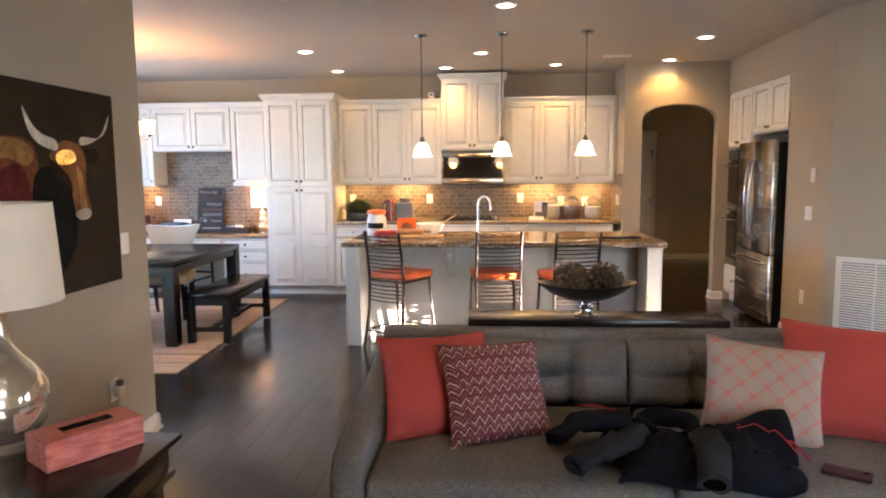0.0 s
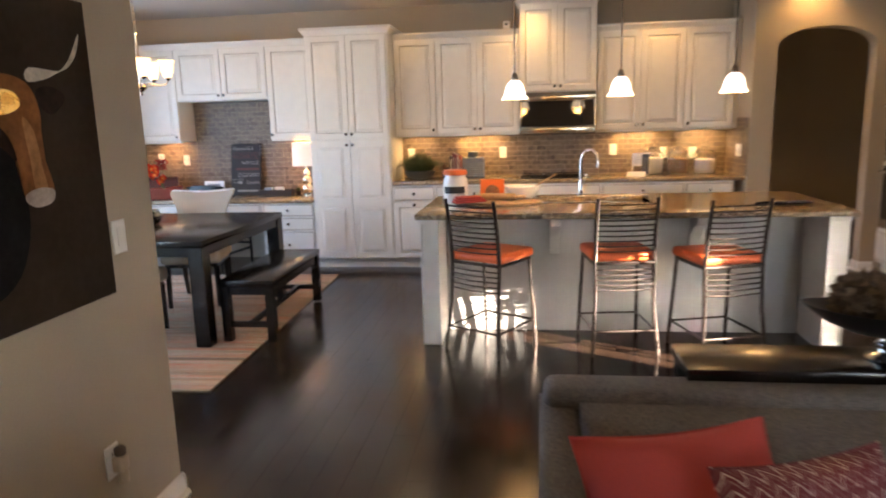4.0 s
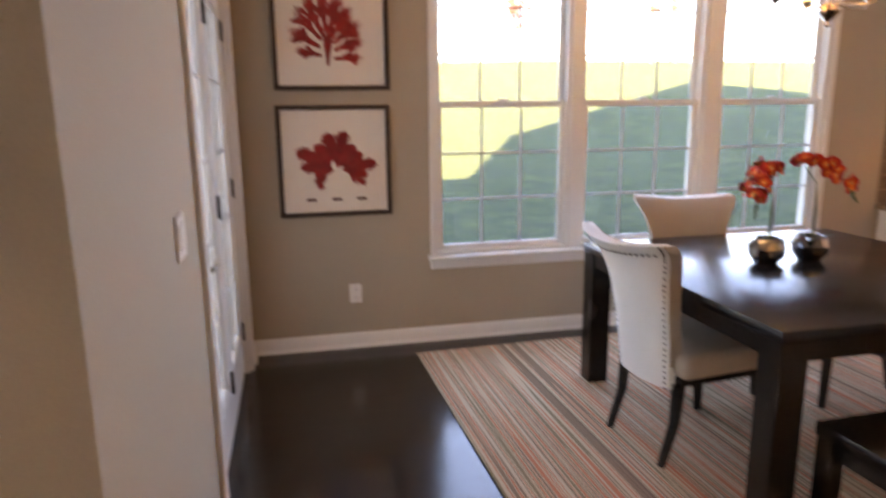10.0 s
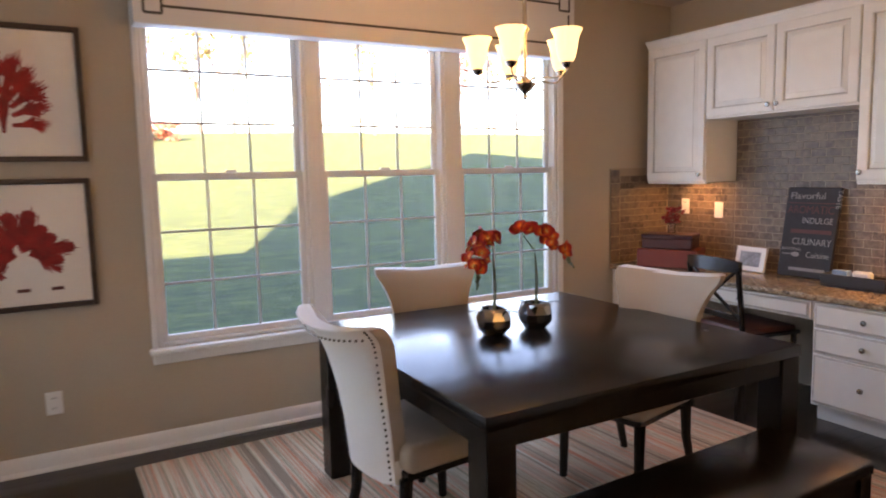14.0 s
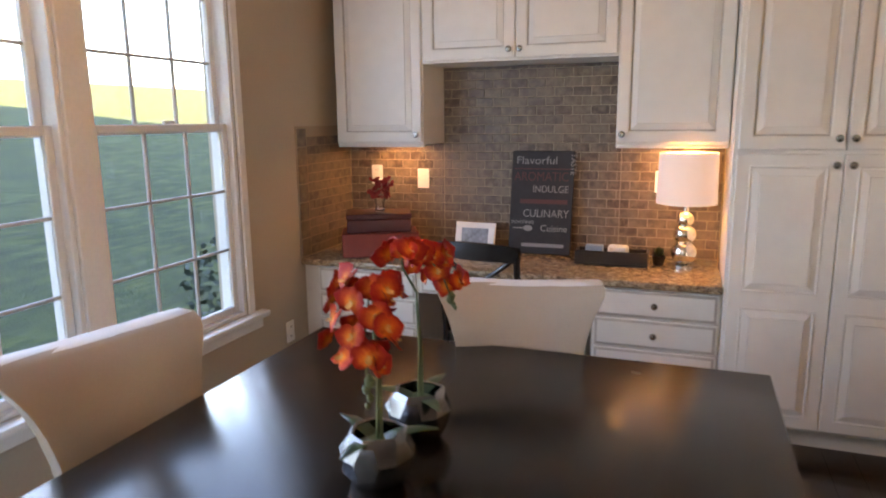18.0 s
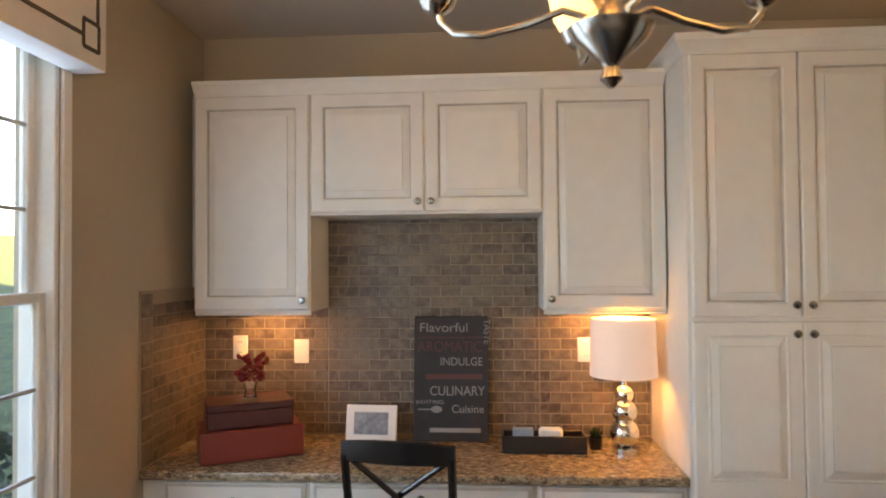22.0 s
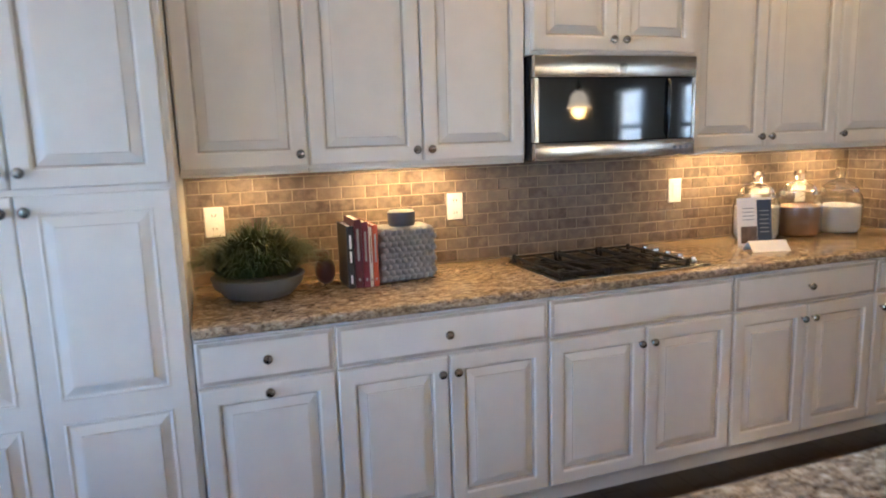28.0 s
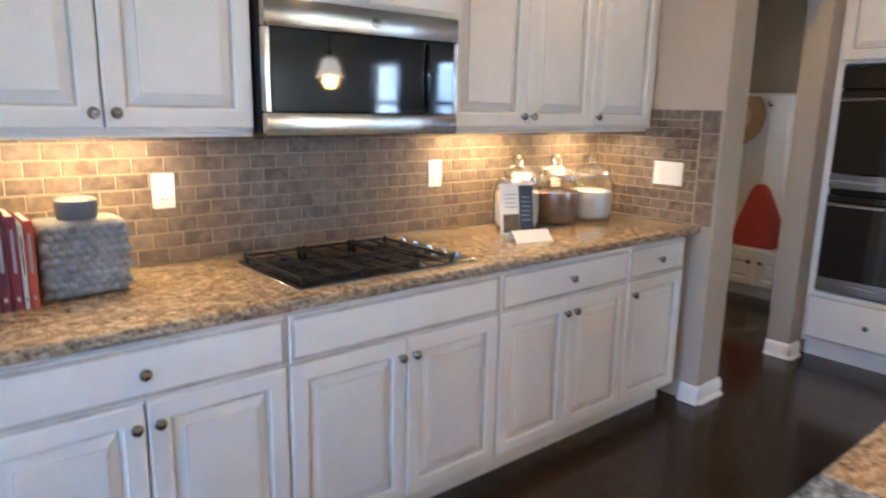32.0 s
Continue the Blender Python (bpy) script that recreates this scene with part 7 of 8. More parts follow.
for x in (-SL + 0.12, SL - 0.12):
    for y in (2.16, 3.06):
        bm = bmesh.new()
        tube(bm, [(x, y, 0.141), (x, y, -0.02)], 0.026, 8, 0.018)
        part("leg", bm, M_BLACKWOOD, sf)


def pillow(x, y, z, size, mat, label, rx, rz, ry=0.0, fat=0.075, height=None):
    """A square cushion standing on its edge; local x across, z up."""
    bm = bmesh.new()
    n, h = 16, (height or size) / 2
    w = size / 2
    for side in (1, -1):
        g = []
        for j in range(n + 1):
            row = []
            for i in range(n + 1):
                u, v = -1 + 2 * i / n, -1 + 2 * j / n
                pin = 0.08
                px = u * w * (1 - pin * (1 - v * v) * abs(u) ** 3)
                pz = v * h * (1 - pin * (1 - u * u) * abs(v) ** 3)
                d = fat * ((1 - u ** 4) * (1 - v ** 4)) ** 0.6 + 0.004 * noise.noise(Vector((u * 3 + x * 7, v * 3, side)))
                row.append(bm.verts.new((px, side * max(d, 0.0), pz)))
            g.append(row)
        for j in range(n):
            for i in range(n):
                bm.faces.new((g[j][i], g[j][i + 1], g[j + 1][i + 1], g[j + 1][i]))
    bmesh.ops.remove_doubles(bm, verts=bm.verts, dist=0.0008)
    e = thing("throw_pillow", label, "pillow", pose(x, y, z, rx, ry, rz) @ pose(0, 0, h), "pillows on the sofa")
    part("cover", bm, mat, e, smooth=80)
    bm = bmesh.new()
    ring = []
    for k in range(4):
        for i in range(n):
            t = -1 + 2 * i / n
            u, v = ((t, -1), (1, t), (-t, 1), (-1, -t))[k]
            pin = 0.08
            ring.append((u * w * (1 - pin * (1 - v * v) * abs(u) ** 3), 0, v * h * (1 - pin * (1 - u * u) * abs(v) ** 3)))
    tube(bm, ring + ring[:1], 0.0035, 6)
    part("seam", bm, mat, e)
    return e


ZS = 0.482
pillow(-0.21, 2.32, ZS, 0.45, M_CORAL, "plain coral-red throw pillow on the sofa", -37, 17, 0, height=0.43)
pillow(0.02, 2.27, ZS, 0.425, M_CHEV, "dark red throw pillow with white zigzag rows", -32, 25, 3, height=0.40)
pillow(0.955, 2.30, ZS, 0.43, M_LATT, "beige throw pillow with a coral lattice", -35, -12, 6, height=0.41)
pillow(1.31, 2.36, ZS, 0.50, M_CORAL, "plain coral-red throw pillow against the sofa arm", -34, -16, 3, height=0.47)

# jacket thrown on the seat
jk = thing("jacket", "dark fleece jacket with red piping thrown on the sofa", "jacket", pose(0.625, 2.12, ZS + 0.012) @ Matrix.Diagonal((0.95, 0.95, 0.86, 1)))
bm = bmesh.new()
nx, ny = 46, 30
g = []
for j in range(ny + 1):
    row = []
    for i in range(nx + 1):
        u, v = i / nx, j / ny
        x = -0.26 + 0.60 * u + 0.03 * math.sin(7 * v) + 0.06 * v * u
        y = -0.21 + 0.42 * v + 0.03 * math.sin(5 * u + 1) + 0.02 * math.sin(13 * u)
        edge = min(1, 5 * min(u, 1 - u, v, 1 - v)) ** 0.6
        hump = 0.05 + 0.045 * v + 0.06 * noise.noise(Vector((x * 6, y * 6, 1.3))) + 0.085 * abs(noise.noise(Vector((x * 11 + 3 * y, y * 9, 5.1)))) + 0.03 * noise.noise(Vector((x * 26, y * 20, 2.2)))
        row.append(bm.verts.new((x, y, max(0.012 + edge * hump, 0.006))))
    g.append(row)
for j in range(ny):
    for i in range(nx):
        bm.faces.new((g[j][i], g[j][i + 1], g[j + 1][i + 1], g[j + 1][i]))
low = [bm.verts.new((v.co.x, v.co.y, 0.0)) for v in [g[0][i] for i in range(nx)] + [g[j][nx] for j in range(ny)] + [g[ny][i] for i in range(nx, 0, -1)] + [g[j][0] for j in range(ny, 0, -1)]]
rim = [g[0][i] for i in range(nx)] + [g[j][nx] for j in range(ny)] + [g[ny][i] for i in range(nx, 0, -1)] + [g[j][0] for j in range(ny, 0, -1)]
for k in range(len(rim)):
    bm.faces.new((rim[k], low[k], low[(k + 1) % len(low)], rim[(k + 1) % len(rim)]))
bm.faces.new(low[::-1])
body = part("body", bm, M_NAVY, jk, smooth=80)
for pts, r0, r1, mat in (([(-0.14, 0.06, 0.10), (-0.22, 0.0, 0.085), (-0.30, -0.07, 0.072), (-0.41, -0.17, 0.050)], 0.060, 0.050, M_GREYF), ([(0.08, 0.0, 0.12), (0.075, -0.08, 0.105), (0.06, -0.16, 0.085), (0.03, -0.27, 0.052)], 0.062, 0.052, M_GREYF),
                         ([(-0.16, 0.13, 0.12), (-0.28, 0.15, 0.11), (-0.37, 0.13, 0.09), (-0.46, 0.08, 0.05)], 0.075, 0.045, M_NAVY)):
    bm = bmesh.new()
    fine = [Vector(pts[0]).lerp(Vector(pts[1]), f) for f in (0, 0.33, 0.66)] + [Vector(pts[1]).lerp(Vector(pts[2]), f) for f in (0, 0.33, 0.66)] + [Vector(pts[2]).lerp(Vector(pts[3]), f) for f in (0, 0.33, 0.66, 1)]
    tube(bm, fine, r0, 20, r1, flat=0.62)
    for v in bm.verts:
        v.co += Vector((0.008, 0.012, 0.030)) * noise.noise(v.co * 15) + Vector((0, 0, 0.012)) * noise.noise(v.co * 38)
    sl = part("sleeve", bm, mat, jk, "dark grey sleeve" if mat is M_GREYF else "dark folded hem", smooth=80)
    if mat is M_GREYF:
        p, q = Vector(pts[-1]), (Vector(pts[-1]) - Vector(pts[-2])).normalized()
        # the sleeve end is closed; a black disc gives the shade inside it
        bm = bmesh.new()
        tube(bm, [p - q * 0.01, p + q * 0.006], 0.036, 14, flat=0.62)
        part("cuff_shade", bm, M_BLACK, sl, "black disc for the shade inside the cuff")
bm = bmesh.new()
lathe(bm, [(0.10, 0.05), (0.12, 0.09), (0.115, 0.125), (0.095, 0.105), (0.08, 0.06)], 22, (-0.02, 0.14, 0.0), cap0=False, cap1=False)
for v in bm.verts:
    v.co.z += 0.02 * noise.noise(v.co * 14)
part("collar", bm, M_NAVY, jk, "stand-up collar", smooth=80)
M_PIPING = plain("red_piping", (0.45, 0.03, 0.04), 0.6)
for pts in ([(0.22, 0.09, 0.125), (0.32, 0.06, 0.115), (0.39, 0.0, 0.09), (0.42, -0.06, 0.05)], [(-0.36, 0.21, 0.15), (-0.28, 0.2, 0.152), (-0.2, 0.17, 0.14)]):
    bm = bmesh.new()
    tube(bm, pts, 0.004, 6)
    part("piping", bm, M_PIPING, jk, "red piping")
# the hem folded up against the pillow, with its piping
bm = bmesh.new()
hem = []
for i in range(13):
    u = i / 12
    ring = []
    for j in range(9):
        v = j / 8
        ring.append((0.13 + 0.26 * u + 0.02 * v, -0.095 + 0.05 * u + 0.20 * v, 0.015 + (0.105 + 0.055 * u) * math.sin(v * math.pi * 0.52) + 0.010 * math.sin(7 * u + 3 * v)))
    hem.append(ring + [(x, y + 0.012, z - 0.016) for x, y, z in ring[::-1]])
ring_loft(bm, hem)
hm = part("hem", bm, M_NAVY, jk, "dark hem folded up against the pillow", smooth=70)
bm = bmesh.new()
tube(bm, [Vector(hem[min(12, 3 + k)][6 - round(5 * max(0, k - 3) / 6)]) + Vector((0, -0.004, 0.003)) for k in range(10)], 0.0028, 6)
part("piping", bm, M_PIPING, hm, "red piping")

e = thing("phone", "dark purple phone lying on the sofa seat", "phone", pose(1.14, 2.06, ZS + 0.012, 0, 0, -32))
quick("body", plain("purple_case", (0.040, 0.011, 0.020), 0.65), e, [(-0.072, 0.072, -0.037, 0.037, 0.0, 0.010)], 0.004)
quick("camera_dot", M_BLKGLASS, e, [(0.045, 0.06, 0.01, 0.025, 0.0102, 0.0112)], 0.0004)

# console table and bowl behind the sofa
co = thing("console_table", "narrow black console table behind the sofa", "table", pose(0.46, 3.105, 0))
bm = bmesh.new()
bx(bm, -0.61, 0.61, -0.115, 0.115, 0.765, 0.80, b=0.004, seg=2)
part("tabletop", bm, M_BLACKWOOD, co)
for sx in (-1, 1):
    for sy in (-1, 1):
        quick("leg", M_BLACKWOOD, co, [(sx * 0.58 - 0.022, sx * 0.58 + 0.022, sy * 0.088 - 0.022, sy * 0.088 + 0.022, 0.0, 0.7645)], 0.003)
for q in ((-0.55, 0.55, -0.10, -0.08, 0.70, 0.7645), (-0.55, 0.55, 0.08, 0.10, 0.70, 0.7645)):
    quick("apron", M_BLACKWOOD, co, [q], 0.002)
bw = thing("footed_bowl", "dark oval bowl on a silver foot", "bowl", pose(0.42, 3.10, 0.8005))
bm = bmesh.new()
lathe(bm, [(0.055, 0.0), (0.058, 0.006), (0.03, 0.014), (0.024, 0.022), (0.034, 0.036), (0.034, 0.048), (0.02, 0.060), (0.03, 0.068)], 20)
part("foot", bm, M_CHROME, bw, "turned silver foot")
bm = bmesh.new()
def dish(k, z):
    return [(0.24 * k * math.cos(a), 0.125 * k * math.sin(a), z + 0.018 * k * k * math.cos(a) ** 2) for a in [2 * math.pi * i / 36 for i in range(36)]]
ring_loft(bm, [dish(k, z) for k, z in ((0.12, 0.068), (0.45, 0.078), (0.75, 0.105), (0.95, 0.138), (1.0, 0.148), (0.96, 0.147), (0.72, 0.115), (0.42, 0.09), (0.1, 0.082))])
part("dish", bm, plain("dark_dish", (0.016, 0.014, 0.014), 0.4), bw, "dark oval dish")
M_POD = plain("dried_pod", (0.19, 0.135, 0.09), 0.85, var=0.85, big=45, fine=150, bump=0.5)
rng = random.Random(2)
for cxx in (-0.075, 0.085):
    e = thing("dried_flower_ball", "ball of dried beige and grey petals in the bowl", "dried flower", pose(0.42 + cxx, 3.10, 0.8005 + 0.085), "dried balls in the bowl")
    bm = bmesh.new()
    for k in range(230):
        d = Vector((rng.gauss(0, 1), rng.gauss(0, 1), rng.gauss(0, 1))).normalized()
        q = d.to_track_quat("Z", "Y").to_matrix().to_4x4()
        for j in range(3):
            petal(bm, Matrix.Translation(Vector((0, 0, 0.085)) + d * rng.uniform(0.055, 0.078)) @ q @ Matrix.Rotation(j * 2.1 + rng.random(), 4, "Z") @ Matrix.Rotation(0.9, 4, "X"), 0.019, 0.011, 0.6)
    part("petals", bm, M_POD, e, smooth=0)
    bm = bmesh.new()
    bmesh.ops.create_icosphere(bm, subdivisions=2, radius=0.058, matrix=Matrix.Translation((0, 0, 0.085)))
    part("core", bm, M_POD, e)

# end table, lamp, tissue box
et = thing("end_table", "black wooden end table with a moulded top", "table", pose(-1.315, 1.39, 0))
bm = bmesh.new()
for k, (o, z0, z1) in enumerate(((0.0, 0.685, 0.705), (0.018, 0.67, 0.6845), (0.03, 0.60, 0.6695), (0.018, 0.575, 0.5995))):
    bm = bmesh.new()
    bx(bm, -0.335 + o, 0.335 - o, -0.38 + o, 0.38 - o, z0, z1, b=0.006, seg=2)
    part("moulding" if k else "tabletop", bm, M_BLACKWOOD, et)
quick("case", M_BLACKWOOD, et, [(-0.29, 0.29, -0.335, 0.335, 0.10, 0.5745)], 0.004)
quick("drawer_front", M_BLACKWOOD, et, [(0.2905, 0.305, -0.30, 0.30, 0.36, 0.55), (0.2905, 0.305, -0.30, 0.30, 0.13, 0.34)], 0.006)
for sx in (-1, 1):
    for sy in (-1, 1):
        bm = bmesh.new()
        lathe(bm, [(0.025, 0.0), (0.04, 0.03), (0.03, 0.06), (0.045, 0.0995)], 14, (sx * 0.25, sy * 0.30, 0))
        part("foot", bm, M_BLACKWOOD, et)
tl = thing("table_lamp", "large mirrored glass gourd lamp with a white drum shade", "lamp", pose(-1.43, 1.60, 0.7055) @ Matrix.Diagonal((1.06, 1.06, 1.0, 1)))
bm = bmesh.new()
prof = [(0.065, 0.0), (0.068, 0.012), (0.052, 0.02), (0.078, 0.045), (0.112, 0.09), (0.124, 0.14), (0.116, 0.195), (0.088, 0.245), (0.056, 0.285), (0.036, 0.32), (0.029, 0.36), (0.027, 0.405)]
lathe(bm, prof, 32)
M_GOURD = plain("smoked_mirror_glass", (0.86, 0.80, 0.70), 0.06, 0.55, var=0.12, big=9, bump=0.0)
M_GOURD.node_tree.nodes["Principled BSDF"].inputs["Transmission Weight"].default_value = 0.85
part("base", bm, M_GOURD, tl, "mirrored gourd-shaped glass body")
bm = bmesh.new()
lathe(bm, [(0.014, 0.405), (0.014, 0.44), (0.006, 0.445), (0.006, 0.70)], 12)
part("stem", bm, M_NICKEL, tl)
bm = bmesh.new()
sp = [(0.170, 0.435), (0.156, 0.715)]
lathe(bm, sp + [(r - 0.003, z) for r, z in sp[::-1]], 48, cap0=False, cap1=False)
part("shade", bm, M_SHADE, tl, "white linen drum shade", smooth=30)
e = thing("tissue_box", "coral shell-tiled tissue box cover", "tissue box", pose(-1.185, 1.61, 0.7055, 0, 0, 56))


def shell_mat():
    """Thin rows of shell strips in corals and pinks."""
    m, nt, p = node_mat("coral_shell_strips")
    br = nt.nodes.new("ShaderNodeTexBrick")
    nt.links.new(coords(nt, (1, 1, 1), (0, 0, 0)), br.inputs["Vector"])
    for key, val in (("Scale", 1.0), ("Brick Width", 0.042), ("Row Height", 0.0105), ("Mortar Size", 0.0005)):
        br.inputs[key].default_value = val
    for key, col in (("Color1", (0.66, 0.15, 0.10)), ("Color2", (0.46, 0.13, 0.13)), ("Mortar", (0.22, 0.07, 0.06))):
        br.inputs[key].default_value = (*col, 1)
    c = mix(nt, 0.45, br.outputs["Color"], ramp(nt, noise_tex(nt, coords(nt, (18, 70, 70)), 1.0, 3), [(0.35, (0.36, 0.06, 0.06)), (0.65, (0.80, 0.36, 0.30))]))
    nt.links.new(c, p.inputs["Base Color"])
    p.inputs["Roughness"].default_value = 0.3
    return m


M_SHELL = shell_mat()
bm = bmesh.new()
bx(bm, -0.135, 0.135, -0.068, 0.068, 0.0, 0.085, b=0.003)
part("cover", bm, M_SHELL, e)
quick("slot", M_BLACK, e, [(-0.070, 0.070, -0.017, 0.017, 0.0845, 0.0885)], 0.0015)

# bull painting
pt = thing("painting", "large unframed canvas of a horned bull on dark brown", "painting", pose(XL, 0, 0))
bm = bmesh.new()
PY0, PY1, PZ0, PZ1 = 1.95, 3.225, 0.95, 1.902
bx(bm, 0.002, 0.032, PY0, PY1, PZ0, PZ1, b=0.003)
part("canvas", bm, plain("dark_brown_canvas", (0.045, 0.030, 0.020), 0.9, var=0.35, big=3, fine=30, bump=0.25), pt, "dark brown painted canvas")


def blob(name, pts, col, off, label=""):
    bm = bmesh.new()
    c = Vector((0, sum(p[0] for p in pts) / len(pts), sum(p[1] for p in pts) / len(pts)))
    n = len(pts)
    fine = []
    for i in range(n):
        p0, p1, p2, p3 = [Vector((0, *pts[(i + k) % n])) for k in (-1, 0, 1, 2)]
        for j in range(4):
            t = j / 4
            fine.append(0.5 * ((2 * p1) + (p2 - p0) * t + (2 * p0 - 5 * p1 + 4 * p2 - p3) * t * t + (3 * p1 - p0 - 3 * p2 + p3) * t ** 3))
    f = bm.faces.new([bm.verts.new((0.0335 + off, p.y, p.z)) for p in fine])
    bmesh.ops.triangulate(bm, faces=[f])
    part(name, bm, plain("paint_" + name + str(off), col, 0.28 if name == "forehead_shape" else 0.9, 1.0 if name == "forehead_shape" else 0.0, var=0.5, big=14, fine=50, bump=0.6, dist=0.003), pt, label, smooth=0)


blob("body_shape", [(1.97, 1.60), (2.25, 1.64), (2.48, 1.662), (2.61, 1.62), (2.62, 1.45), (2.57, 1.20), (2.3, 1.05), (1.97, 1.0)], (0.19, 0.062, 0.03), 0.0)
blob("back_shape", [(1.97, 1.595), (2.25, 1.635), (2.47, 1.655), (2.60, 1.61), (2.56, 1.54), (2.42, 1.57), (2.2, 1.52), (1.97, 1.5)], (0.34, 0.17, 0.06), 0.0006, "ochre back")
blob("flank_shape", [(2.38, 1.50), (2.52, 1.54), (2.57, 1.40), (2.54, 1.22), (2.44, 1.14), (2.38, 1.3)], (0.12, 0.022, 0.022), 0.0006, "maroon flank")
blob("dark_chest", [(2.60, 1.50), (2.72, 1.54), (2.83, 1.48), (2.87, 1.36), (2.86, 1.20), (2.78, 1.08), (2.63, 1.06), (2.57, 1.30)], (0.012, 0.011, 0.012), 0.0012)
blob("head_shape", [(2.71, 1.60), (2.80, 1.655), (2.92, 1.64), (2.965, 1.56), (2.955, 1.45), (2.985, 1.32), (2.93, 1.285), (2.865, 1.31), (2.85, 1.44), (2.78, 1.52), (2.72, 1.54)], (0.24, 0.10, 0.035), 0.0018, "brown head")
blob("cheek_shape", [(2.70, 1.57), (2.76, 1.545), (2.83, 1.49), (2.85, 1.42), (2.80, 1.46), (2.72, 1.50)], (0.03, 0.016, 0.012), 0.0024)
blob("forehead_shape", [(2.745, 1.59), (2.80, 1.615), (2.87, 1.61), (2.89, 1.575), (2.84, 1.55), (2.76, 1.55)], (0.85, 0.60, 0.28), 0.0030, "pale gold forehead")
blob("nose_shape", [(2.89, 1.54), (2.93, 1.50), (2.945, 1.40), (2.955, 1.33), (2.91, 1.32), (2.90, 1.42)], (0.42, 0.20, 0.08), 0.0028)
blob("muzzle_shape", [(2.865, 1.325), (2.92, 1.34), (2.98, 1.33), (2.97, 1.295), (2.91, 1.285), (2.87, 1.30)], (0.50, 0.42, 0.36), 0.0034)
blob("horn_shape", [(2.75, 1.655), (2.66, 1.68), (2.60, 1.72), (2.547, 1.79), (2.575, 1.69), (2.64, 1.635), (2.75, 1.61)], (0.58, 0.52, 0.42), 0.0030, "pale horn")
blob("horn_shape", [(2.93, 1.64), (3.03, 1.66), (3.11, 1.71), (3.176, 1.80), (3.15, 1.73), (3.08, 1.68), (2.94, 1.68)], (0.58, 0.52, 0.42), 0.0036, "pale horn")
blob("ear_shape", [(2.96, 1.62), (3.03, 1.63), (3.08, 1.60), (3.02, 1.55), (2.97, 1.57)], (0.03, 0.018, 0.014), 0.0030)
# ---- hall beyond the arch ----
hb = thing("hall_bench", "white built-in bench cabinet with panelled wall above", "bench", pose(3.66, 9.0, 0, 0, 0, -90))
quick("body", M_TRIM, hb, [(-0.75, 0.75, 0.0, 0.44, 0.09, 0.37), (-0.75, 0.75, 0.05, 0.44, 0.0, 0.09)], 0.002)
quick("seat_board", M_TRIM, hb, [(-0.76, 0.76, -0.02, 0.44, 0.3705, 0.40)], 0.005)
for i in range(4):
    front(hb, "door", -0.745 + 0.3725 * i, -0.38 + 0.3725 * i, 0.105, 0.355, -0.56 + 0.3725 * i + (0.14 if i % 2 == 0 else -0.14), 0.30, mats=[M_TRIM, M_TRIM])
quick("back_panel", M_TRIM, hb, [(-0.75, 0.75, 0.44, 0.46, 0.401, 1.60)], 0, "white beadboard panelling")
quick("hook_rail", M_TRIM, hb, [(-0.75, 0.75, 0.425, 0.4395, 1.47, 1.60)], 0.003)
quick("shelf", M_TRIM, hb, [(-0.77, 0.77, 0.36, 0.46, 1.6005, 1.625)], 0.004)
for i in range(11):
    quick("batten", M_TRIM, hb, [(-0.74 + 0.148 * i - 0.004, -0.74 + 0.148 * i + 0.004, 0.432, 0.4395, 0.401, 1.469)], 0.001)
for i in range(4):
    bm = bmesh.new()
    tube(bm, [(-0.5 + 0.33 * i, 0.425, 1.53), (-0.5 + 0.33 * i, 0.37, 1.52), (-0.5 + 0.33 * i, 0.36, 1.56)], 0.007, 8)
    part("coat_hook", bm, M_METALDARK, hb)
e = thing("straw_hat", "round woven straw hat hanging on a hook", "hat", pose(4.03, 9.10, 1.42, 0, -80, 0))
bm = bmesh.new()
lathe(bm, [(0.24, 0.0), (0.243, 0.004), (0.12, 0.012), (0.10, 0.07), (0.06, 0.095), (0.002, 0.10)], 32)
part("brim_and_crown", bm, M_WOODLT, e)
e = thing("tote_bag", "coral-red cloth bag standing on the bench", "bag", pose(3.84, 8.72, 0.4005, 0, -6, 0) @ Matrix.Diagonal((1.1, 1.15, 1.15, 1)))
bm = bmesh.new()
ring_loft(bm, [[(sx * a, sy * b, z) for sx, sy in ((-1, -1), (1, -1), (1, 1), (-1, 1))] for a, b, z in ((0.10, 0.14, 0.0), (0.11, 0.15, 0.04), (0.075, 0.11, 0.22), (0.03, 0.055, 0.40), (0.015, 0.03, 0.44))])
part("cloth", bm, M_CORAL, e, smooth=60)
# door in the far wall of the hall
d = thing("door_3", "closed white panelled door at the end of the hall", "door", pose(1.74, 11.46, 0), kind="structure")
quick("slab", M_TRIM, d, [(0.0, 0.83, 0.0, 0.035, 0.01, 2.08)], 0.003)
for za, zb in ((0.2, 0.85), (1.0, 1.9)):
    quick("raised_field", M_TRIM, d, [(0.12, 0.37, -0.004, 0.0, za, zb), (0.46, 0.71, -0.004, 0.0, za, zb)], 0.003)
for hz in (0.25, 1.0, 1.8):
    quick("hinge", M_METALDARK, d, [(0.822, 0.842, -0.010, 0.006, hz - 0.05, hz + 0.05)], 0.003)
bm = bmesh.new()
bx(bm, 2.575, 2.66, 11.478, 11.4985, 0, 2.09, b=0.003)
bx(bm, 1.65, 1.735, 11.478, 11.4985, 0, 2.09, b=0.003)
bx(bm, 1.65, 2.66, 11.478, 11.4985, 2.0905, 2.17, b=0.003)
solid("door_trim", bm, M_TRIM, "white door casing in the hall", "trim", kind="structure")
# made-up window, out of every view, that brightens the mudroom
w6 = thing("window_6", "unseen window added to brighten the mudroom", "window", Matrix.Translation((0, YF1 + 0.15, 0)), kind="structure")
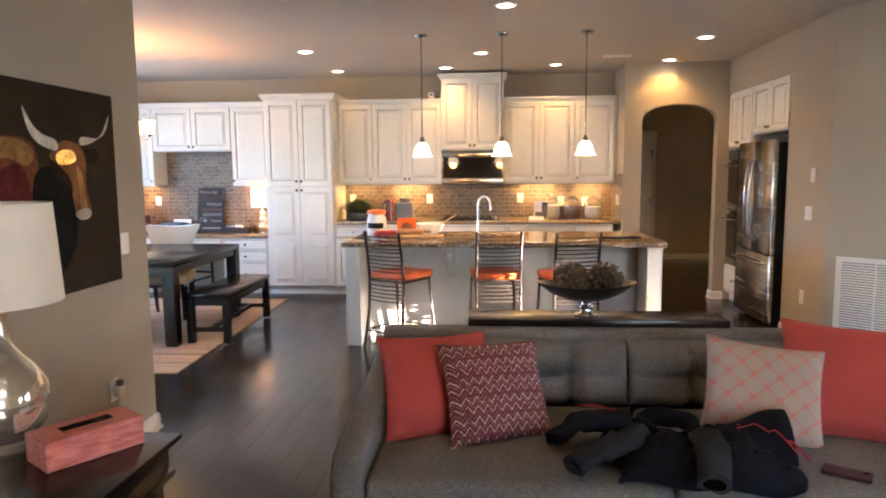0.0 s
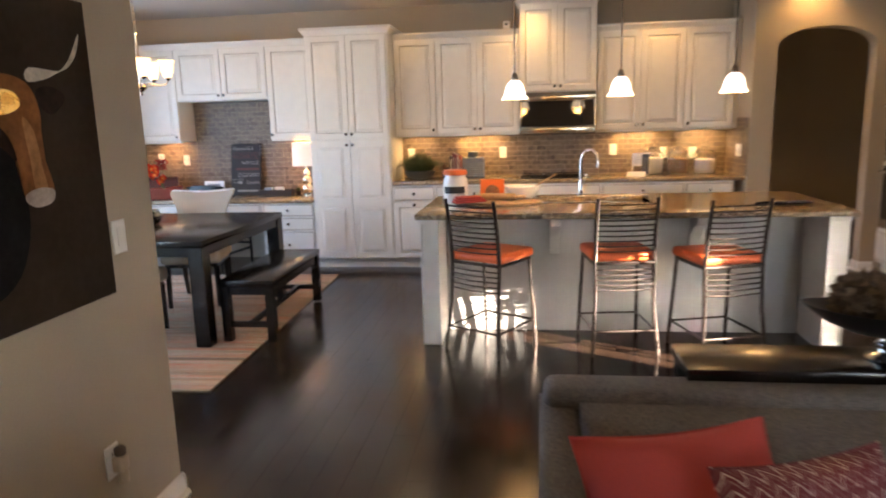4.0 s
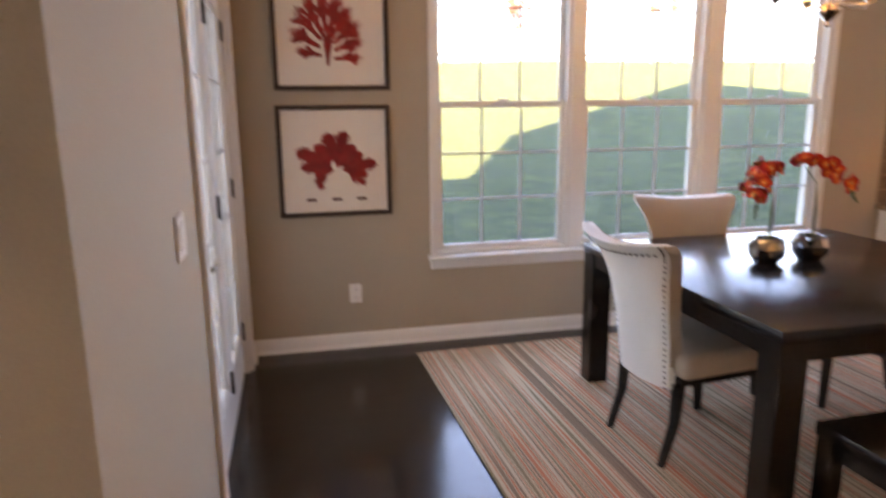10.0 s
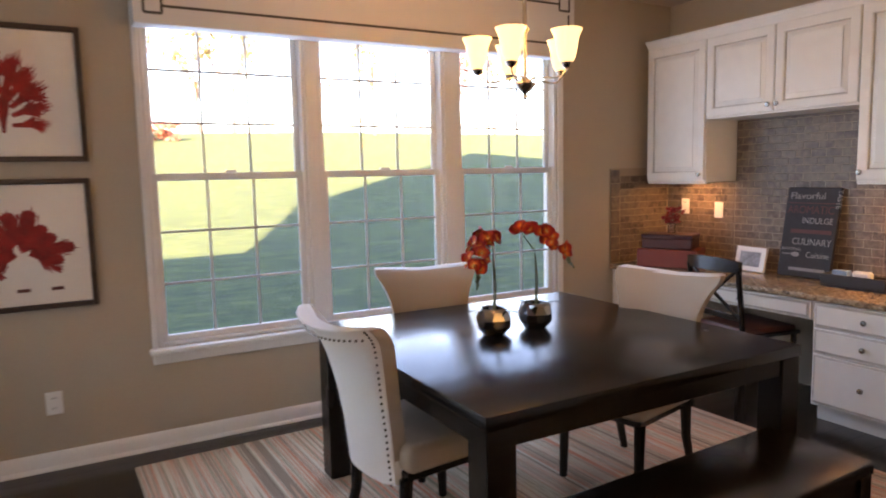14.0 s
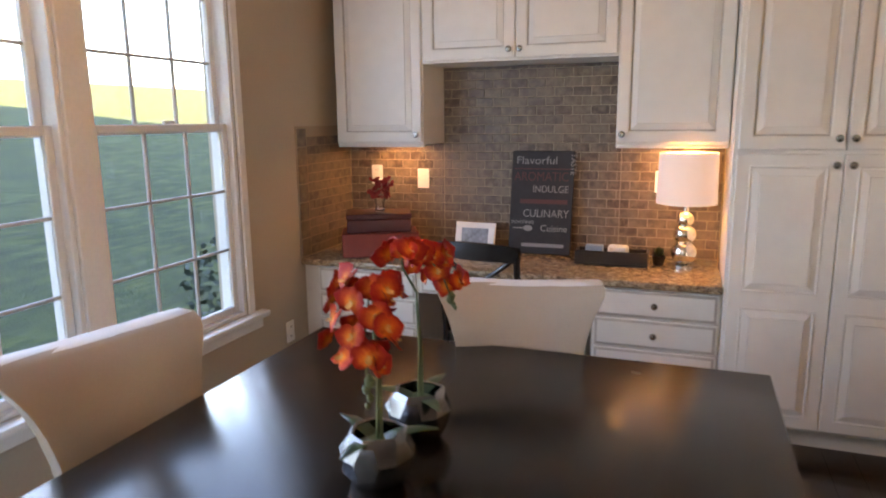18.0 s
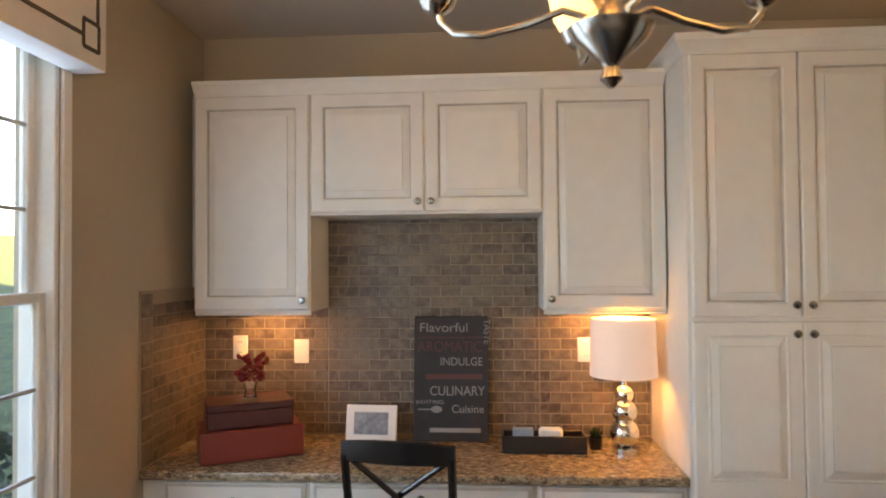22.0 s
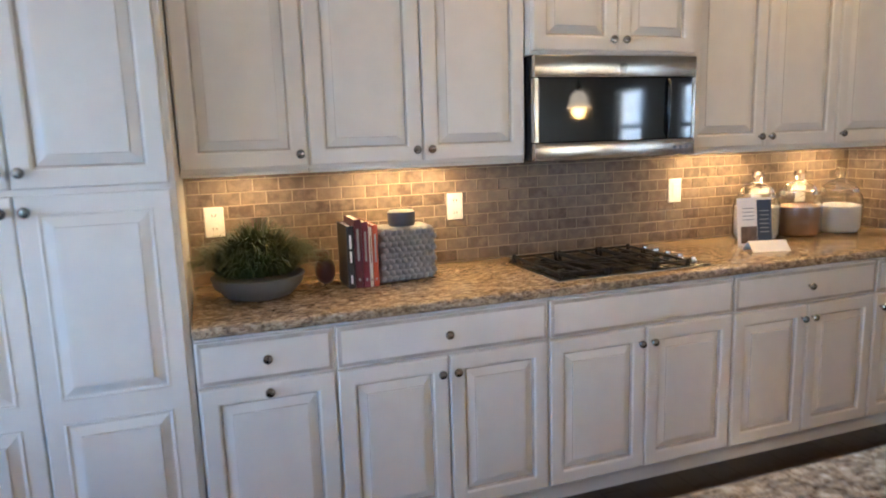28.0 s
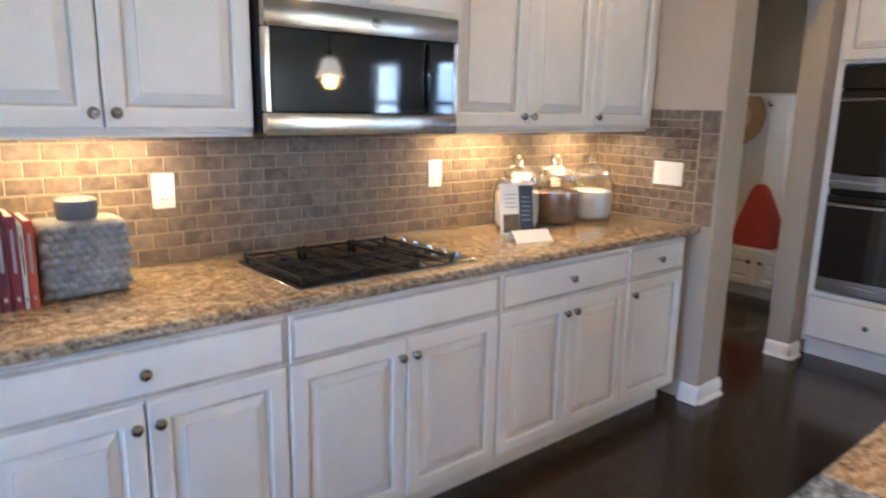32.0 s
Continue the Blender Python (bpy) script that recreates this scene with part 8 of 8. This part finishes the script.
pane_grid(w6, 3.72, 3.94, 1.2, 1.7, 0.05, 1, 2)

# ---- outdoors ----
def hill(x, y):
    d = max(0.0, -5.2 - x)
    rise = 0.095 * max(0.0, min(d, 70) - 2.5) + 0.02 * max(0.0, min(y, 30) - 4) * min(1, d / 15)
    return -0.30 + rise + 0.05 * noise.noise(Vector((x * 0.15, y * 0.15, 0)))


bm = bmesh.new()
xs = [-400, -220, -130, -90, -72] + [-62 + 2.0 * i for i in range(29)] + [-4, 0, 6, 14, 30, 60, 120, 250, 400]
ys = [-400, -200, -100, -60, -40, -28, -20] + [-14 + 2.0 * i for i in range(30)] + [52, 66, 90, 150, 250, 400]
rows = [[bm.verts.new((x, y, hill(x, y))) for y in ys] for x in xs]
for a, b in zip(rows, rows[1:]):
    for j in range(len(ys) - 1):
        bm.faces.new((a[j], b[j], b[j + 1], a[j + 1]))
solid("ground", bm, M_LAWN, "green lawn rising away from the house", "ground", kind="structure", smooth=80)
# far field of dry grass on the hilltop
M_BARK = plain("bark", (0.09, 0.07, 0.055), 0.9, var=0.3, bump=0.4)
M_LEAF = plain("autumn_leaf", (0.16, 0.12, 0.035), 0.7, var=0.5, big=1.5, fine=9, bump=0.0)
M_LEAFR = plain("russet_leaf", (0.20, 0.055, 0.03), 0.7, var=0.5, big=1.5, fine=9, bump=0.0)


def tree(x, y, h, seed, leaf, dense):
    rng = random.Random(seed)
    e = thing("tree", "tall autumn tree with thin leaves on the hill" if dense > 150 else "nearly bare autumn tree on the hill", "tree", pose(x, y, hill(x, y) - 0.05), "trees on the hill")
    bm = bmesh.new()
    tips = []
    def limb(p, d, l, r, k):
        q = p + d * l
        mid = p + d * l * 0.5 + Vector((rng.uniform(-1, 1), rng.uniform(-1, 1), 0)) * l * 0.06
        tube(bm, [p, mid, q], r, 6, r * 0.6)
        if k == 0:
            tips.append(q)
            return
        if k < 3:
            tips.append(mid)
        for j in range(3):
            nd = (d + Vector((rng.uniform(-0.8, 0.8), rng.uniform(-0.8, 0.8), rng.uniform(-0.05, 0.5)))).normalized()
            limb(p + d * l * rng.uniform(0.6, 1.0), nd, l * rng.uniform(0.55, 0.75), r * 0.55, k - 1)
    limb(Vector((0, 0, 0)), Vector((0, 0, 1)), h * 0.42, h * 0.018, 3)
    part("trunk", bm, M_BARK, e)
    bm = bmesh.new()
    for k in range(dense):
        t = rng.choice(tips) + Vector((rng.gauss(0, 0.5), rng.gauss(0, 0.5), rng.gauss(0, 0.4)))
        m = Matrix.Translation(t) @ Euler((rng.uniform(0, 6), rng.uniform(0, 6), rng.uniform(0, 6))).to_matrix().to_4x4()
        s = rng.uniform(0.12, 0.30)
        for j in range(3):
            petal(bm, m @ Matrix.Rotation(j * 2.1, 4, "Z"), s, s * 0.4, 0.3)
    part("crown", bm, leaf, e, smooth=0)


for i in range(12):
    rg = random.Random(100 + i)
    tree(-58 - rg.uniform(0, 14), -6 + i * 5.2 + rg.uniform(-2, 2), rg.uniform(8, 14), i, M_LEAF if i % 3 else M_LEAFR, 90 if i < 3 else 380)
bm = bmesh.new()
rg = random.Random(77)
for k in range(1600):
    p = Vector((-56 + rg.uniform(-2, 2), rg.uniform(-8, 12), 0))
    p.z = hill(p.x, p.y) + rg.uniform(0, 1.3)
    petal(bm, Matrix.Translation(p) @ Euler((rg.uniform(0, 6), rg.uniform(0, 6), rg.uniform(0, 6))).to_matrix().to_4x4(), 0.4, 0.16, 0.3)
solid("russet_hedge", bm, M_LEAFR, "low russet hedge far up the hill", "hedge", kind="stuff", smooth=0)
e = thing("garden_shrub", "blue-green garden shrub outside the window", "shrub", pose(-6.3, 9.0, hill(-6.3, 9.0)))
bm = bmesh.new()
tube(bm, [(0, 0, 0), (0.02, 0.01, 0.4), (0.0, 0.03, 0.7)], 0.02, 6, 0.008)
part("stems", bm, M_BARK, e)
bm = bmesh.new()
for k in range(420):
    d = Vector((rg.gauss(0, 1), rg.gauss(0, 1), rg.gauss(0, 1))).normalized() * rg.uniform(0.5, 1.0) ** 0.4
    petal(bm, Matrix.Translation((d.x * 0.42, d.y * 0.42, 0.55 + d.z * 0.42)) @ Euler((rg.uniform(0, 6), rg.uniform(0, 6), rg.uniform(0, 6))).to_matrix().to_4x4(), 0.07, 0.02, 0.2)
part("leaves", bm, plain("blue_green_leaf", (0.04, 0.07, 0.05), 0.6, var=0.4, bump=0.0), e, smooth=0)

# ---- tiles ----
def tile_mesh(name, w, h, t=0.008, b=0.0022):
    bm = bmesh.new()
    ring_loft(bm, [[(-w / 2 + i, -d, -h / 2 + i), (w / 2 - i, -d, -h / 2 + i), (w / 2 - i, -d, h / 2 - i), (-w / 2 + i, -d, h / 2 - i)] for i, d in ((0, 0.0), (0, t - 0.003), (b * 0.4, t - 0.001), (b, t))], False, True)
    return finish(bm, M_TILE, name, 0)


PX, PZ, GAP = 0.1015, 0.0515, 0.0031
TILE = tile_mesh("tile", PX - GAP, PZ - GAP)


def tiling(parent, m, x0, x1, z0, z1, limit, rng, skip=None):
    """Running-bond tiles on a wall; local x along it, -y out of it. The first ones are objects, the rest one mesh."""
    rest = bmesh.new()
    count, r, z = 0, 0, z0
    while z < z1 - 0.012:
        h = min(PZ, z1 - z)
        x = x0 - (PX / 2 if r % 2 else 0)
        while x < x1 - 0.008:
            a, b = max(x, x0), min(x + PX, x1)
            x += PX
            w = b - a
            if w < 0.014 or (skip and skip((a + b) / 2, z + h / 2)):
                continue
            mm = pose((a + b) / 2, rng.uniform(-0.0008, 0.0008), z + h / 2, rng.uniform(-0.5, 0.5), 0, rng.uniform(-0.4, 0.4)) @ Matrix.Diagonal(((w - GAP) / (PX - GAP), 1, (h - GAP) / (PZ - GAP), 1))
            if count < limit:
                o = new("tile", TILE)
                o.parent = parent
                o.matrix_basis = m @ mm
                count += 1
            else:
                ww, hh = (PX - GAP) / 2, (PZ - GAP) / 2
                rings = [[m @ mm @ Vector(c) for c in ((-ww + i, -d, -hh + i), (ww - i, -d, -hh + i), (ww - i, -d, hh - i), (-ww + i, -d, hh - i))] for i, d in ((0, 0.0), (0, 0.006), (0.0007, 0.0074), (0.0022, 0.008))]
                ring_loft(rest, rings, False, True)
        z += PZ
        r += 1
    if rest.verts:
        o = part("tiles", rest, M_TILE, parent, smooth=0)
        o["kind"] = "stuff"
    else:
        rest.free()


rng = random.Random(21)
bs = thing("backsplash_kitchen", "tumbled brown travertine brick tiles behind the counter", "backsplash", kind="structure")
quick("grout", M_GROUT, bs, [(-1.998, XC - 0.001, YB - 0.0102, YB, 0.9145, 1.371)], 0)
quick("grout", M_GROUT, bs, [(XC - 0.0102, XC, 7.85, YB - 0.0105, 0.9145, 1.47)], 0)
tiling(bs, pose(0, YB - 0.004, 0), -1.997, XC - 0.012, 0.918, 1.372, 300, rng)
side = Matrix.Translation((XC - 0.004, 0, 0)) @ FACE_W
tiling(bs, side, -(YB - 0.012), -7.95, 0.918, 1.42, 0, rng)
bm = bmesh.new()
for k in range(5):
    z = 0.918 + 0.111 * k
    bx(bm, XC - 0.013, XC - 0.004, 7.853, 7.945, z, z + 0.106, b=0.003)
for k in range(6):
    y = 7.955 + 0.1015 * k
    bx(bm, XC - 0.013, XC - 0.004, y, min(y + 0.097, YB - 0.014), 1.4235, 1.4685, b=0.003)
o = part("border_tiles", bm, M_TILE, bs, smooth=0)
o["kind"] = "stuff"
ds = thing("backsplash_desk", "tumbled brown travertine brick tiles behind the desk", "backsplash", kind="structure")
quick("grout", M_GROUT, ds, [(XW + 0.001, -2.858, YB - 0.0102, YB, ZD + 0.0005, 1.366), (-4.419, -3.386, YB - 0.0102, YB, 1.3665, 1.799)], 0)
quick("grout", M_GROUT, ds, [(XW, XW + 0.0102, 7.93, YB - 0.0105, ZD + 0.0005, 1.475)], 0)
tiling(ds, pose(0, YB - 0.004, 0), -4.42, -3.385, ZD + 0.004, 1.80, 230, rng)
tiling(ds, pose(0, YB - 0.004, 0), -3.384, -2.86, ZD + 0.004, 1.367, 70, rng)
tiling(ds, pose(0, YB - 0.004, 0), XW + 0.012, -4.421, ZD + 0.004, 1.367, 0, rng)
wside = Matrix.Translation((XW + 0.004, 0, 0)) @ FACE_E
tiling(ds, wside, 8.03, YB - 0.012, ZD + 0.004, 1.425, 0, rng)
bm = bmesh.new()
for k in range(7):
    z = ZD + 0.004 + 0.1025 * k
    bx(bm, XW + 0.004, XW + 0.013, 7.933, 8.025, z, z + 0.098, b=0.003)
o = part("border_tiles", bm, M_TILE, ds, smooth=0)
o["kind"] = "stuff"

# ---- floor boards ----
fl = thing("floor", "glossy dark-stained hardwood floor boards", "floor", kind="structure")
bm = bmesh.new()
bx(bm, XL - T, XE + T, YS - T, 11.6, -0.12, -0.006, b=0)
bx(bm, XW - T, XL - T - 0.001, YD - T, YB + T, -0.12, -0.006, b=0)
part("subfloor", bm, M_GAP, fl)
PWD = 0.127
LENS = (0.9, 1.2, 1.5, 1.8)


def plank_rings(l, w, c=0.0008):
    return [[(-w / 2 + i, -l / 2 + i, z), (w / 2 - i, -l / 2 + i, z), (w / 2 - i, l / 2 - i, z), (-w / 2 + i, l / 2 - i, z)] for i, z in ((0, -0.006), (0, -c), (c, 0.0))]


PLANKS = []
for l in LENS:
    bm = bmesh.new()
    ring_loft(bm, plank_rings(l - 0.0005, PWD - 0.0005), False, True)
    PLANKS.append(finish(bm, M_FLOOR, "board", 0))
rest = bmesh.new()
rng = random.Random(31)
col, count = 0, 0
x = XW
while x < XE:
    y = YS - rng.uniform(0, 1.2)
    while y < 11.5:
        k = rng.randrange(4)
        l = LENS[k]
        cx, cyy = x + PWD / 2, y + l / 2
        y += l
        lo, hi = (YS - T if cx > XL - T else YD - T), (11.5 if cx > 0.45 else YB + T)
        ya, yb = max(cyy - l / 2, lo), min(cyy + l / 2, hi)
        if yb - ya < 0.03:
            continue
        whole = yb - ya > l - 0.001
        l, cyy = yb - ya, (ya + yb) / 2
        if whole and -2.7 < cx < 1.35 and -0.2 < cyy < 8.2 and count < 300:
            o = new("board", PLANKS[k])
            o.parent = fl
            o.matrix_basis = pose(cx, cyy, 0)
            count += 1
        else:
            ring_loft(rest, [[Vector(p) + Vector((cx, cyy, 0)) for p in r] for r in plank_rings(l - 0.0005, PWD - 0.0005)], False, True)
    x += PWD
o = part("boards", rest, M_FLOOR, fl, smooth=0)
o["kind"] = "stuff"
